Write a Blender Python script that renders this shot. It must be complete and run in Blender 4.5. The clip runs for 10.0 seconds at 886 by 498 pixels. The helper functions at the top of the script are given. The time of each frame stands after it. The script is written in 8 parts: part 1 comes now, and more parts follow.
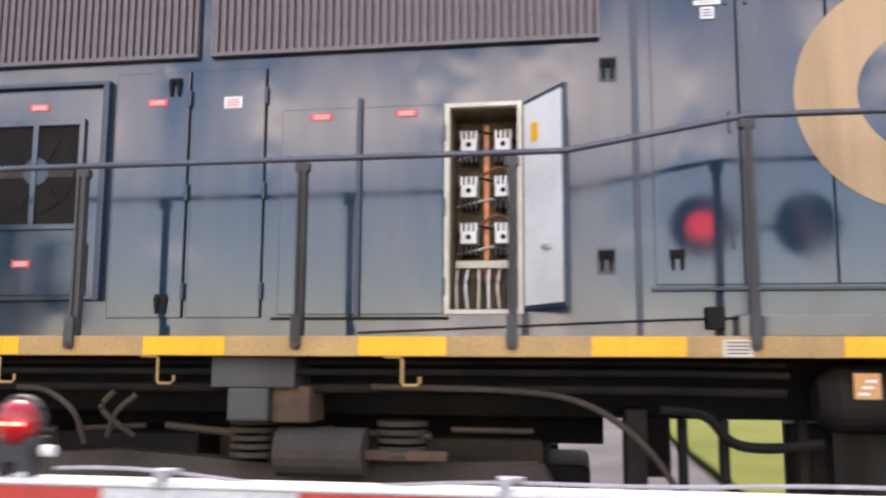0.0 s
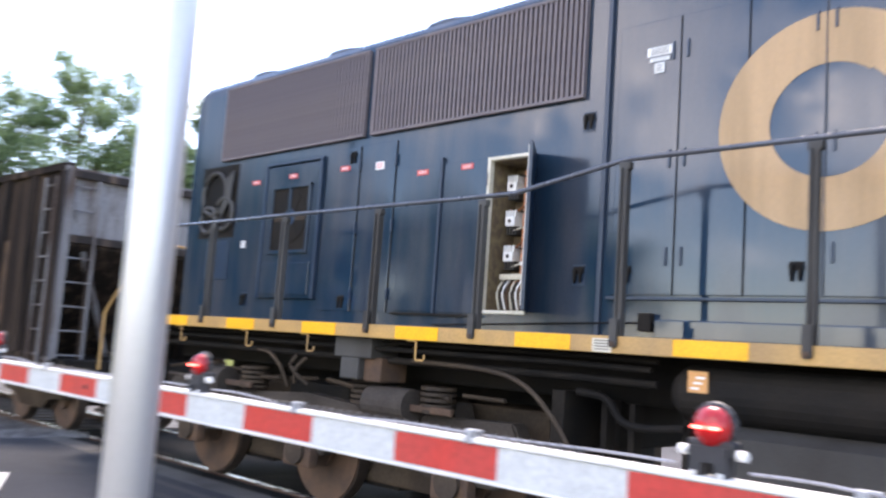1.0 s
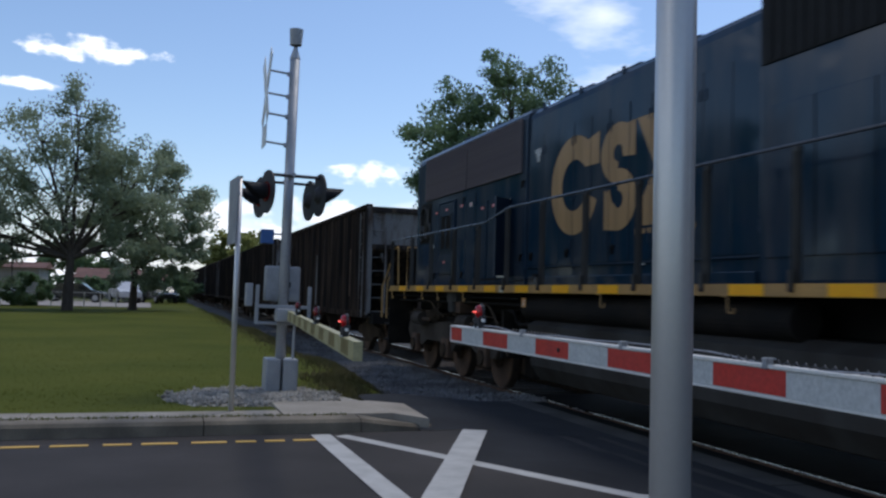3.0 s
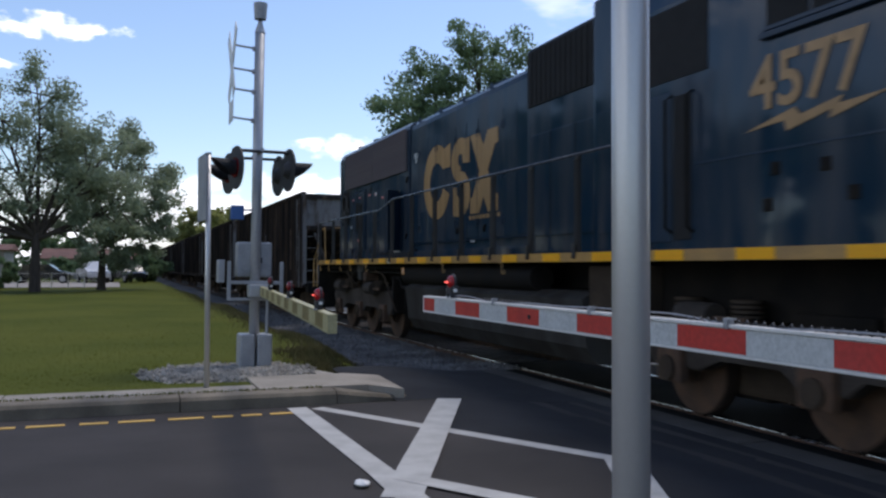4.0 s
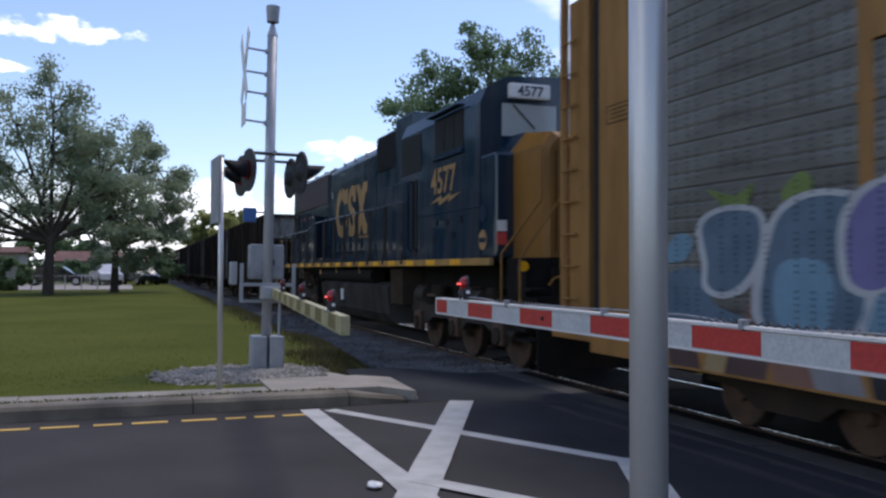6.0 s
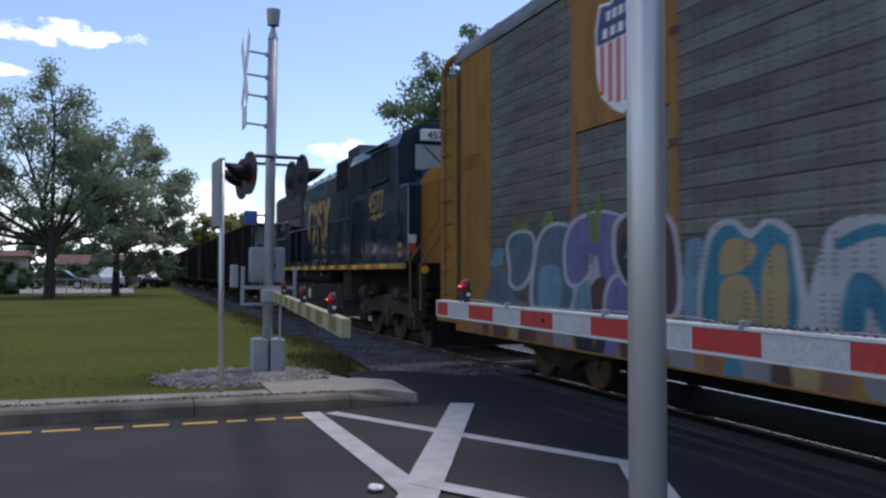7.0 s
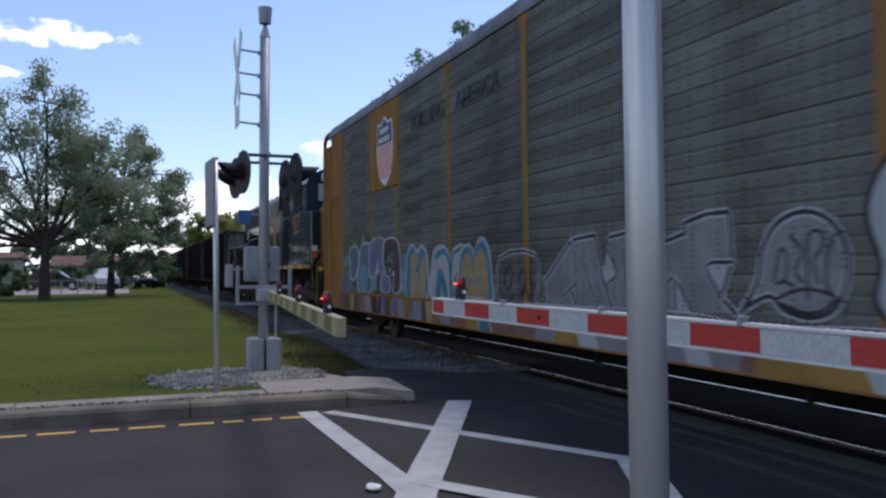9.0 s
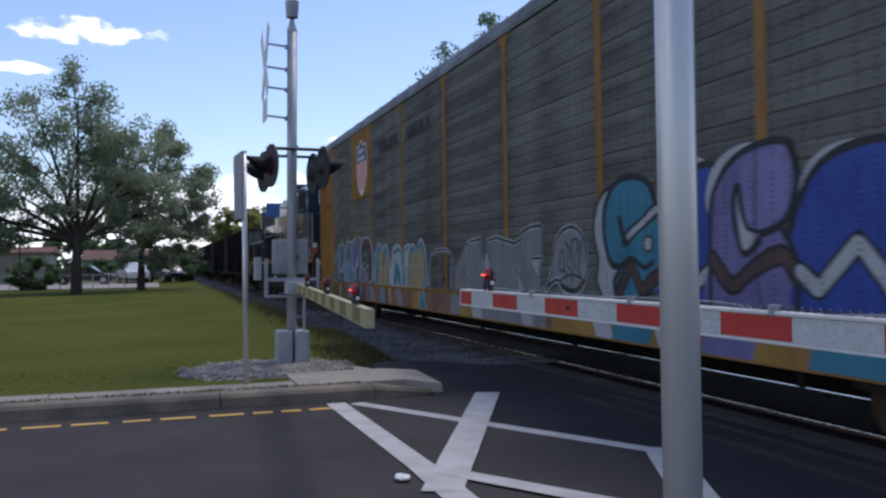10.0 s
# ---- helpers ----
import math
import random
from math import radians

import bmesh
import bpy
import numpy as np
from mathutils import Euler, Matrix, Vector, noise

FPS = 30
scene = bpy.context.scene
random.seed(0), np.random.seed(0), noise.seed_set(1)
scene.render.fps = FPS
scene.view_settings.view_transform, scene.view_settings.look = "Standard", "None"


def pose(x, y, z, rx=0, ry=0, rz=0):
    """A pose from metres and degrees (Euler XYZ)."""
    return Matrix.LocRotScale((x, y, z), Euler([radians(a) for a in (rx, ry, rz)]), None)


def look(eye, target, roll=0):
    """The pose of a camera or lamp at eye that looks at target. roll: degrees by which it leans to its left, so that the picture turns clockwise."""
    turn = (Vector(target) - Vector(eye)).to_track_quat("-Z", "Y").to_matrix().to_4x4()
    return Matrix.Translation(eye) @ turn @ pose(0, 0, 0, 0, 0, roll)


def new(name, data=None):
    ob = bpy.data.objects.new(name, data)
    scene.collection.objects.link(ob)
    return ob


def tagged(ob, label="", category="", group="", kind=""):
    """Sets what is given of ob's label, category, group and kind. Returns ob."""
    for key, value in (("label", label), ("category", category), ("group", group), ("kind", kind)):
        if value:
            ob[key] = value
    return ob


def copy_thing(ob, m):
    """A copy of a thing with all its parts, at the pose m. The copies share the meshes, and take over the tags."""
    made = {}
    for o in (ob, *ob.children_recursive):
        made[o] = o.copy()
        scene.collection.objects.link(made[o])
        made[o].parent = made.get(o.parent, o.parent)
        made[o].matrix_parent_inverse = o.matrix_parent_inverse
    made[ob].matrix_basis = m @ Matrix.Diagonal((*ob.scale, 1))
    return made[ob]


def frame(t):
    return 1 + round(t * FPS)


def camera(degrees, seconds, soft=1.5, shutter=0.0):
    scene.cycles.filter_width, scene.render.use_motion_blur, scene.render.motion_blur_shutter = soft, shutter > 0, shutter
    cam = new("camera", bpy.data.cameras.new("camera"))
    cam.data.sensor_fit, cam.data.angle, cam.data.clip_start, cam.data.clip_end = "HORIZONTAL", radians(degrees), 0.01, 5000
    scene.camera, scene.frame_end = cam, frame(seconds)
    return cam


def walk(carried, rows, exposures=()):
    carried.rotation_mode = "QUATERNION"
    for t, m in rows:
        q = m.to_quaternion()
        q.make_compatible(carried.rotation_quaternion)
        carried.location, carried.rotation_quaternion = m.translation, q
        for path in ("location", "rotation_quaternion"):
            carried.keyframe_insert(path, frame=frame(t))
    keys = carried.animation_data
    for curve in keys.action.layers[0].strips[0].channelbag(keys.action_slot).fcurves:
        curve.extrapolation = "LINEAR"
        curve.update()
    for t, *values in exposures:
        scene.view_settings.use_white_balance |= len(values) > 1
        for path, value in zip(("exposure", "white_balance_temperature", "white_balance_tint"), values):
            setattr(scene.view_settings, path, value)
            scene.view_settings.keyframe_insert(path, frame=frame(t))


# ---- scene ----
import itertools

# camera: handheld, turned from the passing locomotive to the line ahead
cam = camera(53.2, 10.0, soft=2.4, shutter=0.5)
ROWS = [
    (0, 0.041, 0.373, 1.552, 7.48, -0.31, 8.72),
    (0.2, 0.025, 0.308, 1.577, 7.08, -0.44, 15.59),
    (0.5, -0.040, 0.236, 1.581, 6.73, -1.67, 27.44),
    (0.8, -0.083, 0.188, 1.592, 6.40, -2.47, 38.59),
    (1, -0.147, 0.209, 1.568, 6.27, -3.94, 44.24),
    (1.2, -0.175, 0.19, 1.566, 6.12, -5.0, 48.6),
    (1.5, -0.371, 0.247, 1.523, 5.19, -5.16, 56.64),
    (1.8, -0.177, 0.105, 1.544, 4.03, -4.50, 62.22),
    (2, -0.081, 0.039, 1.538, 3.59, -3.97, 66.00),
    (2.2, -0.143, 0.043, 1.528, 3.32, -4.36, 69.15),
    (3.3, -0.016, -0.004, 1.533, 2.73, -0.97, 71.47),
    (3.5, 0.002, -0.014, 1.534, 2.23, -0.54, 70.61),
    (4, 0.023, -0.017, 1.526, 1.19, -0.15, 69.76),
    (4.5, 0.011, -0.015, 1.528, 0.69, 0.05, 69.77),
    (5, -0.006, -0.007, 1.528, 0.87, -0.17, 70.29),
    (5.5, 0.010, -0.026, 1.524, 1.21, -0.20, 70.40),
    (7, 0.026, -0.024, 1.519, 1.52, -0.02, 70.56),
    (7.5, 0.016, -0.016, 1.530, 1.28, 0.32, 70.42),
    (8, 0.000, 0.000, 1.513, 1.27, 0.39, 70.32),
    (8.5, -0.007, 0.007, 1.526, 1.25, 0.73, 70.25),
    (9, -0.007, -0.009, 1.526, 1.30, 0.68, 70.29),
    (9.5, -0.005, -0.010, 1.522, 1.10, 0.69, 71.20),
    (10, -0.002, -0.020, 1.512, 0.89, 0.85, 72.01),
]
PATH = [(t, pose(x, y, z, 90 + pitch, roll, yaw)) for t, x, y, z, pitch, roll, yaw in ROWS]
EXPOSURES = [(0, 1.60, 8500, 26), (0.5, 1.66, 7600, 21), (1.0, 1.74, 7500, 22), (1.9, 1.49, 7600, 19), (2.2, 1.02, 7200, 17), (3.3, -1.12, 6200, 12), (3.7, -0.85, 6400, 14), (4.5, -0.40, 6550, 16), (5.5, -0.44, 6500, 18), (7.0, -0.56, 6300, 20), (10, -0.58, 6300, 20)]
walk(cam, PATH, EXPOSURES)

# ---- sky and sun ----
SUN = Vector((-0.27, 0.40, 0.875)).normalized()
world = bpy.data.worlds.new("sky")
scene.world = world
world.use_nodes = True
wn, wl = world.node_tree.nodes, world.node_tree.links
sky = wn.new("ShaderNodeTexSky")
sky.sky_type, sky.sun_disc = 'NISHITA', False
sky.sun_elevation, sky.sun_rotation = math.asin(SUN.z), math.atan2(SUN.x, SUN.y)
sky.dust_density, sky.air_density, sky.ozone_density = 0.4, 1.0, 3.0
wc = wn.new("ShaderNodeTexCoord")
wm = wn.new("ShaderNodeMapping")
wm.inputs["Scale"].default_value = (2.2, 2.2, 7.0)
wm.inputs["Location"].default_value = (0.35, 0.1, 0.22)
wnoise = wn.new("ShaderNodeTexNoise")
wnoise.inputs["Scale"].default_value, wnoise.inputs["Detail"].default_value, wnoise.inputs["Roughness"].default_value = 1.5, 7, 0.55
wr = wn.new("ShaderNodeValToRGB")
wr.color_ramp.elements[0].position, wr.color_ramp.elements[1].position = 0.60, 0.80
wmix = wn.new("ShaderNodeMixRGB")
wmix.inputs[2].default_value = (9.5, 9.8, 10.2, 1)
wl.new(wc.outputs["Generated"], wm.inputs[0])
wl.new(wm.outputs[0], wnoise.inputs["Vector"])
wsep = wn.new("ShaderNodeSeparateXYZ")
wlow = wn.new("ShaderNodeMapRange")
wlow.inputs[1].default_value, wlow.inputs[2].default_value, wlow.inputs[3].default_value, wlow.inputs[4].default_value = 0.02, 0.22, 0.13, 0.0
wadd = wn.new("ShaderNodeMath")
wl.new(wc.outputs["Generated"], wsep.inputs[0])
wl.new(wsep.outputs["Z"], wlow.inputs[0])
wl.new(wnoise.outputs["Fac"], wadd.inputs[0])
wl.new(wlow.outputs[0], wadd.inputs[1])
wl.new(wadd.outputs[0], wr.inputs[0])


def cloud(before, d, half_w, half_h):
    """One cumulus bank round the direction d, with a broken edge."""
    d = Vector(d).normalized()
    right = d.cross(Vector((0, 0, 1))).normalized()
    up = right.cross(d)
    total = None
    for axis, size in ((right, half_w), (up, half_h)):
        dot = wn.new("ShaderNodeVectorMath")
        dot.operation = 'DOT_PRODUCT'
        dot.inputs[1].default_value = axis / size
        wl.new(wc.outputs["Generated"], dot.inputs[0])
        sq = wn.new("ShaderNodeMath")
        sq.operation = 'MULTIPLY_ADD'
        wl.new(dot.outputs["Value"], sq.inputs[0])
        wl.new(dot.outputs["Value"], sq.inputs[1])
        if total:
            wl.new(total, sq.inputs[2])
        else:
            sq.inputs[2].default_value = 0
        total = sq.outputs[0]
    rough = wn.new("ShaderNodeMath")
    rough.operation = 'MULTIPLY_ADD'
    rough.inputs[1].default_value = -8.0
    wl.new(wpuff.outputs["Fac"], rough.inputs[0])
    wl.new(total, rough.inputs[2])
    mr = wn.new("ShaderNodeMapRange")
    mr.interpolation_type = 'SMOOTHSTEP'
    mr.inputs[1].default_value, mr.inputs[2].default_value, mr.inputs[3].default_value, mr.inputs[4].default_value = -4.2, -2.2, 1.0, 0.0
    wl.new(rough.outputs[0], mr.inputs[0])
    facing = wn.new("ShaderNodeVectorMath")
    facing.operation = 'DOT_PRODUCT'
    facing.inputs[1].default_value = d
    wl.new(wc.outputs["Generated"], facing.inputs[0])
    ahead = wn.new("ShaderNodeMath")
    ahead.operation = 'GREATER_THAN'
    ahead.inputs[1].default_value = 0.0
    ws = wn.new("ShaderNodeMath")
    ws.operation = 'MULTIPLY'
    wl.new(facing.outputs["Value"], ahead.inputs[0])
    wl.new(ahead.outputs[0], ws.inputs[0])
    wl.new(mr.outputs[0], ws.inputs[1])
    most = wn.new("ShaderNodeMath")
    most.operation = 'MAXIMUM'
    wl.new(before, most.inputs[0])
    wl.new(ws.outputs[0], most.inputs[1])
    return most.outputs[0]


wpuff = wn.new("ShaderNodeTexNoise")
wpuff.inputs["Scale"].default_value, wpuff.inputs["Detail"].default_value = 38, 7
wpm = wn.new("ShaderNodeMapping")
wpm.inputs["Scale"].default_value = (1, 1, 1.8)
wl.new(wc.outputs["Generated"], wpm.inputs[0])
wl.new(wpm.outputs[0], wpuff.inputs["Vector"])
cover = wr.outputs[0]
for d, hw, hh in (((-0.968, -0.066, 0.242), 0.050, 0.011), ((-0.972, -0.125, 0.202), 0.025, 0.005), 
                  ((-0.963, 0.234, 0.134), 0.036, 0.010), ((-0.996, 0.085, 0.062), 0.075, 0.028), ((-0.982, 0.19, 0.08), 0.06, 0.020),
                  ((-0.02, -0.96, 0.29), 0.20, 0.06), ((0.42, -0.84, 0.36), 0.16, 0.12), ((-0.62, -0.70, 0.34), 0.20, 0.09), ((0.1, -0.8, 0.6), 0.3, 0.12),
                  ((-0.27, -0.925, 0.268), 0.11, 0.045), ((-0.49, -0.835, 0.25), 0.05, 0.04)):
    cover = cloud(cover, d, hw, hh)
wl.new(cover, wmix.inputs[0])
wl.new(sky.outputs[0], wmix.inputs[1])
wl.new(wmix.outputs[0], wn["Background"].inputs[0])
wn["Background"].inputs[1].default_value = 0.25
sun = new("sun", bpy.data.lights.new("sun", 'SUN'))
sun.data.energy, sun.data.angle, sun.data.color = 2.6, radians(16), (1.0, 0.95, 0.86)
sun.matrix_world = look(SUN * 50, (0, 0, 0))


# ---- materials ----
def surface(name, base, second=None, rough=0.6, metal=0.0, scale=3.0, amount=0.5, stretch=(1, 1, 1), bump=0.1, fine=60.0,
            coat=0.0, emit=0.0, spread=(0.38, 0.66), vary=0.0, ior=1.5, grain=0.35):
    """A painted, dusty or rough surface: two colours mixed by a large and a fine noise, with relief."""
    m = bpy.data.materials.new(name)
    m.use_nodes = True
    n, l = m.node_tree.nodes, m.node_tree.links
    b = n["Principled BSDF"]
    tc = n.new("ShaderNodeTexCoord")
    mp = n.new("ShaderNodeMapping")
    mp.inputs["Scale"].default_value = stretch
    l.new(tc.outputs["Object"], mp.inputs[0])
    big = n.new("ShaderNodeTexNoise")
    big.inputs["Scale"].default_value, big.inputs["Detail"].default_value = scale, 6
    small = n.new("ShaderNodeTexNoise")
    small.inputs["Scale"].default_value, small.inputs["Detail"].default_value = fine, 3
    l.new(mp.outputs[0], big.inputs["Vector"])
    l.new(tc.outputs["Object"], small.inputs["Vector"])
    ramp = n.new("ShaderNodeValToRGB")
    ramp.color_ramp.elements[0].position, ramp.color_ramp.elements[1].position = spread
    l.new(big.outputs["Fac"], ramp.inputs[0])
    k = n.new("ShaderNodeMath")
    k.operation = 'MULTIPLY'
    k.inputs[1].default_value = amount
    l.new(ramp.outputs[0], k.inputs[0])
    mix = n.new("ShaderNodeMixRGB")
    second = second or tuple(c * 0.6 for c in base)
    mix.inputs[1].default_value, mix.inputs[2].default_value = (*base, 1), (*second, 1)
    l.new(k.outputs[0], mix.inputs[0])
    g = n.new("ShaderNodeMixRGB")
    g.blend_type, g.inputs[0].default_value = 'OVERLAY', grain
    l.new(mix.outputs[0], g.inputs[1])
    l.new(small.outputs["Fac"], g.inputs[2])
    out = g.outputs[0]
    if vary:
        oi = n.new("ShaderNodeObjectInfo")
        hs = n.new("ShaderNodeHueSaturation")
        mr = n.new("ShaderNodeMapRange")
        mr.inputs[3].default_value, mr.inputs[4].default_value = 1 - vary, 1 + vary
        l.new(oi.outputs["Random"], mr.inputs[0])
        l.new(mr.outputs[0], hs.inputs["Value"])
        l.new(out, hs.inputs["Color"])
        out = hs.outputs[0]
    l.new(out, b.inputs["Base Color"])
    rr = n.new("ShaderNodeMapRange")
    rr.inputs[3].default_value, rr.inputs[4].default_value = rough, min(1.0, rough + 0.25 * amount)
    l.new(ramp.outputs[0], rr.inputs[0])
    l.new(rr.outputs[0], b.inputs["Roughness"])
    b.inputs["Metallic"].default_value = metal
    b.inputs["IOR"].default_value = ior
    b.inputs["Coat Weight"].default_value = coat
    b.inputs["Coat Roughness"].default_value = 0.12
    if bump:
        bp = n.new("ShaderNodeBump")
        bp.inputs["Strength"].default_value, bp.inputs["Distance"].default_value = bump, 0.01
        l.new(small.outputs["Fac"], bp.inputs["Height"])
        l.new(bp.outputs[0], b.inputs["Normal"])
    if emit:
        l.new(out, b.inputs["Emission Color"])
        b.inputs["Emission Strength"].default_value = emit
    return m


STREAK = (5.0, 5.0, 0.45)
BLUE = surface("locomotive_blue", (0.010, 0.029, 0.052), (0.066, 0.064, 0.068), 0.06, 0, 1.0, 0.62, (2.6, 2.6, 0.55), 0.0, 40, ior=1.62, spread=(0.40, 0.72), grain=0.12)
BLUE_DARK = surface("door_blue", (0.012, 0.03, 0.058), (0.03, 0.038, 0.048), 0.3, 0, 1.5, 0.4, STREAK, 0.02, 40, grain=0.15)
GOLD = surface("faded_gold_paint", (0.41, 0.25, 0.115), (0.27, 0.17, 0.08), 0.3, 0, 1.4, 0.6, STREAK, 0.0, 40, grain=0.1)
SILL = surface("dusty_gold_sill", (0.46, 0.27, 0.09), (0.25, 0.16, 0.08), 0.45, 0, 1.5, 0.7, (1.2, 1, 1), 0.05, 50)
PATCH = surface("reflective_yellow", (0.90, 0.42, 0.005), (0.78, 0.35, 0.005), 0.35, 0, 3, 0.5, bump=0.02)
NOSE = surface("nose_yellow", (0.25, 0.118, 0.022), (0.15, 0.077, 0.022), 0.45, 0, 1.2, 0.6, (2, 2, 0.8), 0.02, 40, grain=0.15, ior=1.4)
LOUVRE = surface("louvre_brown_grey", (0.13, 0.108, 0.115), (0.19, 0.158, 0.15), 0.55, 0, 2, 0.6, bump=0.05)
BLACK = surface("greasy_black", (0.010, 0.0095, 0.009), (0.026, 0.022, 0.018), 0.75, 0, 2.5, 0.7, bump=0.15, ior=1.2)
UNDER = surface("underframe_dust", (0.042, 0.032, 0.024), (0.075, 0.056, 0.039), 0.8, 0, 2.0, 0.8, bump=0.2, fine=35, ior=1.35)
TRUCK = surface("truck_dust", (0.060, 0.050, 0.042), (0.036, 0.030, 0.025), 0.85, 0, 1.6, 0.8, bump=0.2, fine=35, ior=1.3)
TANK = surface("tank_grey", (0.06, 0.059, 0.056), (0.032, 0.028, 0.024), 0.55, 0, 1.2, 0.8, (1, 1, 0.6), 0.08, grain=0.2, ior=1.4)
RAILING = surface("railing_blue_grey", (0.085, 0.095, 0.115), (0.05, 0.05, 0.055), 0.22, 0.2, 3, 0.6, bump=0.02, grain=0.15)
RUST = surface("rusty_steel", (0.10, 0.055, 0.03), (0.05, 0.035, 0.028), 0.8, 0, 4, 0.7, bump=0.25)
WHEEL = surface("wheel_steel", (0.045, 0.03, 0.022), (0.022, 0.018, 0.015), 0.65, 0.2, 5, 0.7, bump=0.15)
CREAM = surface("cabinet_cream", (0.62, 0.58, 0.47), (0.42, 0.38, 0.28), 0.5, 0, 3, 0.6, bump=0.03)
DOORIN = surface("door_inner_white", (0.72, 0.71, 0.66), (0.5, 0.47, 0.4), 0.5, 0, 2, 0.5, bump=0.03)
INNER = surface("cabinet_inside_brown", (0.11, 0.075, 0.045), (0.22, 0.17, 0.09), 0.7, 0, 14, 0.8, bump=0.2)
COPPER = surface("copper_bus", (0.45, 0.17, 0.07), (0.25, 0.12, 0.06), 0.4, 0.6, 8, 0.6)
WHITE = surface("white_paint", (0.78, 0.78, 0.76), (0.55, 0.54, 0.5), 0.45, 0, 5, 0.4, bump=0.03)
LABELRED = surface("label_red", (0.62, 0.07, 0.06), (0.5, 0.06, 0.05), 0.45, 0, 6, 0.3, bump=0.0)
LABELNAVY = surface("label_navy", (0.03, 0.05, 0.15), None, 0.5, 0, 6, 0.4, bump=0.0)
LABELTXT = surface("label_ink", (0.05, 0.05, 0.06), None, 0.5, 0, 6, 0.3, bump=0.0)
ORANGE = surface("plate_orange", (0.62, 0.30, 0.10), (0.45, 0.25, 0.12), 0.5, 0, 6, 0.5)
GLASS = surface("dark_glass", (0.015, 0.02, 0.022), None, 0.05, 0, 2, 0.2, bump=0.0, ior=1.55)
# the pale base colour paints the sky's reflection onto the upright panes
SKY_SHEEN = surface("windshield", (0.40, 0.42, 0.41), None, 0.06, 0, 2, 0.2, bump=0.0, ior=1.6)
PANEL = surface("galvanised_panel", (0.163, 0.162, 0.143), (0.09, 0.085, 0.076), 0.55, 0.2, 1.4, 0.8, (0.6, 1, 2.2), 0.05, 30, vary=0.14)
# near-black that paints the shade inside openings, holes and the intake
HOLE = surface("opening_shade_black", (0.012, 0.012, 0.012), None, 0.9, 0, 5, 0.2, bump=0.0)
RACKYEL = surface("rack_yellow", (0.32, 0.165, 0.05), (0.20, 0.107, 0.038), 0.6, 0, 1.6, 0.7, (2, 2, 0.5), 0.03, 40, grain=0.15, ior=1.4)
ROOF = surface("rack_roof_grey", (0.16, 0.165, 0.165), (0.09, 0.09, 0.09), 0.55, 0.1, 1.5, 0.7, bump=0.05)
CARBROWN = surface("coal_car_brown", (0.022, 0.017, 0.015), (0.10, 0.07, 0.052), 0.8, 0, 1.1, 0.95, (5, 5, 0.3), 0.12, 25, spread=(0.48, 0.70), ior=1.35)
CARGREY = surface("coal_car_grey", (0.19, 0.185, 0.185), (0.075, 0.048, 0.034), 0.7, 0, 1.3, 0.9, (3, 3, 0.6), 0.12, 25, spread=(0.45, 0.62))
CARRED = surface("box_car_red", (0.22, 0.055, 0.03), (0.12, 0.05, 0.03), 0.7, 0, 1.5, 0.7, (3, 3, 0.6), 0.1, 25)
COAL = surface("coal", (0.02, 0.02, 0.02), (0.04, 0.04, 0.04), 0.6, 0, 5, 0.7, bump=0.5)
GALV = surface("galvanised_steel", (0.60, 0.59, 0.57), (0.52, 0.51, 0.49), 0.38, 0.55, 9, 0.3, (1, 1, 0.1), 0.0, 120, grain=0.06)
MASTGREY = surface("mast_aluminium", (0.42, 0.43, 0.45), (0.30, 0.31, 0.33), 0.45, 0.35, 6, 0.6, (1, 1, 0.4), 0.05)
BOXGREY = surface("signal_box_grey", (0.36, 0.37, 0.385), (0.25, 0.26, 0.27), 0.5, 0.2, 4, 0.6, bump=0.06)
SIGBLACK = surface("signal_black", (0.02, 0.021, 0.024), (0.04, 0.04, 0.045), 0.55, 0, 5, 0.5, bump=0.04)
SIGNBLUE = surface("box_blue", (0.05, 0.14, 0.38), (0.04, 0.09, 0.25), 0.45, 0, 5, 0.4)
ARMRED = surface("arm_red", (0.50, 0.04, 0.032), (0.42, 0.05, 0.04), 0.4, 0, 6, 0.5, bump=0.02)
ARMWHITE = surface("arm_white", (0.52, 0.54, 0.54), (0.43, 0.45, 0.45), 0.4, 0, 6, 0.5, bump=0.02)
ARMEDGE = surface("arm_flange_white", (0.72, 0.71, 0.68), (0.54, 0.52, 0.48), 0.45, 0, 8, 0.4, bump=0.02)
ARMPALE = surface("arm_pale_yellow", (0.42, 0.38, 0.20), (0.32, 0.28, 0.14), 0.5, 0, 6, 0.5, bump=0.03)
ARMOLIVE = surface("arm_olive", (0.20, 0.15, 0.05), (0.14, 0.11, 0.045), 0.5, 0, 6, 0.5, bump=0.03)
LENSRED = surface("lens_red", (0.17, 0.008, 0.01), (0.11, 0.006, 0.008), 0.15, 0, 20, 0.4, bump=0.05, ior=1.5)
SIGLIT = surface("signal_lens_lit", (1.0, 0.05, 0.06), (1.0, 0.05, 0.06), 0.3, 0, 20, 0.1, bump=0.0, emit=3.0)
LENSLIT = surface("lens_red_lit", (0.30, 0.012, 0.014), (0.20, 0.01, 0.012), 0.2, 0, 20, 0.3, bump=0.05, emit=0.10)
GLOW = surface("lamp_filament", (1.0, 0.12, 0.10), (1.0, 0.1, 0.08), 0.3, 0, 20, 0.1, bump=0.0, emit=4.0)
CABLE = surface("black_cable", (0.02, 0.02, 0.022), (0.05, 0.05, 0.05), 0.5, 0, 20, 0.4)
WIRE = surface("grey_wire", (0.3, 0.3, 0.31), None, 0.45, 0.5, 20, 0.4)
ASPHALT = surface("asphalt", (0.047, 0.041, 0.038), (0.031, 0.029, 0.028), 0.85, 0, 0.5, 0.8, bump=0.35, fine=160, ior=1.4)
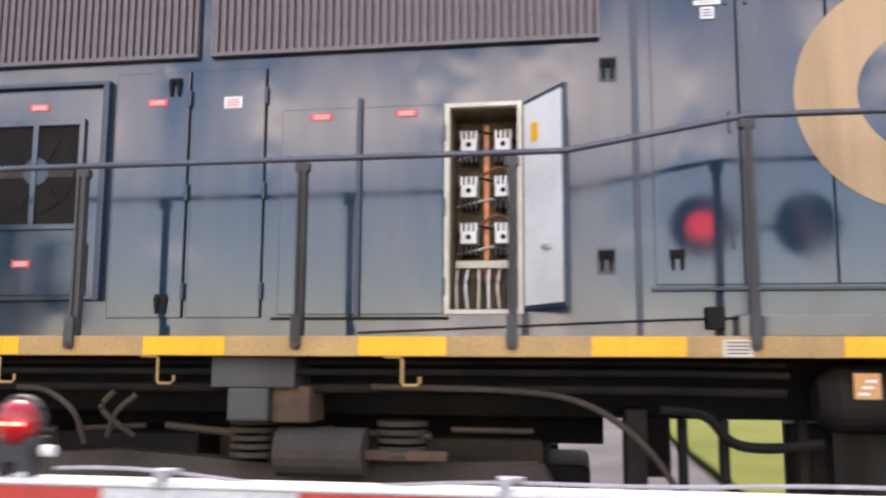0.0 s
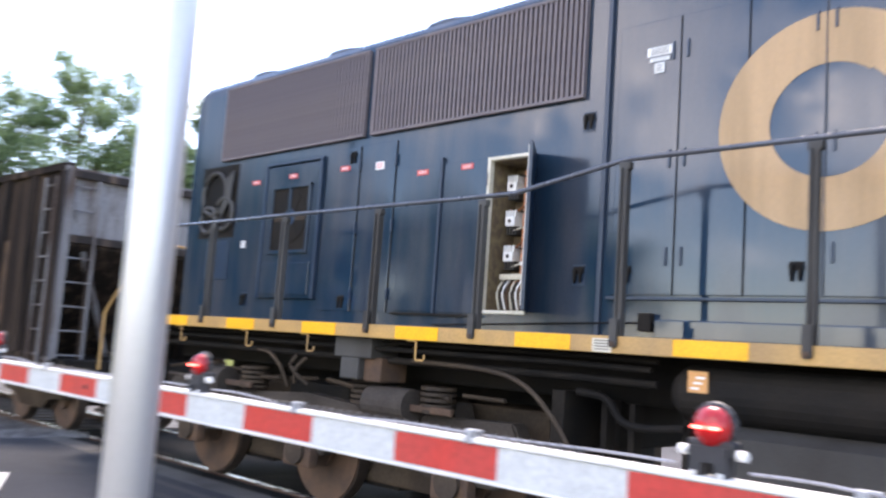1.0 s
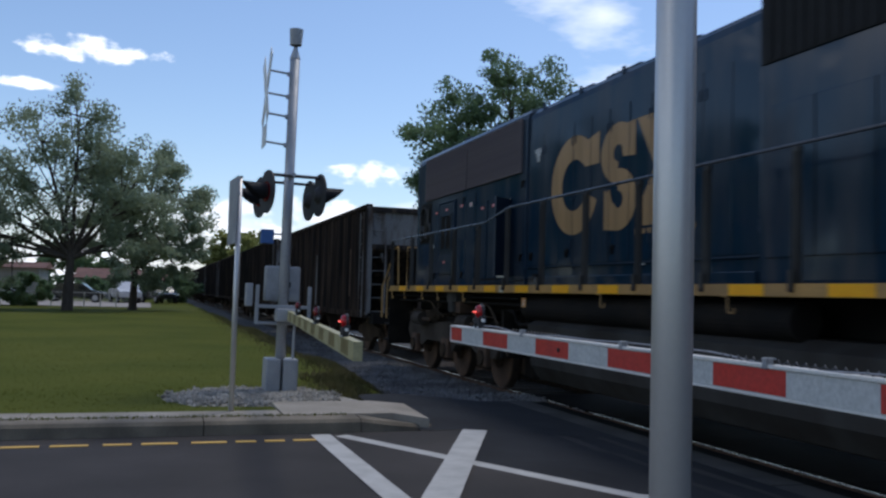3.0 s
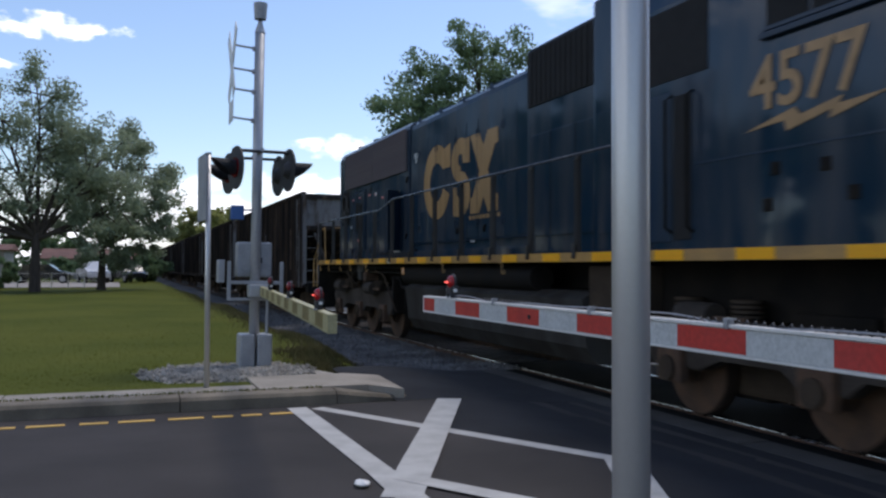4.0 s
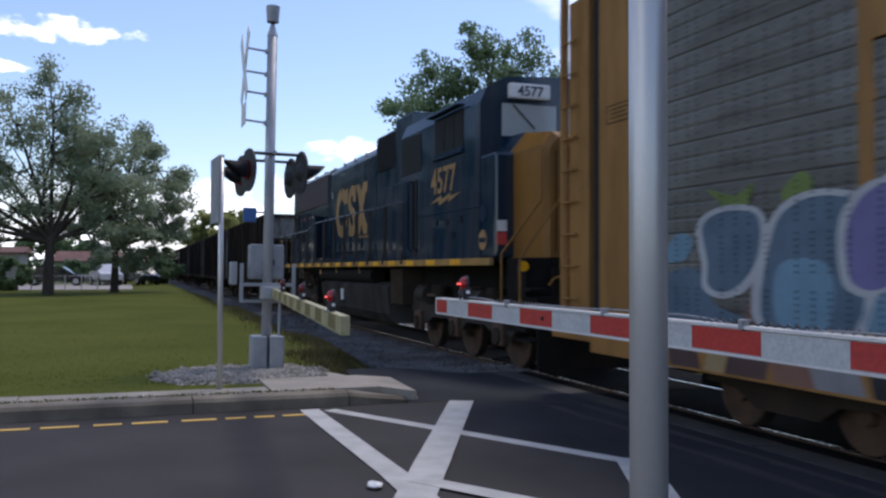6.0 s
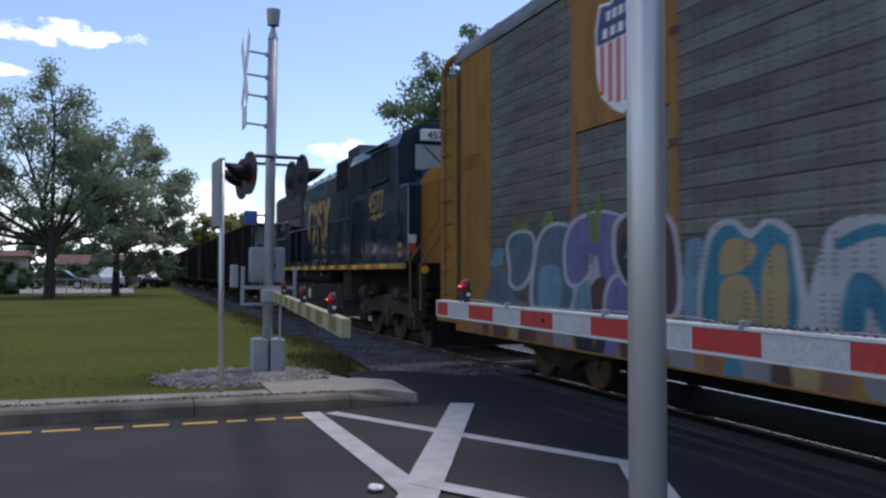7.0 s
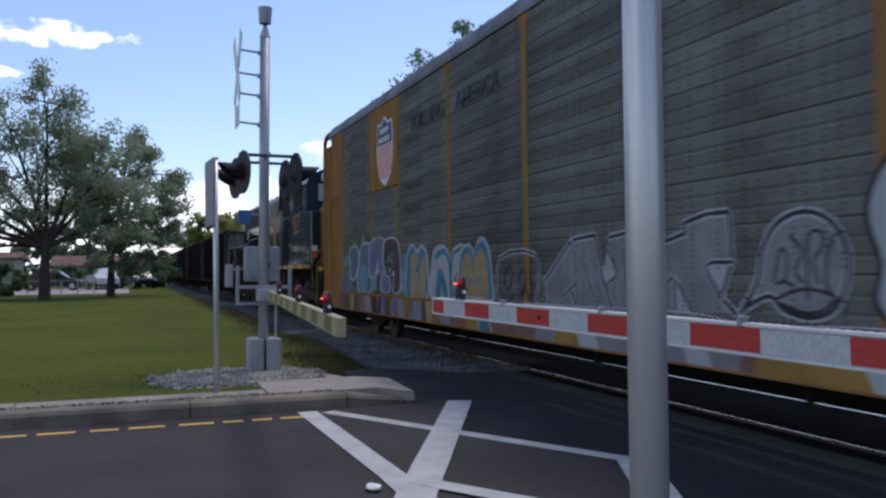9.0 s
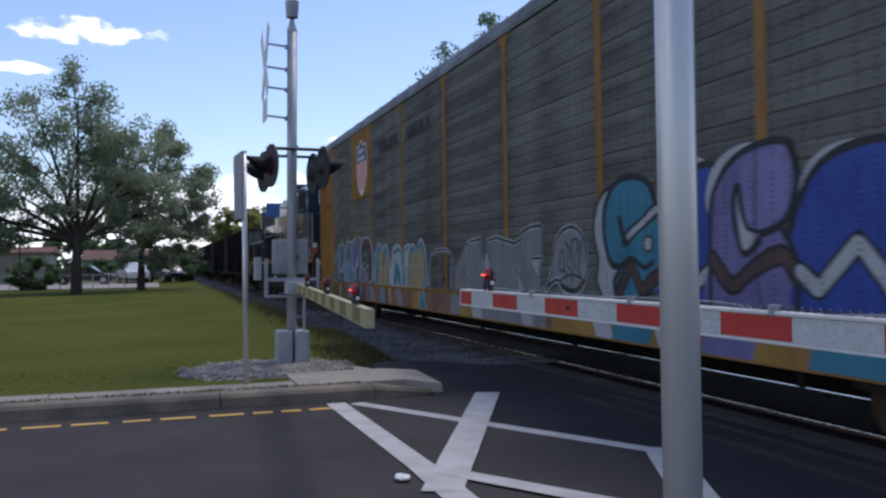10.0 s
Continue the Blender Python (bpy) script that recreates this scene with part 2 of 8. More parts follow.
ASPHALT2 = surface("apron_asphalt", (0.026, 0.028, 0.032), (0.017, 0.0185, 0.021), 0.9, 0, 0.6, 0.8, bump=0.35, fine=150, ior=1.3)
# black rubber, with the shade under the train added to its colour
RUBBER = surface("crossing_rubber_shaded", (0.010, 0.010, 0.0105), (0.006, 0.006, 0.006), 0.9, 0, 0.8, 0.8, bump=0.3, fine=120, ior=1.12)
MARK = surface("road_white", (0.48, 0.475, 0.45), (0.33, 0.325, 0.31), 0.7, 0, 3.5, 0.6, bump=0.2, fine=120)
MARKYEL = surface("road_yellow", (0.70, 0.42, 0.08), (0.5, 0.3, 0.08), 0.6, 0, 3.5, 0.5, bump=0.15)
CONCRETE = surface("kerb_concrete", (0.22, 0.185, 0.135), (0.10, 0.086, 0.066), 0.85, 0, 2.2, 0.8, bump=0.3, fine=70)
SLAB = surface("walk_concrete", (0.33, 0.295, 0.245), (0.21, 0.19, 0.155), 0.85, 0, 1.6, 0.7, bump=0.3, fine=70)
STRIP = surface("crossing_concrete", (0.07, 0.066, 0.06), (0.034, 0.033, 0.032), 0.9, 0, 1.4, 0.8, bump=0.3, ior=1.35)
LAWN = surface("lawn", (0.092, 0.101, 0.018), (0.064, 0.080, 0.014), 0.95, 0, 0.28, 0.9, bump=0.3, fine=45, grain=0.15, ior=1.15)
BLADE = surface("grass_blade", (0.100, 0.108, 0.018), (0.076, 0.09, 0.015), 0.9, 0, 0.3, 0.9, bump=0.0, fine=8, grain=0.1, ior=1.2)
STRAW = surface("dry_grass", (0.13, 0.105, 0.036), (0.075, 0.075, 0.02), 0.85, 0, 0.6, 0.9, bump=0.4, fine=40)
STONE = surface("ballast_stone", (0.15, 0.147, 0.145), (0.07, 0.067, 0.064), 0.85, 0, 1.6, 0.9, bump=0.4, fine=30)
RUBBLE = surface("pale_rubble", (0.36, 0.335, 0.29), (0.19, 0.175, 0.15), 0.85, 0, 4.0, 0.9, bump=0.4, fine=30)
BED = surface("ballast_bed", (0.085, 0.082, 0.08), (0.045, 0.042, 0.04), 0.9, 0, 2.5, 0.9, bump=0.7, fine=24)
RAILTOP = surface("polished_rail", (0.55, 0.54, 0.52), (0.4, 0.39, 0.37), 0.22, 0.9, 6, 0.4, bump=0.02)
TIE = surface("tie_wood", (0.09, 0.07, 0.055), (0.05, 0.042, 0.036), 0.85, 0, 3, 0.7, (0.6, 4, 4), 0.4)
BARK = surface("bark", (0.085, 0.065, 0.05), (0.045, 0.036, 0.03), 0.9, 0, 5, 0.8, (3, 3, 0.5), 0.8, 25)
LEAF = surface("leaf_green", (0.34, 0.39, 0.25), (0.24, 0.29, 0.18), 0.5, 0, 0.5, 0.9, bump=0.0, fine=5)
LEAFDARK = surface("leaf_dark_green", (0.18, 0.26, 0.13), (0.13, 0.20, 0.095), 0.5, 0, 0.5, 0.9, bump=0.0, fine=5)
LEAFPALE = surface("leaf_yellow_green", (0.34, 0.34, 0.11), (0.24, 0.26, 0.08), 0.65, 0, 0.4, 0.9, bump=0.0, fine=5)
for lm in (LEAF, LEAFDARK, LEAFPALE, BLADE):
    nn, ll = lm.node_tree.nodes, lm.node_tree.links
    pb = nn["Principled BSDF"]
    tb, ms = nn.new("ShaderNodeBsdfTranslucent"), nn.new("ShaderNodeMixShader")
    ll.new(pb.inputs["Base Color"].links[0].from_socket, tb.inputs["Color"])
    ms.inputs[0].default_value = 0.5
    ll.new(pb.outputs[0], ms.inputs[1])
    ll.new(tb.outputs[0], ms.inputs[2])
    ll.new(ms.outputs[0], nn["Material Output"].inputs["Surface"])
for lm in (BLUE, BLUE_DARK, NOSE, GOLD, LOUVRE, SILL, TANK, PANEL, RACKYEL, CARBROWN, CARGREY, UNDER):
    # dust takes the gloss off the paint at flat angles
    nn, ll = lm.node_tree.nodes, lm.node_tree.links
    lw, mr = nn.new("ShaderNodeLayerWeight"), nn.new("ShaderNodeMapRange")
    lw.inputs["Blend"].default_value = 0.5
    mr.inputs[1].default_value, mr.inputs[2].default_value, mr.inputs[3].default_value, mr.inputs[4].default_value = 0.15, 0.65, 0.5, 0.02
    ll.new(lw.outputs["Facing"], mr.inputs[0])
    ll.new(mr.outputs[0], nn["Principled BSDF"].inputs["Specular IOR Level"])
PAVING = surface("parking_pale", (0.36, 0.32, 0.28), (0.27, 0.24, 0.21), 0.9, 0, 0.4, 0.7, bump=0.2)
WALLTAN = surface("far_wall", (0.36, 0.33, 0.28), (0.28, 0.25, 0.21), 0.85, 0, 0.8, 0.6)
ROOFRUST = surface("far_roof", (0.16, 0.07, 0.045), (0.10, 0.05, 0.04), 0.8, 0, 0.8, 0.6)
CARWHITE = surface("car_white", (0.68, 0.68, 0.69), None, 0.25, 0, 2, 0.15, bump=0.0, coat=0.5)
CARBLACK = surface("car_black", (0.02, 0.021, 0.024), None, 0.25, 0, 2, 0.15, bump=0.0, coat=0.5)
TYRE = surface("rubber", (0.02, 0.02, 0.02), None, 0.8, 0, 8, 0.3)
SPRAY = {}
for key, c in dict(teal=(0.03, 0.19, 0.27), sky=(0.14, 0.26, 0.34), purple=(0.15, 0.135, 0.29), blue=(0.025, 0.06, 0.30), white=(0.4, 0.42, 0.43),
                   silver=(0.225, 0.225, 0.23), black=(0.015, 0.015, 0.018), tan=(0.36, 0.26, 0.12), brown=(0.075, 0.04, 0.035), rust=(0.2, 0.1, 0.07),
                   yellow=(0.32, 0.185, 0.035), green=(0.14, 0.2, 0.04), lilac=(0.20, 0.18, 0.36), slate=(0.085, 0.135, 0.185)).items():
    SPRAY[key] = surface("spray_" + key, c, tuple(v * 0.72 for v in c), 0.55, 0, 2.2, 0.7, bump=0.03, grain=0.15)


# ---- building blocks ----
def part(name, bm, material, parent=None, label="", smooth=False):
    """Links a bmesh as one mesh object under a thing or a part."""
    me = bpy.data.meshes.new(name)
    bmesh.ops.recalc_face_normals(bm, faces=bm.faces)
    bm.to_mesh(me)
    bm.free()
    me.materials.append(material)
    if smooth:
        for p in me.polygons:
            p.use_smooth = True
    ob = new(name, me)
    ob.parent = parent
    if label:
        tagged(ob, label)
    return ob


def share(ob, name, m, parent, material=None):
    """Another object on the same mesh, at the local pose m."""
    o = new(name, ob.data)
    o.parent = parent
    o.matrix_local = m
    return o


def add_box(bm, x0, x1, y0, y1, z0, z1, bevel=0.0):
    r = bmesh.ops.create_cube(bm, size=1)
    for v in r["verts"]:
        v.co = Vector(((x0 + x1) / 2 + v.co.x * (x1 - x0), (y0 + y1) / 2 + v.co.y * (y1 - y0), (z0 + z1) / 2 + v.co.z * (z1 - z0)))
    if bevel:
        ed = list({e for v in r["verts"] for e in v.link_edges})
        bmesh.ops.bevel(bm, geom=ed, offset=bevel, segments=2, profile=0.6, affect='EDGES')
    return bm


def boxm(x0, x1, y0, y1, z0, z1, bevel=0.0):
    return add_box(bmesh.new(), x0, x1, y0, y1, z0, z1, bevel)


def add_rod(bm, a, b, r, seg=10, r2=None):
    a, b = Vector(a), Vector(b)
    d = b - a
    res = bmesh.ops.create_cone(bm, cap_ends=True, segments=seg, radius1=r, radius2=r if r2 is None else r2, depth=d.length)
    m = Matrix.Translation((a + b) / 2) @ d.to_track_quat('Z', 'Y').to_matrix().to_4x4()
    bmesh.ops.transform(bm, matrix=m, verts=res["verts"])
    return bm


def rod(a, b, r, seg=10, r2=None):
    return add_rod(bmesh.new(), a, b, r, seg, r2)


def smooth_path(pts, n=8):
    """Catmull-Rom points through pts."""
    p = [Vector(q) for q in pts]
    p = [p[0] * 2 - p[1]] + p + [p[-1] * 2 - p[-2]]
    out = []
    for i in range(1, len(p) - 2):
        for k in range(n):
            t = k / n
            a, b, c, d = p[i - 1], p[i], p[i + 1], p[i + 2]
            out.append(0.5 * ((2 * b) + (c - a) * t + (2 * a - 5 * b + 4 * c - d) * t * t + (3 * b - a - 3 * c + d) * t ** 3))
    out.append(p[-2])
    return out


def add_tube(bm, pts, r, seg=8):
    rings = []
    pts = [Vector(q) for q in pts]
    for i, q in enumerate(pts):
        d = (pts[min(i + 1, len(pts) - 1)] - pts[max(i - 1, 0)]).normalized()
        up = Vector((0, 0, 1)) if abs(d.z) < 0.9 else Vector((0, 1, 0))
        s = d.cross(up).normalized()
        u = s.cross(d).normalized()
        rings.append([bm.verts.new(q + (s * math.cos(2 * math.pi * k / seg) + u * math.sin(2 * math.pi * k / seg)) * r) for k in range(seg)])
    for a, b in zip(rings, rings[1:]):
        for k in range(seg):
            bm.faces.new((a[k], a[(k + 1) % seg], b[(k + 1) % seg], b[k]))
    bm.faces.new(rings[0])
    bm.faces.new(rings[-1])
    return bm


def tube(pts, r, seg=8):
    return add_tube(bmesh.new(), pts, r, seg)


def extrude_xz(outline, y0, y1, bevel=0.0):
    """A plate with the outline in x and z, from y0 to y1."""
    bm = bmesh.new()
    a = [bm.verts.new((x, y0, z)) for x, z in outline]
    b = [bm.verts.new((x, y1, z)) for x, z in outline]
    bm.faces.new(a)
    bm.faces.new(b[::-1])
    for i in range(len(a)):
        j = (i + 1) % len(a)
        bm.faces.new((a[j], a[i], b[i], b[j]))
    if bevel:
        bmesh.ops.bevel(bm, geom=list(bm.edges), offset=bevel, segments=2, affect='EDGES')
    return bm


def extrude_yz(outline, x0, x1):
    bm = bmesh.new()
    a = [bm.verts.new((x0, y, z)) for y, z in outline]
    b = [bm.verts.new((x1, y, z)) for y, z in outline]
    bm.faces.new(a)
    bm.faces.new(b[::-1])
    for i in range(len(a)):
        j = (i + 1) % len(a)
        bm.faces.new((a[j], a[i], b[i], b[j]))
    return bm


def flat_ring(cx, cz, ro, ri, a0, a1, y, depth=0.006, sx=1.0, n=40, ox=0.0):
    """A flat arc band in x and z, facing -y."""
    bm = bmesh.new()
    vs = []
    for k in range(n + 1):
        a = radians(a0 + (a1 - a0) * k / n)
        for r, off in ((ro, 0), (ri, ox)):
            vs.append(bm.verts.new((cx + off + sx * r * math.cos(a), y, cz + r * math.sin(a))))
    for k in range(n):
        bm.faces.new((vs[2 * k], vs[2 * k + 1], vs[2 * k + 3], vs[2 * k + 2]))
    return bm


def polygon_xz(pts, y):
    bm = bmesh.new()
    bm.faces.new([bm.verts.new((x, y, z)) for x, z in pts])
    return bm


def writing(name, words, size, m, material, parent=None, align='LEFT'):
    """Words in the built-in font, as a mesh."""
    cu = bpy.data.curves.new(name, 'FONT')
    cu.body, cu.size, cu.extrude, cu.align_x, cu.offset = words, size, 0.002, align, size * 0.018
    ob = bpy.data.objects.new(name, cu)
    scene.collection.objects.link(ob)
    me = bpy.data.meshes.new_from_object(ob.evaluated_get(bpy.context.evaluated_depsgraph_get()))
    bpy.data.objects.remove(ob)
    bpy.data.curves.remove(cu)
    me.materials.clear()
    me.materials.append(material)
    o = new(name, me)
    o.parent = parent
    o.matrix_local = m
    return o


def empty(name, x, y, z, label, category, group=""):
    e = new(name)
    e.empty_display_size = 0.2
    e.location = (x, y, z)
    return tagged(e, label, category, group)

# ---- ground, road, kerb and track ----
TRACK_Y, RAIL_Z = 7.008, -0.13
HALF = 0.7525


def grid_sheet(x0, x1, y0, y1, step, height):
    bm = bmesh.new()
    nx, ny = max(1, round((x1 - x0) / step)), max(1, round((y1 - y0) / step))
    vs = [[bm.verts.new((x0 + (x1 - x0) * i / nx, y0 + (y1 - y0) * j / ny, 0)) for j in range(ny + 1)] for i in range(nx + 1)]
    for row in vs:
        for v in row:
            v.co.z = height(v.co.x, v.co.y)
    for i in range(nx):
        for j in range(ny):
            bm.faces.new((vs[i][j], vs[i + 1][j], vs[i + 1][j + 1], vs[i][j + 1]))
    return bm


def far_ground():
    bm = bmesh.new()
    cuts_x = [-3000, -400, -120, -60, -30, -9.66, 9, 40, 400, 3000]
    cuts_y = [-3000, -400, -60, -20, 0, 2.0, 4.4, 10, 20, 60, 400, 3000]
    vs = [[bm.verts.new((x, y, -0.42)) for y in cuts_y] for x in cuts_x]
    for i in range(len(cuts_x) - 1):
        for j in range(len(cuts_y) - 1):
            bm.faces.new((vs[i][j], vs[i + 1][j], vs[i + 1][j + 1], vs[i][j + 1]))
    return bm


tagged(part("ground", far_ground(), LAWN), "wide grass ground reaching the horizon", "ground", kind="structure")


def lawn_height(x, y):
    edge = 3.25 + 0.2 * math.sin(x * 0.35) + 0.15 * math.sin(x * 1.3)
    if x > -16:
        edge = min(edge, 2.25 + (-11.5 - x) * 0.25)
    fall = max(0.0, min(1.0, (y - edge) / 1.1))
    hollow = 0.12 * max(0.0, 1 - ((x + 12.1) / 1.1) ** 2 - ((y - 1.4) / 1.2) ** 2) ** 0.5
    return 0.13 - 0.5 * fall * fall * (3 - 2 * fall) + 0.02 * noise.noise((x * 0.6, y * 0.6, 0)) - hollow


tagged(part("lawn", grid_sheet(-140, -10.4, -60, 4.6, 0.5, lawn_height), LAWN, smooth=True), "mown green lawn beside the railway line", "lawn", kind="structure")
tagged(part("lawn", grid_sheet(-140, -11, 10.5, 70, 4.0, lambda x, y: -0.2 + 0.1 * noise.noise((x * 0.1, y * 0.1, 0))), LAWN), "grass beyond the railway line", "lawn", kind="structure")
tagged(part("lawn", grid_sheet(2.2, 60, 10.5, 70, 4.0, lambda x, y: -0.1), LAWN), "sunlit grass beyond the railway line", "lawn", kind="structure")


def road_z(x, y):
    t = max(0.0, min(1.0, (y - 3.7) / 1.5))
    return -0.13 * t * t * (3 - 2 * t)


tagged(part("road", grid_sheet(-9.66, 9, -70, 5.49, 0.5, road_z), ASPHALT, smooth=True), "worn brown-grey asphalt road up to the track", "road", kind="structure")
tagged(part("road", grid_sheet(-15.2, -9.66, 3.0, 5.49, 0.4, lambda x, y: road_z(x, y) + 0.004 - 0.22 * max(0, (-13.2 - x) / 2)), ASPHALT2, smooth=True), "asphalt apron widening beside the track", "road", kind="structure")
tagged(part("road", boxm(-11, 2, 8.72, 70, -0.5, -0.135), ASPHALT), "asphalt road continuing beyond the track", "road", kind="structure")
tagged(part("road", boxm(2.0, 9, 8.72, 10.5, -0.5, -0.137), ASPHALT), "asphalt edge beyond the track", "road", kind="structure")

# newer, darker asphalt between the painted box and the track
APRON = ((-9.66, 3.70), (-7.95, 2.90), (-6.2, 3.76), (-3.3, 2.56), (0.0, 1.15), (9.0, 1.1))
bm = bmesh.new()
prev = None
for k in range(94):
    x = -9.655 + 0.2 * k
    y0 = float(np.interp(x, [a for a, b in APRON], [b for a, b in APRON])) + 0.02 * noise.noise((x * 3, 0, 0))
    col = [bm.verts.new((x, y0 + (5.49 - y0) * j / 8, road_z(x, y0 + (5.49 - y0) * j / 8) + 0.0028)) for j in range(9)]
    if prev:
        for j in range(8):
            bm.faces.new((prev[j], col[j], col[j + 1], prev[j + 1]))
    prev = col
tagged(part("road", bm, ASPHALT2, smooth=True), "darker blue-grey asphalt apron up to the track", "road", kind="structure")


def band(x0, y0, x1, y1, w):
    """A painted band on the road, 4 mm thick at most, following its fall."""
    bm = bmesh.new()
    d = Vector((x1 - x0, y1 - y0))
    s = Vector((-d.y, d.x)).normalized() * w / 2
    n = max(2, int(d.length / 0.25))
    prev = None
    for k in range(n + 1):
        p = Vector((x0, y0)) + d * k / n
        wob = 1 + 0.03 * noise.noise((p.x * 5, p.y * 5, w))
        pair = [bm.verts.new((q.x, q.y, road_z(q.x, q.y) + 0.005)) for q in (p + s * wob, p - s * wob)]
        if prev:
            bm.faces.new((prev[0], prev[1], pair[1], pair[0]))
        prev = pair
    return bm


def marking():
    e = empty("road_marking", -7.5, 2.8, 0.0, "worn white painted hatched box on the asphalt", "road marking")
    tagged(e, kind="structure")
    inv = Matrix.Translation((7.5, -2.8, 0))
    for k, (x0, y0, x1, y1, w) in enumerate(((-9.45, 2.03, -6.12, 3.75, 0.17), (-6.25, 3.82, -3.3, 2.55, 0.28), (-9.51, 1.82, -6.2, 1.84, 0.21), (-6.25, 1.84, -4.6, 1.79, 0.22),
                                             (-9.56, 3.60, -5.55, 1.75, 0.28), (-6.10, 1.93, -3.6, 3.46, 0.19))):
        bm = band(x0, y0, x1, y1, w)
        for v in bm.verts:
            v.co.z += 0.0025 * k
        bm.transform(inv)
        part("painted_line", bm, MARK, e)
    return e


marking()
dash = empty("edge_line", -9.22, 0.0, 0.0, "dashed yellow edge line along the kerb", "road marking")
tagged(dash, kind="structure")
y = -9.0
while y < 1.5:
    ln = random.choice((0.20, 0.26, 0.34))
    part("dash", boxm(-0.045, 0.045, y, y + ln, 0.001, 0.007), MARKYEL, dash)
    y += ln + random.choice((0.09, 0.13))


def kerb():
    e = empty("kerb", -9.8, 0, 0, "weathered concrete kerb stones along the road", "kerb")
    tagged(e, kind="structure")
    prof = ((0.15, -0.05), (0.14, 0.11), (0.11, 0.145), (0.06, 0.15), (-0.19, 0.152), (-0.19, -0.05))
    cuts = [-40 + 2.9 * k for k in range(14)] + [0.62, 2.3]
    for a, b in zip(cuts, cuts[1:]):
        bm = bmesh.new()
        A = [bm.verts.new((px, a + 0.006, pz + 0.004 * noise.noise((a, px, 1)))) for px, pz in prof]
        B = [bm.verts.new((px, b - 0.006, pz + 0.004 * noise.noise((b, px, 1)))) for px, pz in prof]
        bm.faces.new(A)
        bm.faces.new(B[::-1])
        for i in range(len(A)):
            j = (i + 1) % len(A)
            bm.faces.new((A[j], A[i], B[i], B[j]))
        part("kerb_stone", bm, CONCRETE, e)
    # the end bends away from the road and sinks
    bm = bmesh.new()
    rings = []
    for k in range(9):
        t = k / 8
        cx, cy, ang = -0.02 - 0.28 * t * t, 2.306 + 0.85 * t, radians(35 * t)
        drop = 0.13 * t
        rings.append([bm.verts.new((cx + px * math.cos(ang), cy + px * math.sin(ang), max(-0.05, pz - drop * (pz > 0)))) for px, pz in prof])
    for A, B in zip(rings, rings[1:]):
        for i in range(len(A)):
            j = (i + 1) % len(A)
            bm.faces.new((A[j], A[i], B[i], B[j]))
    bm.faces.new(rings[0])
    bm.faces.new(rings[-1][::-1])
    part("kerb_end", bm, CONCRETE, e)
    return e


kerb()
walk_e = empty("pavement", -10.5, 0, 0, "pale concrete pavement slabs behind the kerb", "pavement")
tagged(walk_e, kind="structure")
for k in range(14):
    y1 = 1.48 - 2.6 * k
    part("slab", boxm(0.08, 0.50, y1 - 2.59, y1, -0.1, 0.156 + 0.004 * (k % 2), 0.01), SLAB, walk_e)
part("slab", extrude_xz([(-0.62, -0.1), (0.5, -0.1), (0.5, 0.158), (-0.62, 0.165)], 1.50, 2.75), SLAB, walk_e, "broad concrete ramp slab")
bm = bmesh.new()
lo = [bm.verts.new(c) for c in ((-0.62, 2.755, -0.1), (0.5, 2.755, -0.1), (0.66, 3.14, -0.1), (-0.64, 3.2, -0.1))]
hi = [bm.verts.new(c) for c in ((-0.62, 2.755, 0.164), (0.5, 2.755, 0.157), (0.66, 3.14, 0.11), (-0.64, 3.2, 0.12))]
bm.faces.new(lo)
bm.faces.new(hi[::-1])
for i in range(4):
    bm.faces.new((lo[i], lo[(i + 1) % 4], hi[(i + 1) % 4], hi[i]))
part("slab", bm, SLAB, walk_e, "sloped concrete ramp slab")

# track
bed = bmesh.new()
prof = [(3.3, -0.42), (4.7, -0.27), (5.5, -0.24), (8.5, -0.24), (9.4, -0.28), (10.8, -0.42)]
for x0, x1 in ((-220, -15.0), (-15.0, -14.2), (9.0, 80)):
    n = max(1, int((x1 - x0) / 2))
    prev = None
    for k in range(n + 1):
        x = x0 + (x1 - x0) * k / n
        row = [bed.verts.new((x, yy, zz + 0.02 * noise.noise((x, yy, 3)))) for yy, zz in prof]
        if prev:
            for i in range(len(row) - 1):
                bed.faces.new((prev[i], row[i], row[i + 1], prev[i + 1]))
        prev = row
tagged(part("ballast_bed", bed, BED), "grey ballast bed under the rails", "ballast", kind="structure")
# near-black base colour carries the shade under the passing train
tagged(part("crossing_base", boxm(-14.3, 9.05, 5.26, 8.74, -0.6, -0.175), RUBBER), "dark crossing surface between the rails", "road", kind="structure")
strip = empty("crossing_panel", -2, 5.69, -0.13, "concrete edge strip along the crossing", "crossing panel")
tagged(strip, kind="structure")
for k in range(9):
    x0 = -12.2 + 2.45 * k
    part("concrete_panel", boxm(x0, x0 + 2.43, -0.19, 0.17, -0.06, 0.008 - 0.004 * (k % 2), 0.008), STRIP, strip)
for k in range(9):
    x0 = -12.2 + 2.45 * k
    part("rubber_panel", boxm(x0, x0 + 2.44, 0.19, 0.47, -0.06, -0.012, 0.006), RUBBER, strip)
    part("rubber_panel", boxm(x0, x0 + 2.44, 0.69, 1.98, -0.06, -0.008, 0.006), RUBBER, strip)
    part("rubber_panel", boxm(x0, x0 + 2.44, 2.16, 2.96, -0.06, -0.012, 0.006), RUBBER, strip)


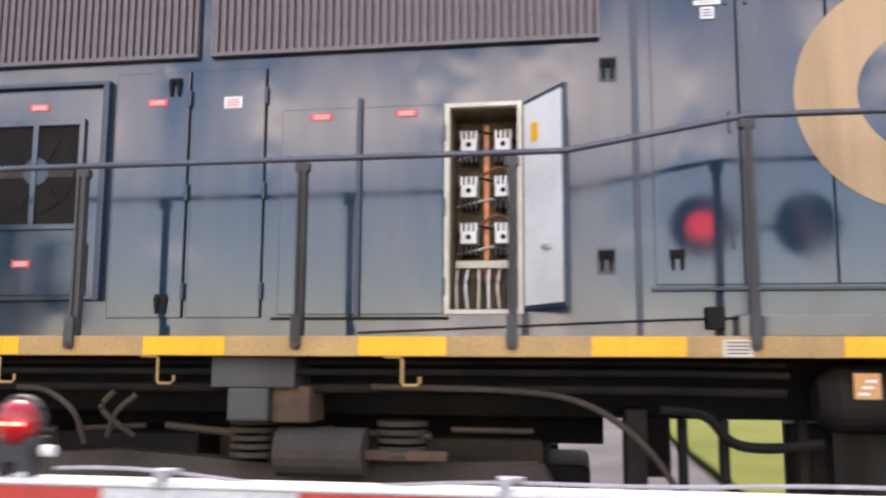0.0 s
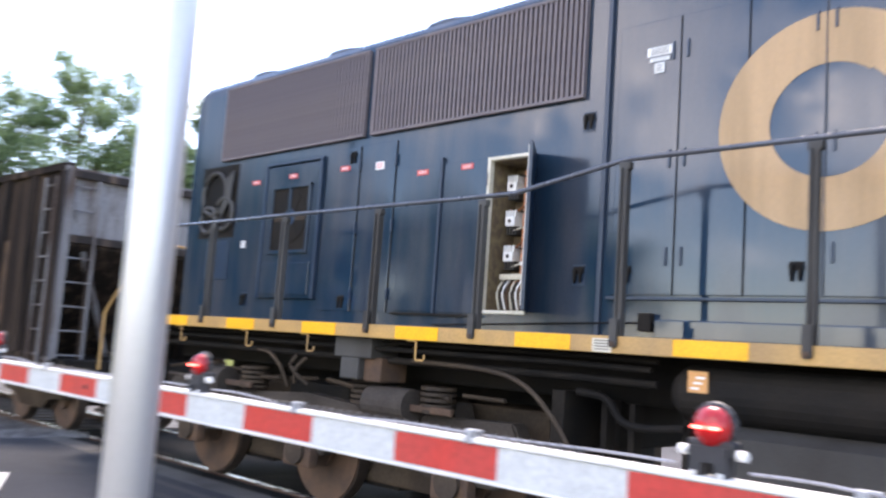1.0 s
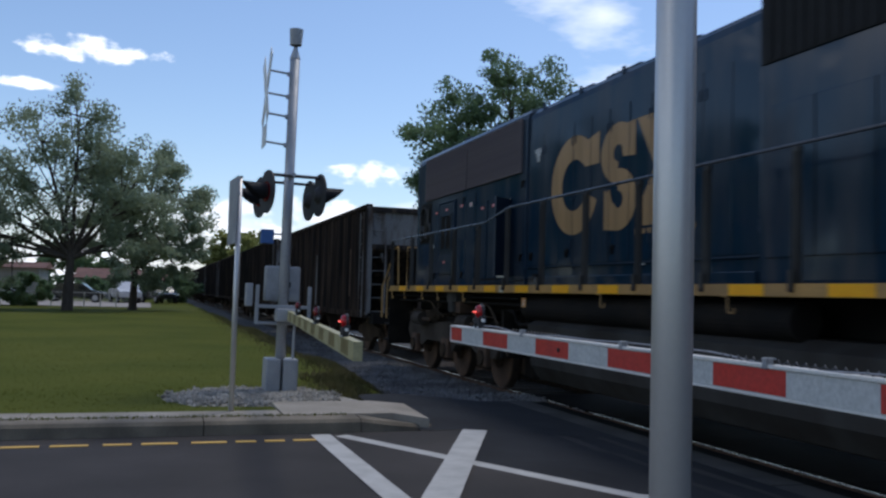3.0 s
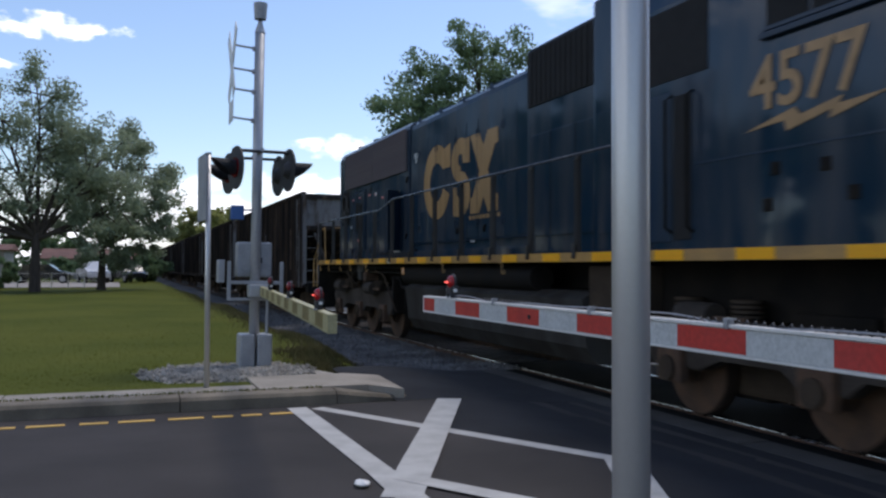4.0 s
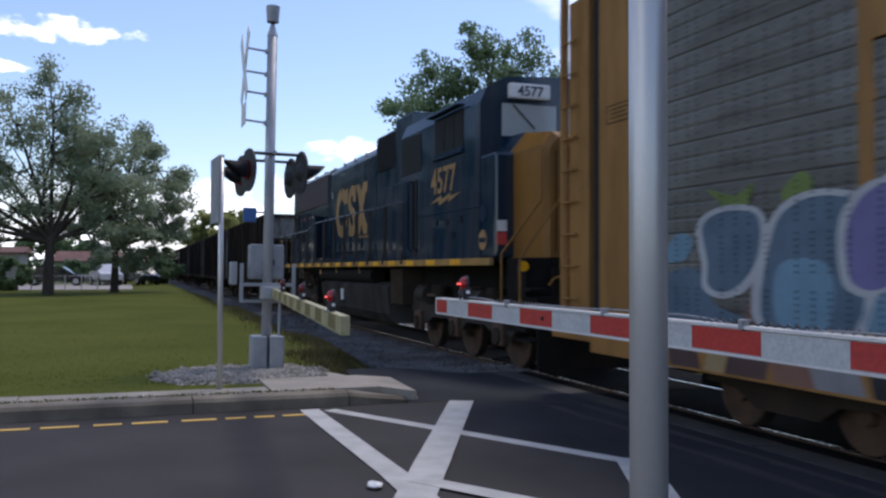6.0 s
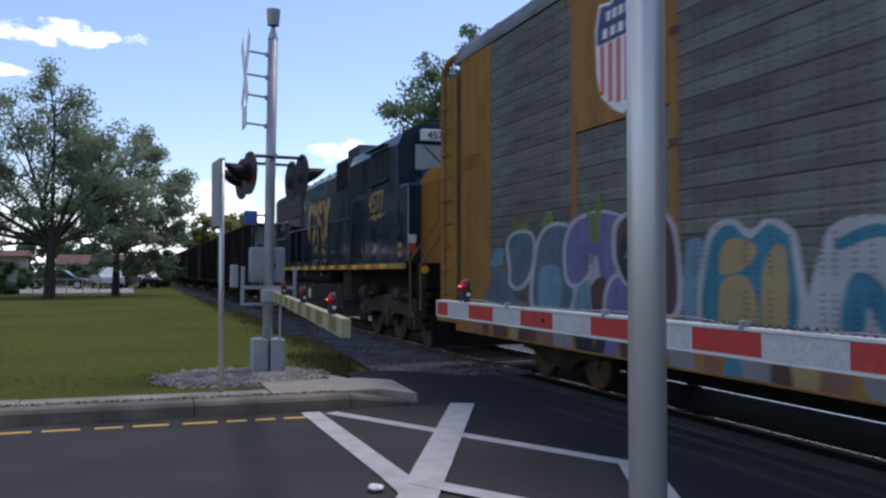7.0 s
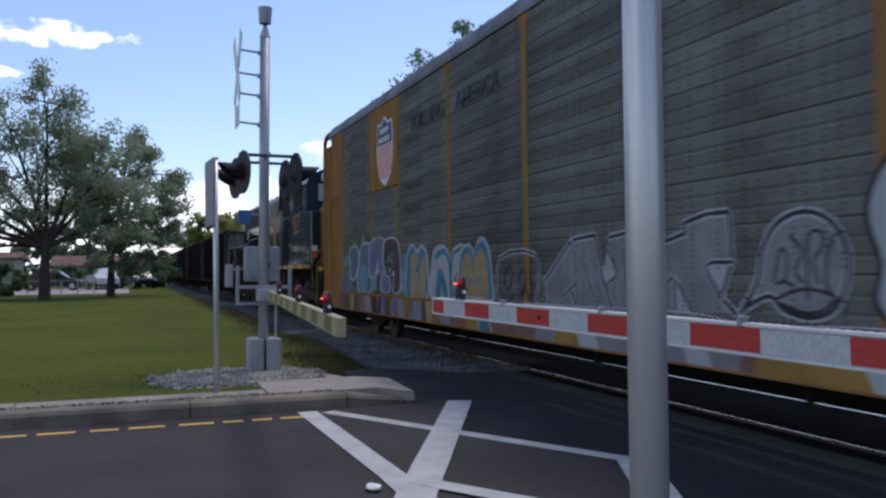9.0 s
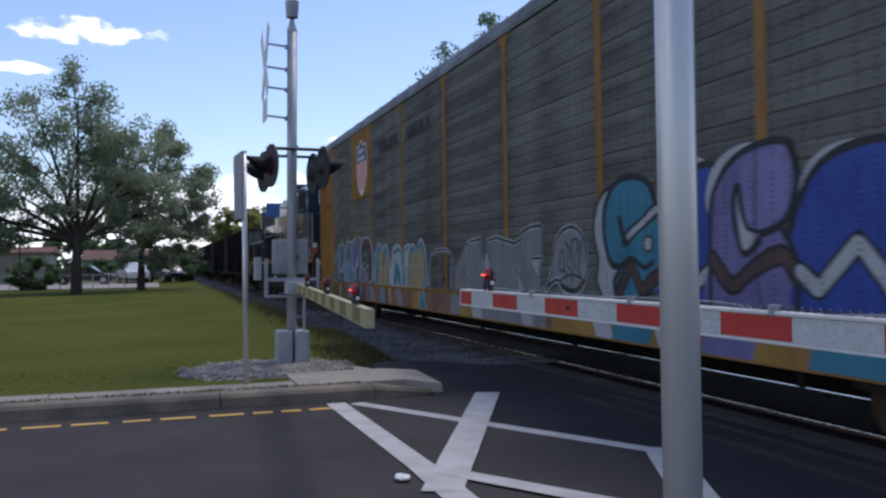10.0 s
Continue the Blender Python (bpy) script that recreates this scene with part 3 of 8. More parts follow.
def rail(y):
    e = empty("rail", -60, y, RAIL_Z, "worn steel rail with a polished top", "rail", "rails")
    tagged(e, kind="structure")
    x0, x1 = -160, 140
    web = [(-0.07, -0.17), (0.07, -0.17), (0.07, -0.155), (0.012, -0.135), (0.012, -0.045), (0.036, -0.035), (0.036, -0.006), (-0.036, -0.006), (-0.036, -0.035), (-0.012, -0.045), (-0.012, -0.135), (-0.07, -0.155)]
    part("rail_web", extrude_yz(web, x0, x1), RUST, e)
    part("rail_head", extrude_yz([(-0.03, -0.006), (0.03, -0.006), (0.024, 0.0), (-0.024, 0.0)], x0, x1), RAILTOP, e)


rail(TRACK_Y - HALF)
rail(TRACK_Y + HALF)
tie0 = tagged(part("railway_tie", boxm(-0.115, 0.115, -1.3, 1.3, -0.10, 0.03, 0.01), TIE), "dark weathered wooden tie under the rails", "railway tie", "ties under the rails", "structure")
tie0.location = (-14.8, TRACK_Y, -0.245)
for k in range(1, 110):
    copy_thing(tie0, pose(-14.8 - 0.52 * k, TRACK_Y, -0.245, 0, 0, random.uniform(-1, 1)))


def stones(name, count, spot, size, material, label):
    """Loose stones as one object: squashed, turned low polyhedra."""
    base = bmesh.new()
    bmesh.ops.create_icosphere(base, subdivisions=1, radius=1)
    bv = np.array([v.co[:] for v in base.verts])
    bf = np.array([[v.index for v in f.verts] for f in base.faces])
    base.free()
    V, F = [], []
    for k in range(count):
        x, y, z = spot()
        s = size * random.uniform(0.5, 1.3)
        q = np.array(Euler((random.uniform(0, 6), random.uniform(0, 6), random.uniform(0, 6))).to_matrix())
        v = bv * (1 + 0.25 * np.random.randn(len(bv), 1) * 0.6) * np.array([1, random.uniform(0.6, 1), random.uniform(0.5, 0.8)]) * s
        F.append(bf + len(V) * len(bv))
        V.append(v @ q.T + np.array([x, y, z + s * 0.25]))
    me = bpy.data.meshes.new(name)
    me.from_pydata(np.concatenate(V).tolist(), [], np.concatenate(F).tolist())
    me.materials.append(material)
    return tagged(new(name, me), label, "stones", kind="stuff")


def bed_height(y):
    for (a, za), (b, zb) in zip(prof, prof[1:]):
        if a <= y <= b:
            return za + (zb - za) * (y - a) / (b - a)
    return -0.42


def ballast_spot():
    x = -13.2 - abs(random.gauss(0, 1)) * 9
    y = random.uniform(4.1 if x < -14 else 3.3, 6.3)
    return x, y, bed_height(max(y, 3.3)) + (0.08 if x > -14.2 else 0.0)


stones("ballast_stones", 9000, ballast_spot, 0.045, STONE, "loose grey ballast stones beside the track")


def rubble_spot():
    while True:
        x, y = random.gauss(-12.2, 0.75), random.gauss(1.5, 0.75)
        if x < -11.16 and ((x + 12.1) / 1.05) ** 2 + ((y - 1.4) / 1.15) ** 2 < random.uniform(0.8, 1.15):
            return x, y, 0.115 + 0.03 * noise.noise((x * 3, y * 3, 0))


tagged(part("rubble_bed", grid_sheet(-13.4, -11.12, 0.1, 2.8, 0.15, lambda x, y: 0.12 - 0.10 * max(0, ((x + 12.1) / 1.05) ** 2 + ((y - 1.4) / 1.15) ** 2 - 0.8) + 0.03 * noise.noise((x * 3, y * 3, 0))), RUBBLE), "pale gravel patch round the signal mast", "gravel", kind="structure")
stones("rubble_stones", 2200, rubble_spot, 0.034, RUBBLE, "pale loose gravel round the signal mast")


def blades(name, count, spot, h, material, label):
    V, F = [], []
    for k in range(count):
        x, y, z = spot()
        a, hh, w = random.uniform(0, 6.28), h * random.uniform(0.5, 1.4), random.uniform(0.006, 0.014)
        lean = random.uniform(0, 0.6) * hh
        dx, dy = math.cos(a), math.sin(a)
        i = len(V)
        V += [(x - dy * w, y + dx * w, z), (x + dy * w, y - dx * w, z), (x + dx * lean, y + dy * lean, z + hh)]
        F.append((i, i + 1, i + 2))
    me = bpy.data.meshes.new(name)
    me.from_pydata(V, [], F)
    me.materials.append(material)
    return tagged(new(name, me), label, "grass", kind="stuff")


def lawn_spot():
    x = -10.45 - min(80, abs(random.gauss(0, 1)) * 9)
    y = random.uniform(-9, 3.2)
    if ((x + 12.1) / 1.15) ** 2 + ((y - 1.4) / 1.25) ** 2 < 1:
        y -= 2.8
    return x, y, lawn_height(x, y) - 0.01


def fringe_spot():
    x = -12.2 - abs(random.gauss(0, 1)) * 17
    y = random.gauss(3.75, 0.4) - (0.7 if x > -15 else 0)
    return x, y, max(-0.36, lawn_height(x, y)) - 0.01


blades("lawn_grass", 45000, lawn_spot, 0.018, BLADE, "short mown grass blades on the lawn")
blades("rough_grass", 26000, fringe_spot, 0.08, STRAW, "dry rough grass along the ballast")
blades("kerb_weeds", 2600, lambda: (-9.99 + random.gauss(0, 0.03), random.uniform(-12, 2.2), 0.146), 0.026, BLADE, "small weeds in the joint behind the kerb")


def litter():
    bm = bmesh.new()
    bmesh.ops.create_icosphere(bm, subdivisions=2, radius=0.07)
    for v in bm.verts:
        v.co = Vector((v.co.x * 1.1, v.co.y * 0.8, v.co.z * 0.35 + 0.02)) * (1 + 0.3 * noise.noise(v.co * 30))
    ob = tagged(part("litter", bm, WHITE), "crumpled scrap of white paper on the asphalt", "litter")
    ob.location = (-5.97, 1.60, 0.006)


litter()

# ---- crossing equipment ----
def near_pole():
    e = empty("sign_pole", -1.132, 0.711, 0, "round galvanised steel sign pole standing at the road", "pole")
    part("pole", rod((0, 0, -0.05), (0, 0, 3.4), 0.0285, 28), GALV, e, smooth=True)
    part("collar", rod((0, 0, 0.0), (0, 0, 0.05), 0.045, 20), GALV, e)
    return e


near_pole()
ARM_Y, ARM_TOP, ARM_H = 2.06, 1.31, 0.096


def arm_lamp(x, y, z, r, lit, face=-1):
    """A red gate-arm lamp on a black bracket, with white cable glands."""
    e = empty("gate_lamp", x, y, z, "round red warning lamp on the gate arm" + (", lit" if lit else ""), "warning lamp", "lamps on the gate arms")
    part("bracket", extrude_xz([(-0.045, 0.035), (-0.045, -0.035), (-0.018, -0.035), (-0.014, 0.0), (0.014, 0.0), (0.018, -0.035), (0.045, -0.035), (0.045, 0.035)], -0.022, 0.02), SIGBLACK, e)
    part("housing", boxm(-0.055, 0.055, -0.012, 0.032, 0.012, 0.05, 0.006), SIGBLACK, e)
    bm = bmesh.new()
    bmesh.ops.create_uvsphere(bm, u_segments=20, v_segments=12, radius=r)
    for v in bm.verts:
        v.co = Vector((v.co.x, v.co.y * 0.8, v.co.z * 1.05 + 0.035 + r))
    part("lens", bm, LENSLIT if lit else LENSRED, e, "lit red lens" if lit else "red plastic lens", smooth=True)
    part("lens_rim", tube([(r * 1.03 * math.cos(a), 0.012, 0.035 + r + r * 1.06 * math.sin(a)) for a in [k * math.pi / 10 for k in range(21)]], 0.010, 8), SIGBLACK, e)
    if lit:
        for sx in (-0.018, 0.02):
            part("filament", boxm(sx - 0.013, sx + 0.013, -r * 0.9, -r * 0.84, 0.03 + r, 0.037 + r), GLOW, e)
    for sx in (-0.058, 0.062):
        part("cable_gland", rod((sx, 0, 0.022), (sx + 0.02 * (1 if sx > 0 else -1), 0, 0.022), 0.012, 10), WHITE, e)
    for sx in (-0.033, 0.033):
        part("bolt", rod((sx, -0.02, -0.025), (sx, -0.028, -0.025), 0.007, 8), WHITE, e)
    return e


def near_gate():
    e = empty("crossing_gate", 1.84, 2.2, 0, "lowered crossing gate with red and white striped arm", "crossing gate")
    inv = Matrix.Translation((-1.84, -2.2, 0))

    def put(name, bm, mt, parent=e, label="", smooth=False):
        bm.transform(inv)
        return part(name, bm, mt, parent, label, smooth)
    arm = put("gate_arm", boxm(-6.0, 1.6, ARM_Y + 0.004, ARM_Y + 0.03, ARM_TOP - ARM_H, ARM_TOP), ARMWHITE)
    cuts = [-6.0] + [-6.0 + 0.218 + 0.4064 * i - 0.0 for i in range(19)]
    cuts = [c for c in cuts if c < 1.6] + [1.6]
    for i, (a, b) in enumerate(zip(cuts, cuts[1:])):
        put("stripe", boxm(a + 0.0005, b - 0.0005, ARM_Y, ARM_Y + 0.004, ARM_TOP - ARM_H + 0.006, ARM_TOP - 0.004), ARMRED if i % 2 == 0 else ARMWHITE, arm, "red reflective stripe" if i % 2 == 0 else "white reflective stripe")
    put("top_flange", boxm(-6.0, 1.6, ARM_Y - 0.006, ARM_Y + 0.05, ARM_TOP, ARM_TOP + 0.012, 0.002), ARMEDGE, arm)
    put("bottom_flange", boxm(-6.0, 1.6, ARM_Y - 0.006, ARM_Y + 0.05, ARM_TOP - ARM_H - 0.008, ARM_TOP - ARM_H, 0.002), ARMEDGE, arm)
    put("end_cap", boxm(-6.012, -6.0, ARM_Y - 0.004, ARM_Y + 0.05, ARM_TOP - ARM_H - 0.006, ARM_TOP + 0.01), ARMEDGE, arm)
    for cx in (-4.75, -3.62, -2.63, -1.82, -0.78, -0.1):
        put("clip", add_box(boxm(cx - 0.012, cx + 0.012, ARM_Y - 0.012, ARM_Y + 0.02, ARM_TOP - 0.004, ARM_TOP + 0.035, 0.003), cx - 0.012, cx + 0.035, ARM_Y - 0.004, ARM_Y + 0.012, ARM_TOP + 0.03, ARM_TOP + 0.036), BOXGREY, arm)
    put("arm_bolt", rod((-4.27, ARM_Y - 0.006, 1.262), (-4.27, ARM_Y + 0.002, 1.262), 0.012, 10), SIGBLACK, arm)
    for a, b in ((-5.42, -3.4), (-3.2, -1.2), (-1.02, 0.6)):
        pts = [(a + (b - a) * t, ARM_Y + 0.02 + 0.006 * math.sin(9 * t), ARM_TOP + 0.03 - 0.055 * t * (1 - t) * (1 - t) * 2 + 0.012 * math.sin(14 * t) * (1 - t)) for t in [i / 20 for i in range(21)]]
        put("lamp_wire", tube(pts, 0.004, 6), WIRE, arm)
    for a, b in ((-4.95, -4.3), (-2.92, -1.46)):
        n = int((b - a) / 0.011)
        pts = [(a + (b - a) * i / n, ARM_Y + 0.025 + 0.006 * math.cos(i * 1.57), ARM_TOP + 0.022 + 0.007 * math.sin(i * 1.57)) for i in range(n + 1)]
        put("coiled_cable", tube(pts, 0.0035, 5), CABLE, arm, "dark coiled cable")
    # mast and mechanism
    put("mast", rod((1.84, 2.2, 0), (1.84, 2.2, 5.0), 0.065, 18), MASTGREY, smooth=True)
    put("mechanism", boxm(1.55, 2.1, 2.28, 2.7, 1.0, 1.75, 0.03), BOXGREY)
    put("base", boxm(1.6, 2.08, 1.96, 2.44, 0.0, 0.25, 0.03), BOXGREY)
    put("crossarm", rod((1.32, 2.2, 3.0), (2.36, 2.2, 3.0), 0.03, 10), MASTGREY)
    for i, hx in enumerate((1.32, 2.36)):
        bgd = put("signal_head", rod((hx, 2.36, 3.0), (hx, 2.385, 3.0), 0.33, 32), SIGBLACK)
        put("lens", rod((hx, 2.385, 3.0), (hx, 2.40, 3.0), 0.15, 24), SIGLIT if i == 0 else LENSRED, bgd, "lit red signal lens" if i == 0 else "unlit red signal lens")
        put("bracket", rod((hx, 2.2, 3.0), (hx, 2.36, 3.0), 0.03, 8), SIGBLACK, bgd)
    return e


near_gate()
for lx, lit in ((-5.5, True), (-3.3, True), (-1.11, True)):
    arm_lamp(lx, ARM_Y + 0.02, ARM_TOP + 0.012 + 0.03, 0.042 if lx < -2 else 0.044, lit)


HEAD_Z = 2.88


def signal_head(e, put, x, y, face):
    """A round flashing-light unit with backing disc and long visor, facing along y."""
    d = face
    spin = Matrix.Translation((x, y, 0)) @ Matrix.Rotation(radians(12 if face < 0 else 8), 4, 'Z') @ Matrix.Translation((-x, -y, 0))

    def turned(name, bm, *rest):
        bm.transform(spin)
        return put(name, bm, *rest)
    head = turned("signal_head", rod((x, y, HEAD_Z), (x, y + 0.02 * d, HEAD_Z), 0.30, 28), SIGBLACK)
    turned("lens", rod((x, y + 0.02 * d, HEAD_Z), (x, y + 0.035 * d, HEAD_Z), 0.14, 20), LENSRED, head)
    bm = bmesh.new()
    n = 14
    rows = []
    for k in range(n + 1):
        a = radians(-60 + 300 * k / n)
        ln = 0.31 * (0.5 + 0.5 * math.sin(a)) ** 0.7 + 0.03
        rows.append((bm.verts.new((x + 0.115 * math.cos(a), y + 0.02 * d, HEAD_Z + 0.115 * math.sin(a))), bm.verts.new((x + 0.12 * math.cos(a), y + (0.02 + ln) * d, HEAD_Z + 0.12 * math.sin(a)))))
    for a, b in zip(rows, rows[1:]):
        bm.faces.new((a[0], a[1], b[1], b[0]))
    bmesh.ops.solidify(bm, geom=list(bm.faces), thickness=0.004)
    turned("visor", bm, SIGBLACK, head)
    turned("back_shell", rod((x, y - 0.07 * d, HEAD_Z), (x, y, HEAD_Z), 0.07, 16, 0.13), SIGBLACK, head)


def far_signal():
    MX, MY = -12.71, 1.815
    e = empty("crossing_signal", MX, MY, 0.1, "grey crossing signal mast with crossbuck, lamps and gate mechanism", "crossing signal")
    e.rotation_euler = (radians(-0.74), 0, 0)
    inv = Matrix.Translation((-MX, -MY, -0.1))

    def put(name, bm, mt, parent=e, label="", smooth=False):
        bm.transform(inv)
        return part(name, bm, mt, parent, label, smooth)
    put("mast", rod((MX, MY, 0.15), (MX, MY, 4.87), 0.072, 20), MASTGREY, smooth=True)
    put("mast_cap", rod((MX, MY, 4.87), (MX, MY, 5.04), 0.078, 16, 0.028), MASTGREY)
    put("bell", rod((MX, MY, 5.07), (MX, MY, 5.3), 0.085, 18, 0.1), BOXGREY)
    put("bell_neck", rod((MX, MY, 5.0), (MX, MY, 5.09), 0.03, 10), SIGBLACK)
    # crossbuck, boards facing along the road
    yb = MY - 0.37
    for s in (1, -1):
        bm = boxm(-0.60, 0.60, -0.006, 0.006, -0.115, 0.115, 0.003)
        bm.transform(Matrix.Translation((MX - 0.12, yb - 0.007 * s, 4.42)) @ Matrix.Rotation(radians(52 * s), 4, 'Y'))
        put("crossbuck_board", bm, WHITE, e, "white crossbuck board")
    put("track_sign", boxm(MX - 0.35, MX + 0.12, yb - 0.006, yb + 0.006, 3.58, 3.88, 0.003), WHITE)
    for z in (4.64, 4.31, 4.02, 3.61):
        put("bracket", add_rod(rod((MX, MY, z), (MX, yb, z + 0.03), 0.016, 8), (MX, MY - 0.05, z), (MX, MY - 0.1, z), 0.035, 10), MASTGREY)
    # flashing lights, two each way
    put("crossarm", rod((MX - 0.45, MY, 3.14), (MX + 0.45, MY, 3.14), 0.03, 10), MASTGREY)
    put("crossarm", rod((MX, MY - 0.36, 3.18), (MX, MY + 0.42, 3.18), 0.024, 10), MASTGREY)
    for hx in (MX - 0.42, MX + 0.42):
        signal_head(e, put, hx, MY - 0.34, -1)
        signal_head(e, put, hx, MY + 0.36, 1)
        put("lamp_bracket", rod((hx, MY - 0.30, 3.12), (hx, MY + 0.36, 3.12), 0.022, 8), SIGBLACK)
    put("notice_box", boxm(MX - 0.06, MX + 0.06, MY - 0.36, MY - 0.18, 2.19, 2.39, 0.01), SIGNBLUE, e, "small blue box")
    put("notice_arm", rod((MX, MY, 2.33), (MX, MY - 0.2, 2.33), 0.014, 8), MASTGREY)
    # gate mechanism, counterweights and base
    mech = put("mechanism", boxm(MX - 0.3, MX - 0.05, MY - 0.25, MY + 0.24, 1.38, 1.88, 0.03), BOXGREY)
    put("access_plate", boxm(MX - 0.05, MX - 0.035, MY - 0.16, MY + 0.18, 1.44, 1.82, 0.008), BOXGREY, mech)
    put("latch", boxm(MX - 0.035, MX - 0.02, MY + 0.05, MY + 0.1, 1.58, 1.66, 0.004), SIGBLACK, mech)
    fr = put("counterweight_frame", boxm(MX + 0.08, MX + 0.12, MY - 0.40, MY + 0.36, 1.28, 1.33, 0.008), BOXGREY)
    put("frame_bar", boxm(MX + 0.08, MX + 0.12, MY - 0.40, MY + 0.30, 1.05, 1.09, 0.008), BOXGREY, fr)
    for sy in (-0.40, 0.33):
        put("frame_post", boxm(MX + 0.075, MX + 0.125, MY + sy, MY + sy + 0.05, 1.05, 1.6, 0.008), BOXGREY, fr)
    put("counterweight", boxm(MX - 0.2, MX + 0.05, MY - 0.52, MY - 0.43, 1.3, 1.62, 0.012), BOXGREY, fr)
    put("pivot_box", boxm(MX + 0.05, MX + 0.3, MY - 0.12, MY + 0.2, 1.1, 1.28, 0.02), MASTGREY)
    for sy in (-0.22, 0.02):
        put("base_box", boxm(MX - 0.2, MX + 0.2, MY + sy, MY + sy + 0.21, 0.12, 0.58, 0.03), BOXGREY)
    put("base_plate", boxm(MX - 0.3, MX + 0.3, MY - 0.3, MY + 0.3, 0.06, 0.13, 0.01), CONCRETE)
    put("strut", rod((MX + 0.1, MY + 0.16, 0.4), (MX + 0.1, MY + 0.16, 1.1), 0.02, 8), MASTGREY)
    # the far gate arm
    a, b = Vector((MX + 0.25, MY + 0.04, 1.19)), Vector((-5.72, 1.29, 1.143))
    d = (b - a)
    rot = Matrix.Translation(a) @ d.to_track_quat('X', 'Z').to_matrix().to_4x4()
    L = d.length
    ln = put("gate_arm", (lambda q: (q.transform(rot), q)[1])(boxm(0, L, -0.004, 0.0, -0.055, 0.055)), ARMPALE)
    k, s = 0, 0.0
    while s < L - 0.05:
        w = min(0.4064, L - s)
        bm = boxm(s, s + w - 0.002, -0.010, -0.004, -0.05, 0.05)
        bm.transform(rot)
        put("stripe", bm, ARMPALE if k % 2 == 0 else ARMOLIVE, ln)
        s, k = s + w, k + 1
    for z0, z1 in ((0.055, 0.063), (-0.063, -0.055)):
        bm = boxm(0, L, -0.012, 0.05, z0, z1)
        bm.transform(rot)
        put("flange", bm, ARMPALE, ln)
    bm = boxm(L, L + 0.006, -0.012, 0.05, -0.063, 0.063)
    bm.transform(rot)
    put("end_frame", bm, ARMPALE, ln)
    return a, d, L


fa, fd, fL = far_signal()
for f, lit in ((0.91, True), (0.6, False), (0.25, False)):
    p = fa + fd * f
    arm_lamp(p.x, p.y + 0.02, p.z + 0.063 + 0.034, 0.045, lit)


def street_sign():
    e = empty("road_sign", -10.36, 0.955, 0.15, "grey back of a road sign on a steel post", "road sign")
    part("post", rod((0, 0, -0.1), (0, 0, 2.66), 0.03, 14), GALV, e, smooth=True)
    bm = boxm(-0.30, 0.30, -0.004, 0.004, -0.38, 0.38, 0.003)
    bm.transform(Matrix.Translation((-0.1, -0.06, 2.28)) @ Matrix.Rotation(radians(4), 4, 'Z'))
    part("sign_plate", bm, BOXGREY, e)
    part("plate_bracket", boxm(-0.03, 0.03, -0.05, 0.01, 2.1, 2.14), GALV, e)
    part("plate_bracket", boxm(-0.03, 0.03, -0.05, 0.01, 2.45, 2.49), GALV, e)
    part("post_cap", rod((0, 0, 2.66), (0, 0, 2.68), 0.034, 12), GALV, e)


street_sign()


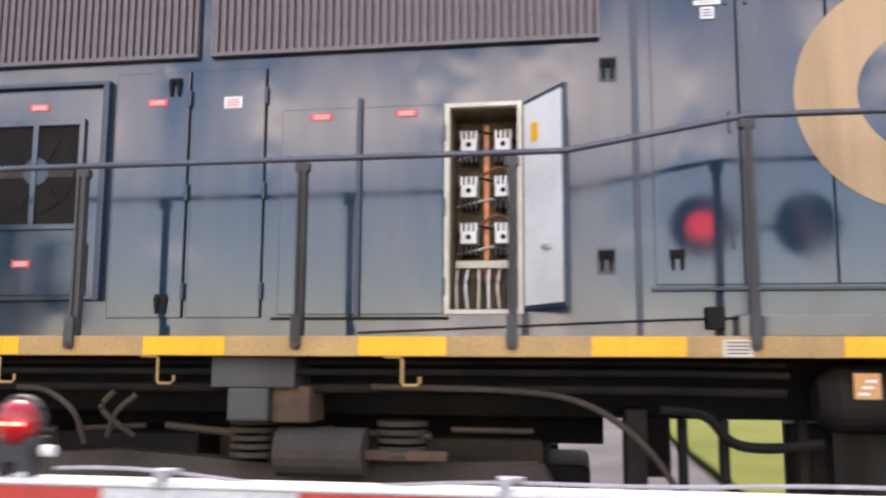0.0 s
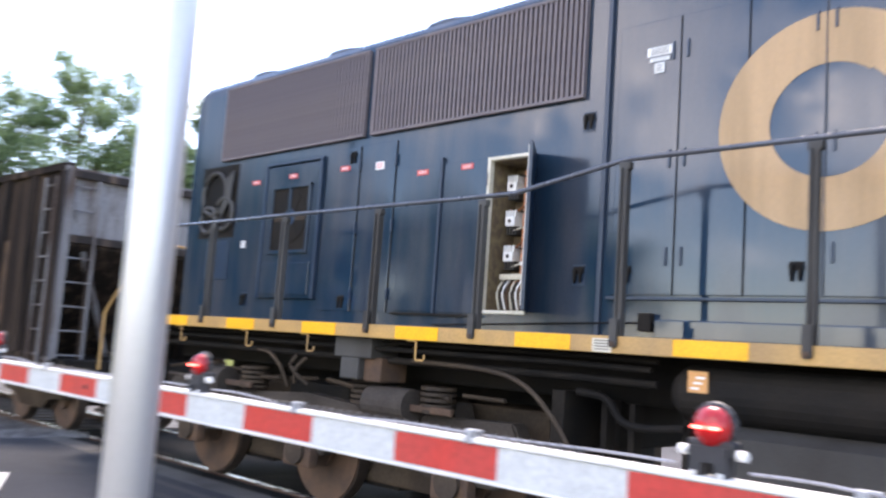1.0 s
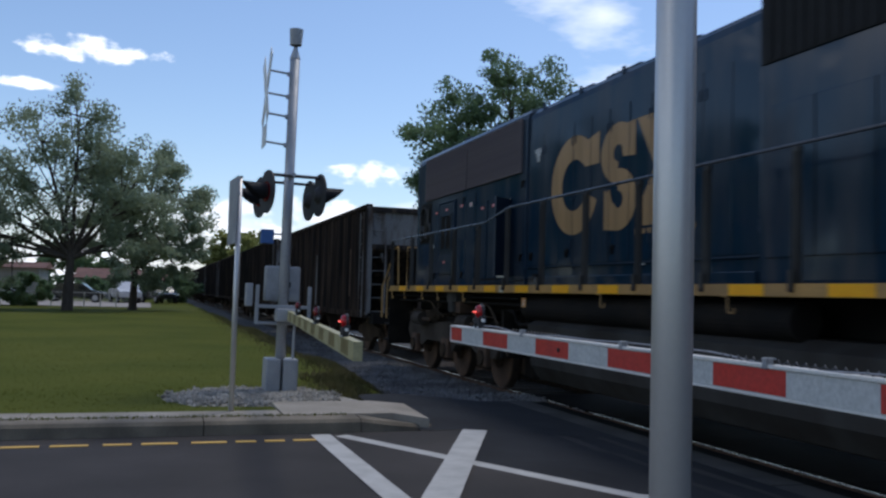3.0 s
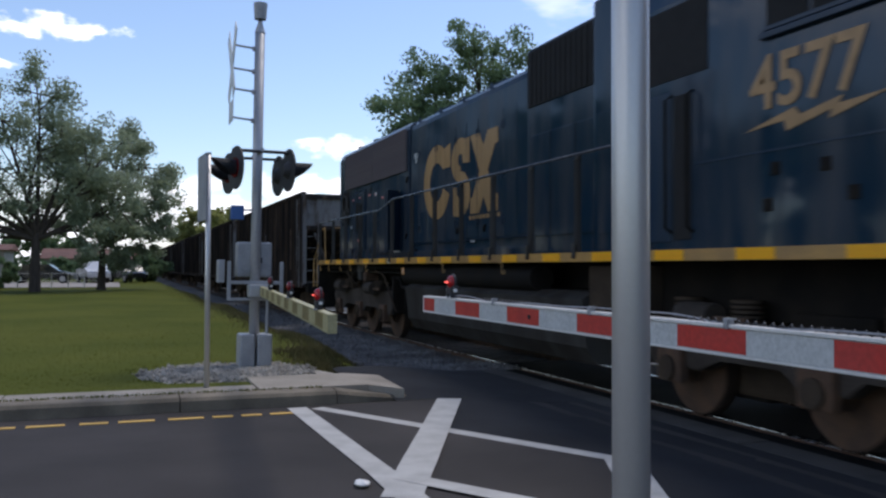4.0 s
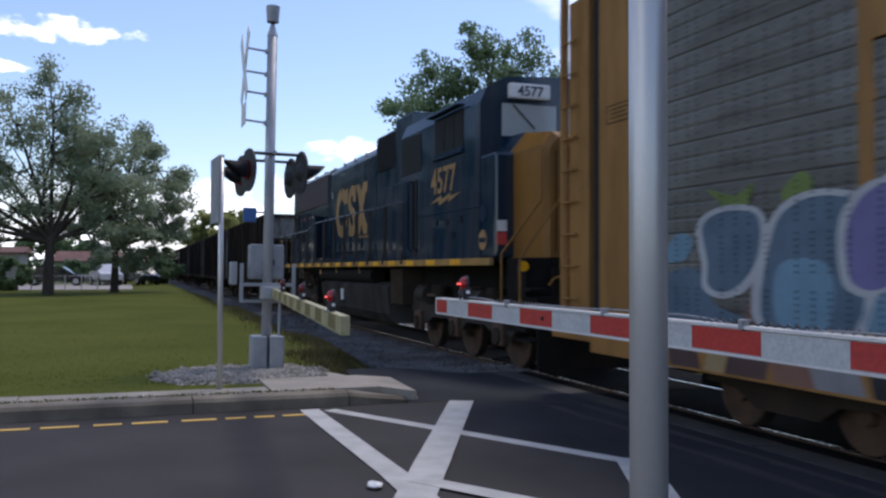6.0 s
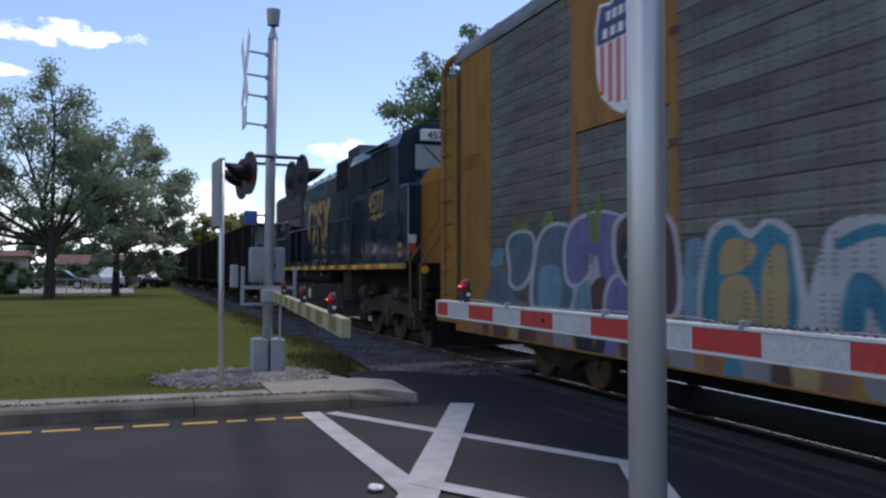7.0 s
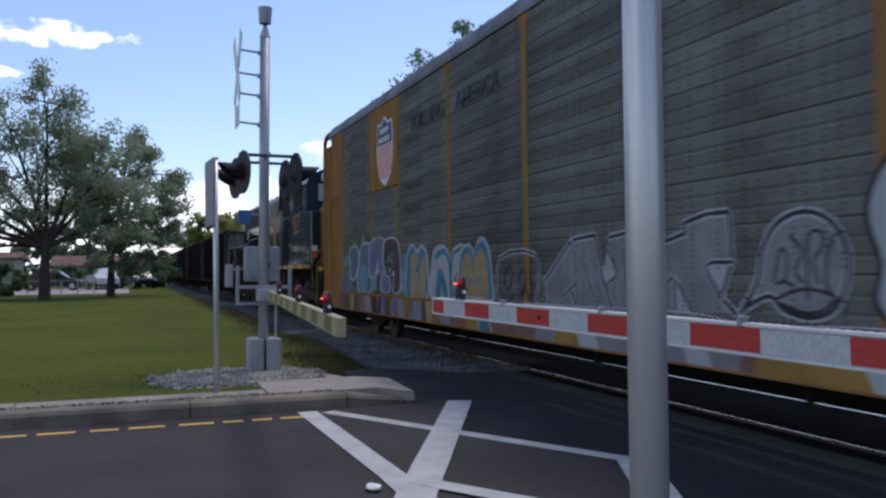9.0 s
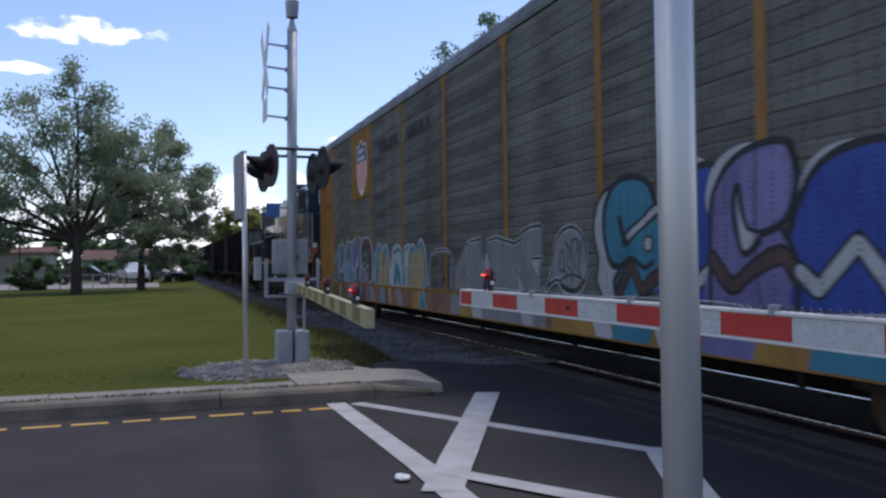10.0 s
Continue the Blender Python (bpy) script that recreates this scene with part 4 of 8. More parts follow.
# ---- trees and distance ----
def tree(x, y, z, height, lobes, leaf_material, leaves, leaf_size, label, trunk_r=0.35, seed=1):
    """A tapered trunk, limbs out to each lobe, and a crown of separate leaf clumps."""
    rnd = random.Random(seed)
    e = empty("tree", x, y, z, label, "tree", "trees")
    bm = bmesh.new()
    fork = height * 0.30
    add_tube(bm, smooth_path([(0, 0, -0.2), (0.1, 0.05, fork * 0.5), (0.0, 0.1, fork)], 5), trunk_r * 0.8, 10)
    for v in bm.verts:
        k = max(0.6, 1.25 - 0.55 * v.co.z / fork) * (1 + (0.5 if v.co.z < 0.2 else 0))
        v.co.x, v.co.y = v.co.x * k, v.co.y * k
    part("trunk", bm, BARK, e, smooth=True)
    limbs = bmesh.new()
    twigs = []
    for cx, cy, cz, r in lobes:
        mid = Vector((cx * 0.45 + rnd.uniform(-.4, .4), cy * 0.45 + rnd.uniform(-.4, .4), fork + (cz - fork) * 0.45))
        pts = smooth_path([(0, 0.1, fork * 0.92), mid, (cx, cy, cz)], 5)
        base = trunk_r * 0.42
        for i, (p, q) in enumerate(zip(pts, pts[1:])):
            add_rod(limbs, p, q, base * (1 - 0.8 * i / len(pts)), 6, base * (1 - 0.8 * (i + 1) / len(pts)))
        for k in range(9):
            t = Vector((rnd.gauss(0, 1), rnd.gauss(0, 1), rnd.gauss(0.2, 0.8))).normalized() * r * rnd.uniform(0.6, 1.2)
            s = pts[rnd.randrange(len(pts) // 2, len(pts))]
            tip = Vector((cx, cy, cz)) + t
            add_rod(limbs, s, tip, 0.05, 5, 0.012)
            twigs.append((tip, r * rnd.uniform(0.32, 0.62)))
            twigs.append((s.lerp(tip, rnd.uniform(0.5, 0.95)), r * rnd.uniform(0.25, 0.55)))
    part("branchwork", limbs, BARK, e)
    nprng = np.random.RandomState(seed)
    per = leaves // len(twigs)
    V = []
    for c, r in twigs:
        n = int(per * rnd.uniform(0.6, 1.3))
        p = nprng.randn(n, 3)
        p /= np.linalg.norm(p, axis=1)[:, None]
        p *= (r * nprng.rand(n, 1) ** 0.55) * np.array([1, 1, 0.7])
        p += np.array(c)
        u = nprng.randn(n, 3)
        u /= np.linalg.norm(u, axis=1)[:, None]
        w = np.cross(u, nprng.randn(n, 3))
        w /= np.linalg.norm(w, axis=1)[:, None]
        s = leaf_size * (0.6 + 0.8 * nprng.rand(n, 1))
        V.append(np.stack([p - u * s, p + w * s * 0.5, p + u * s, p - w * s * 0.5], 1).reshape(-1, 3))
    V = np.concatenate(V)
    me = bpy.data.meshes.new("crown")
    me.from_pydata(V.tolist(), [], np.arange(len(V)).reshape(-1, 4).tolist())
    me.materials.append(leaf_material)
    o = new("crown", me)
    o.parent = e
    return e


tree(-52.5, -4.2, -0.75, 13.5, [(0, 0.2, 11.6, 1.7), (-0.6, 1.9, 10.0, 2.1), (0.5, -1.6, 10.0, 2.2), (0.8, 0.2, 8.4, 2.3), (0.4, 3.4, 8.2, 1.9), (-1, -3.4, 8.6, 2.2), (0.5, -5.2, 7.0, 2.2), (1.2, -2.4, 6.0, 2.2), (0, 2.2, 6.2, 2.1), (-1.5, 0, 5.0, 1.9), (0.8, -5.0, 4.6, 2.0), (0.2, 4.2, 5.6, 1.7), (1.0, 2.2, 4.2, 1.6), (0.4, -6.4, 5.4, 1.8), (0, -3.2, 3.6, 1.3)],
     LEAF, 42000, 0.10, "tall spreading broadleaf tree on the lawn", 0.36, 3)
tree(-57.0, -0.9, -0.2, 10.2, [(0, 0.9, 8.8, 1.7), (0.4, -1.4, 8.2, 1.7), (0, 2.5, 7.8, 1.6), (0.5, 0.6, 6.6, 2.1), (0, 3.5, 6.2, 1.5), (-0.5, -1.8, 5.6, 1.9), (0.6, 2.0, 4.8, 1.8), (0.2, -0.4, 3.6, 1.7), (0, 3.0, 3.7, 1.3), (0.3, 1.0, 2.8, 1.3)],
     LEAF, 30000, 0.10, "smaller broadleaf tree beside the tall one", 0.28, 5)
tree(-44.0, 17.2, -0.3, 15.5, [(0, 1.2, 13.2, 1.9), (-0.5, -1.4, 11.6, 1.9), (0.4, 3.2, 12.2, 1.9), (0, 0.6, 10.4, 2.4), (0.4, -3.2, 9.3, 1.8), (0, 4.8, 10.4, 1.9), (0.2, -1.4, 7.8, 2.2), (0, 2.6, 8.2, 2.4), (0, -3.9, 6.9, 1.6), (0.2, 0.6, 6.0, 2.4), (0, 5.4, 7.4, 2.2), (0, -2.6, 5.0, 2.0)],
     LEAFDARK, 42000, 0.11, "dark leafy tree behind the railway line", 0.5, 8)
tree(-40.0, 22.6, -0.3, 12.8, [(0, 0, 11.4, 1.5), (0.3, -1.5, 9.6, 1.6), (0, 1.6, 9.8, 1.7), (0, 0, 8.0, 2.0), (0, -2.0, 6.5, 1.8), (0, 2.0, 6.5, 1.8)],
     LEAFDARK, 26000, 0.12, "dark leafy tree behind the railway line", 0.4, 9)
for k, (x, y, h) in enumerate(((-150, 12.5, 11.0), (-140, 16.0, 10.0), (-165, 18.5, 12.5), (-130, 20.5, 9.0))):
    tree(x, y, -0.2, h, [(0, 0, h * 0.85, h * 0.2), (0, -h * 0.22, h * 0.62, h * 0.2), (0, h * 0.24, h * 0.62, h * 0.22), (0, 0, h * 0.45, h * 0.25), (0, -h * 0.25, h * 0.3, h * 0.18), (0, h * 0.25, h * 0.3, h * 0.2)],
         LEAFPALE, 5000, 0.42, "distant yellow-green tree beside the line", 0.3, 20 + k)
for k, (x, y, h) in enumerate(((-86, 1.2, 3.4), (-84, -1.4, 2.4), (-62, -7.5, 2.2), (-88, 3.0, 2.8))):
    tree(x, y, 0, h, [(0, 0, h * 0.8, h * 0.25), (0, -h * 0.4, h * 0.5, h * 0.3), (0, h * 0.4, h * 0.5, h * 0.3), (0, 0, h * 0.35, h * 0.35)], LEAFDARK, 3500, 0.16, "dark bush at the end of the lawn", 0.1, 40 + k)
for k in range(13):
    a = radians(-40 + 8.5 * k + random.uniform(-2, 2))
    r = random.uniform(170, 230)
    h = random.uniform(7, 11)
    if abs(math.degrees(a) - 3) > 5:
        tree(-r * math.cos(a), r * math.sin(a), -0.3, h, [(0, 0, h * 0.8, h * 0.25), (0, -h * 0.35, h * 0.55, h * 0.28), (0, h * 0.35, h * 0.55, h * 0.28), (0, 0, h * 0.35, h * 0.32)], LEAFDARK, 1800, 0.6, "distant tree on the horizon", 0.3, 60 + k)

# added trees out of view, placed to darken what the hood reflects
for k, (x, y, h) in enumerate(((-72, -21, 15), (-60, -21, 15), (-66, -29, 16), (-52, -25, 13), (-46, -22, 12), (-80, -34, 18), (-90, -40, 19), (-40, -28, 12), (-30, -28, 11))):
    tree(x, y, 0, h, [(0, 0, h * 0.82, h * 0.2), (0, -h * 0.25, h * 0.6, h * 0.24), (0, h * 0.25, h * 0.6, h * 0.24), (h * 0.2, 0, h * 0.5, h * 0.25), (0, 0, h * 0.32, h * 0.28)], LEAFDARK, 5000, 0.5, "broadleaf tree farther along the lawn", 0.35, 80 + k)

for k in range(12):
    y = -34 + 3.1 * k + random.uniform(-0.8, 0.8)
    h = random.uniform(1.9, 3.3)
    tree(-100 + random.uniform(-3, 3), y, 0, h, [(0, 0, h * 0.75, h * 0.28), (0, -h * 0.38, h * 0.5, h * 0.3), (0, h * 0.38, h * 0.5, h * 0.3), (0, 0, h * 0.32, h * 0.35)], LEAFDARK, 2200, 0.24, "low dark tree behind the parking lot", 0.14, 120 + k)

tagged(part("parking_lot", grid_sheet(-84, -62.5, -40, 0.2, 4, lambda x, y: 0.17), PAVING), "pale paved parking lot behind the lawn", "parking lot", kind="structure")


def far_building(name, x0, x1, y0, y1, h, roof, label):
    e = empty(name, (x0 + x1) / 2, (y0 + y1) / 2, 0, label, "building")
    hx, hy = (x1 - x0) / 2, (y1 - y0) / 2
    part("wall", boxm(-hx, hx, -hy, hy, 0, h), WALLTAN, e)
    bm = bmesh.new()
    a = [bm.verts.new(c) for c in ((-hx - 0.5, -hy - 0.5, h), (hx + 0.5, -hy - 0.5, h), (hx + 0.5, hy + 0.5, h), (-hx - 0.5, hy + 0.5, h))]
    b = [bm.verts.new(c) for c in ((0, -hy - 0.5, h + roof), (0, hy + 0.5, h + roof))]
    bm.faces.new(a)
    bm.faces.new((a[1], a[2], b[1], b[0]))
    bm.faces.new((a[3], a[0], b[0], b[1]))
    bm.faces.new((a[0], a[1], b[0]))
    bm.faces.new((a[2], a[3], b[1]))
    part("roof", bm, ROOFRUST, e)
    n = int(hy * 2 / 3)
    for k in range(n):
        yy = -hy + (k + 0.5) * 2 * hy / n
        w = part("window", boxm(hx, hx + 0.06, yy - 0.6, yy + 0.6, 0.9, min(2.2, h - 0.4)), WHITE, e)
        part("pane", boxm(hx + 0.06, hx + 0.08, yy - 0.5, yy + 0.5, 1.0, min(2.1, h - 0.5)), GLASS, w)
    return e


far_building("low_building", -118, -106, -7.5, 3.0, 2.4, 1.2, "low far building with a rust-brown roof")
far_building("shop_building", -96, -88, -26, -9.5, 3.0, 0.6, "low pale building beyond the parking lot")


def parked_car(x, y, yaw, material, label, pickup):
    e = empty("parked_car", x, y, 0.175, label, "car", "parked cars")
    e.rotation_euler = (0, 0, radians(yaw))
    if pickup:
        side = [(-2.6, 0.45), (2.6, 0.45), (2.65, 0.95), (1.4, 1.1), (0.8, 1.75), (-0.6, 1.78), (-0.8, 1.15), (-2.6, 1.12)]
    else:
        side = [(-2.2, 0.4), (2.2, 0.4), (2.25, 0.8), (1.3, 0.95), (0.6, 1.5), (-1.2, 1.52), (-2.1, 1.0)]
    part("body", extrude_xz(side, -0.9, 0.9, 0.06), material, e)
    part("side_window", extrude_xz([(1.1, 1.15), (0.72, 1.62), (-0.5, 1.64), (-0.62, 1.18)] if pickup else [(1.0, 1.0), (0.55, 1.4), (-1.1, 1.42), (-1.7, 1.02)], -0.92, 0.92), GLASS, e)
    for wx in (-1.6, 1.6):
        for s in (-1, 1):
            w = part("wheel", rod((wx, s * 0.72, 0.36), (wx, s * 0.93, 0.36), 0.36, 18), TYRE, e)
            part("rim", rod((wx, s * 0.93, 0.36), (wx, s * 0.945, 0.36), 0.22, 14), GALV, w)
    for s in (-1, 1):
        part("headlight", boxm(2.6 if pickup else 2.2, 2.68 if pickup else 2.26, s * 0.75 - 0.12, s * 0.75 + 0.12, 0.7, 0.85), WHITE, e)
    return e


parked_car(-80.0, -1.9, 12, CARWHITE, "white pickup parked beyond the lawn", True)
parked_car(-81.0, 0.9, 20, CARBLACK, "black car parked beside the pickup", False)
parked_car(-78.0, -5.6, 85, CARBLACK, "dark car parked in the lot", False)
fence = empty("fence", -63, -8, 0.1, "low wire fence at the end of the lawn", "fence")
for k in range(16):
    part("post", rod((0, -8 + k * 1.0, 0), (0, -8 + k * 1.0, 1.0), 0.04, 8), GALV, fence)
for z in (0.5, 0.95):
    part("wire", rod((0, -8, z), (0, 7.0, z), 0.012, 6), GALV, fence)

# ---- the train ----
def builder(e, x0):
    """put() for a rail vehicle: geometry written where it stands at the start, stored in the vehicle's own space."""
    inv = Matrix.Translation((-x0, -TRACK_Y, -RAIL_Z))

    def put(name, bm, mt, parent=None, label="", smooth=False):
        bm.transform(inv)
        return part(name, bm, mt, parent or e, label, smooth)
    return put, inv


def wheelset(put, x, r, truck=None):
    for s in (-1, 1):
        y = TRACK_Y + s * HALF
        w = put("wheel", rod((x, y - 0.065, RAIL_Z + r), (x, y + 0.065, RAIL_Z + r), r, 32), WHEEL, truck)
        yo = y + s * 0.066
        put("wheel_rim", (lambda b: b)(add_rod(rod((x, yo, RAIL_Z + r), (x, yo + s * 0.02, RAIL_Z + r), r * 0.97, 32), (x, yo + s * 0.02, RAIL_Z + r), (x, yo + s * 0.08, RAIL_Z + r), r * 0.3, 16)), RUST, w)
    put("axle", rod((x, TRACK_Y - HALF, RAIL_Z + r), (x, TRACK_Y + HALF, RAIL_Z + r), 0.09, 12), BLACK, truck)


NY = 6.08          # near face of the long hood
FY = 2 * TRACK_Y - NY
SY = 5.45          # near face of the sill


def hood_profile(w=0.0, z0=1.72, top=4.86):
    n, f = NY + w, FY - w
    return [(n, z0), (n, top - 0.27), (n + 0.03, top - 0.17), (n + 0.1, top - 0.09), (n + 0.3, top - 0.03), (TRACK_Y, top), (f - 0.3, top - 0.03), (f - 0.1, top - 0.09), (f - 0.03, top - 0.17), (f, top - 0.27), (f, z0)]


def locomotive():
    e = empty("locomotive", 0, TRACK_Y, RAIL_Z, "weathered blue diesel locomotive with gold markings and yellow nose", "locomotive")
    put, inv = builder(e, 0)
    front = inv @ Matrix.Translation((0.4, 0, 0))

    def putf(name, bm, *rest):
        """The front half: intake, cab, nose and leading truck."""
        bm.transform(Matrix.Translation((0.4, 0, 0)))
        return put(name, bm, *rest)

    # long hood, with the open electrical cabinet let into it
    prof = hood_profile()
    bm = extrude_yz(prof, -6.05, -0.81)
    for b2 in (extrude_yz(prof, -0.33, 0.40), extrude_yz(hood_profile(z0=3.27), -0.81, -0.33), boxm(-0.81, -0.33, NY, FY, 1.72, 1.90), boxm(-0.81, -0.33, 6.46, FY, 1.9, 3.27)):
        me = bpy.data.meshes.new("tmp")
        b2.to_mesh(me)
        b2.free()
        bm.from_mesh(me)
        bpy.data.meshes.remove(me)
    hood = put("radiator_hood", bm, BLUE)
    eng = put("engine_hood", extrude_yz(hood_profile(0.015, top=4.82), 0.44, 6.62), BLUE)
    put("hood_seam", boxm(0.40, 0.44, NY - 0.02, NY + 0.3, 1.74, 4.6, 0.004), BLUE_DARK, hood)
    put("end_frame", boxm(-6.07, -5.98, NY - 0.012, FY + 0.012, 1.72, 4.58, 0.01), BLUE, hood)

    # radiator louvres
    for x0, x1 in ((-5.33, -2.61), (-2.47, 0.18)):
        fr = put("radiator_louvre", boxm(x0, x1, NY - 0.012, NY, 3.72, 4.60), LOUVRE, None, "brown-grey ribbed radiator louvre")
        put("louvre_frame", boxm(x0 - 0.02, x1 + 0.02, NY - 0.05, NY - 0.002, 3.69, 3.72, 0.004), LOUVRE, fr)
        put("louvre_frame", boxm(x0 - 0.02, x1 + 0.02, NY - 0.05, NY - 0.002, 4.60, 4.63, 0.004), LOUVRE, fr)
        for xx in (x0 - 0.02, x1):
            put("louvre_frame", boxm(xx, xx + 0.02, NY - 0.05, NY - 0.002, 3.72, 4.60, 0.004), LOUVRE, fr)
        n = int((x1 - x0) / 0.055)
        first = put("slat", extrude_xz([(x0, 3.722), (x0 + 0.028, 3.722), (x0 + 0.028, 4.598), (x0, 4.598)], NY - 0.045, NY - 0.012), LOUVRE, fr)
        for k in range(1, n):
            share(first, "slat", Matrix.Translation((k * (x1 - x0) / n, 0, 0)), fr)

    def door(x0, x1, z0, z1, label="", handle=True, hinges=True, parent=None, face=NY, mt=BLUE):
        d = put("hood_door", boxm(x0 + 0.008, x1 - 0.008, face - 0.014, face, z0, z1, 0.006), mt, parent, label)
        put("door_gap", boxm(x1 - 0.007, x1 + 0.007, face - 0.003, face + 0.001, z0, z1), BLACK, d)
        if hinges:
            for zz in (z0 + 0.18, (z0 + z1) / 2, z1 - 0.2):
                put("hinge", boxm(x1 - 0.012, x1 + 0.012, face - 0.028, face - 0.003, zz - 0.06, zz + 0.06, 0.004), BLUE_DARK, d)
        return d

    def latch(x, z, face=NY):
        l = put("door_latch", boxm(x - 0.05, x + 0.05, face - 0.018, face - 0.002, z - 0.005, z + 0.055, 0.006), BLACK, None, "black paddle latch")
        for s in (-1, 1):
            put("latch_lever", extrude_xz([(x + s * 0.048, z + 0.03), (x + s * 0.012, z + 0.03), (x + s * 0.02, z - 0.075), (x + s * 0.034, z - 0.08)], face - 0.034, face - 0.018), BLACK, l)
        put("latch_plate", boxm(x - 0.06, x + 0.06, face - 0.004, face - 0.001, z - 0.1, z + 0.07), BLUE_DARK, l)

    door(-3.20, -2.64, 1.86, 3.60)
    door(-2.62, -2.08, 1.86, 3.60)
    door(-1.97, -1.42, 1.88, 3.29)
    door(-1.40, -0.83, 1.88, 3.29)
    put("door_pillar", boxm(-1.425, -1.395, NY - 0.035, NY - 0.005, 1.87, 3.35, 0.004), BLUE_DARK, hood)
    put("rain_strip", boxm(-2.0, -0.80, NY - 0.03, NY - 0.002, 1.845, 1.865, 0.004), BLACK, hood)
    put("grab_wire", tube([(-1.4, NY - 0.03, 1.76), (-0.4, NY - 0.03, 1.80), (0.6, NY - 0.03, 1.84), (1.0, NY - 0.03, 1.85)], 0.008, 6), BLACK, hood)
    # door with a fan behind its window
    fd = put("fan_door", boxm(-4.28, -3.26, NY - 0.04, NY, 1.98, 3.50, 0.012), BLUE, None, "blue hood door with a fan behind a barred window")
    put("fan_window", boxm(-4.10, -3.42, NY - 0.046, NY - 0.041, 2.52, 3.25), BLACK, fd)
    put("fan_ring", rod((-3.76, NY - 0.052, 2.90), (-3.76, NY - 0.046, 2.90), 0.30, 28), BLACK, fd)
    put("fan_hub", rod((-3.76, NY - 0.058, 2.90), (-3.76, NY - 0.052, 2.90), 0.10, 18), BLUE_DARK, fd)
    for k in range(6):
        b = boxm(0.08, 0.29, -0.003, 0.0, -0.045, 0.045)
        b.transform(Matrix.Translation((-3.76, NY - 0.055, 2.90)) @ Matrix.Rotation(k * math.pi / 3, 4, 'Y'))
        put("fan_blade", b, UNDER if k % 3 == 0 else BLACK, fd)
    for xx in (-4.12, -3.775, -3.42):
        put("window_bar", boxm(xx - 0.02, xx + 0.02, NY - 0.066, NY - 0.04, 2.50, 3.27, 0.004), BLUE, fd)
    for zz in (2.50, 3.25):
        put("window_bar", boxm(-4.14, -3.40, NY - 0.066, NY - 0.04, zz - 0.02, zz + 0.02, 0.004), BLUE, fd)
    put("lower_hatch", boxm(-4.26, -3.34, NY - 0.055, NY - 0.04, 2.02, 2.38, 0.006), BLUE, fd)
    put("door_edge", boxm(-3.28, -3.235, NY - 0.055, NY - 0.002, 1.98, 3.52, 0.006), BLUE_DARK, fd)
    put("door_edge", boxm(-4.32, -4.27, NY - 0.055, NY - 0.002, 1.98, 3.52, 0.006), BLUE_DARK, fd)
    put("door_top", boxm(-4.32, -3.235, NY - 0.05, NY - 0.002, 3.52, 3.55, 0.004), BLUE_DARK, fd)
    # broken dark opening at the rear end
    op = put("fan_opening", boxm(-5.80, -4.98, NY - 0.006, NY + 0.002, 2.72, 3.64), BLACK, None, "dark opening with torn fan housing")
    for k, (cx, cz, r) in enumerate(((-5.45, 3.28, 0.27), (-5.2, 3.02, 0.2), (-5.55, 2.95, 0.16))):
        put("fan_housing", tube([(cx + r * math.cos(a), NY - 0.03, cz + r * math.sin(a)) for a in [i * math.pi / 9 for i in range(19)]], 0.03, 6), TANK, op)
    put("torn_sheet", extrude_xz([(-5.3, 2.9), (-5.05, 3.2), (-5.02, 3.55), (-5.2, 3.45), (-5.22, 3.1)], NY - 0.05, NY - 0.035), TANK, op)
    put("scuffed_panel", boxm(-5.55, -5.05, NY - 0.01, NY, 2.2, 2.68, 0.004), BLUE_DARK, hood)

    # the open electrical cabinet
    cab = put("electrical_cabinet", boxm(-0.81, -0.33, 6.44, 6.458, 1.9, 3.27), INNER, None, "open electrical cabinet full of contactors and wiring")
    for x0, x1 in ((-0.81, -0.795), (-0.345, -0.33)):
        put("cabinet_side", boxm(x0, x1, NY + 0.03, 6.44, 1.9, 3.27), INNER, cab)
    for z0, z1 in ((1.9, 1.915), (3.255, 3.27)):
        put("cabinet_shelf", boxm(-0.795, -0.345, NY + 0.02, 6.44, z0, z1), INNER, cab)
    for x0, x1, z0, z1 in ((-0.83, -0.795, 1.88, 3.29), (-0.345, -0.31, 1.88, 3.29), (-0.795, -0.345, 1.88, 1.91), (-0.795, -0.345, 3.26, 3.29)):
        put("cabinet_frame", boxm(x0, x1, NY - 0.025, NY + 0.03, z0, z1, 0.005), CREAM, cab)
    for r in range(3):
        for c in range(2):
            cx, cz = -0.69 + 0.235 * c, 3.06 - 0.32 * r
            k = put("contactor", boxm(cx - 0.055, cx + 0.055, 6.24, 6.42, cz - 0.055, cz + 0.03, 0.008), WHITE, cab)
            for f in range(4):
                fx = cx - 0.05 + f * 0.033
                put("contact_finger", boxm(fx - 0.009, fx + 0.009, 6.25, 6.40, cz + 0.03, cz + 0.09, 0.003), WHITE, k)
                put("contact_finger", boxm(fx - 0.009, fx + 0.009, 6.27, 6.40, cz - 0.13, cz - 0.055, 0.003), TANK, k)
            put("coil", rod((cx, 6.235, cz - 0.01), (cx, 6.245, cz - 0.01), 0.018, 10), BLACK, k)
    put("bus_bar", boxm(-0.59, -0.555, 6.3, 6.33, 2.1, 3.2, 0.003), COPPER, cab)
    for k in range(9):
        zz = 2.2 + 0.11 * k
        put("wire", tube(smooth_path([(-0.78, 6.36, zz), (-0.66, 6.28, zz - 0.05 + 0.06 * (k % 3)), (-0.5, 6.3, zz + 0.04), (-0.36, 6.35, zz - 0.03 * (k % 2))], 4), 0.008, 5), (COPPER, CREAM, BLACK)[k % 3], cab)
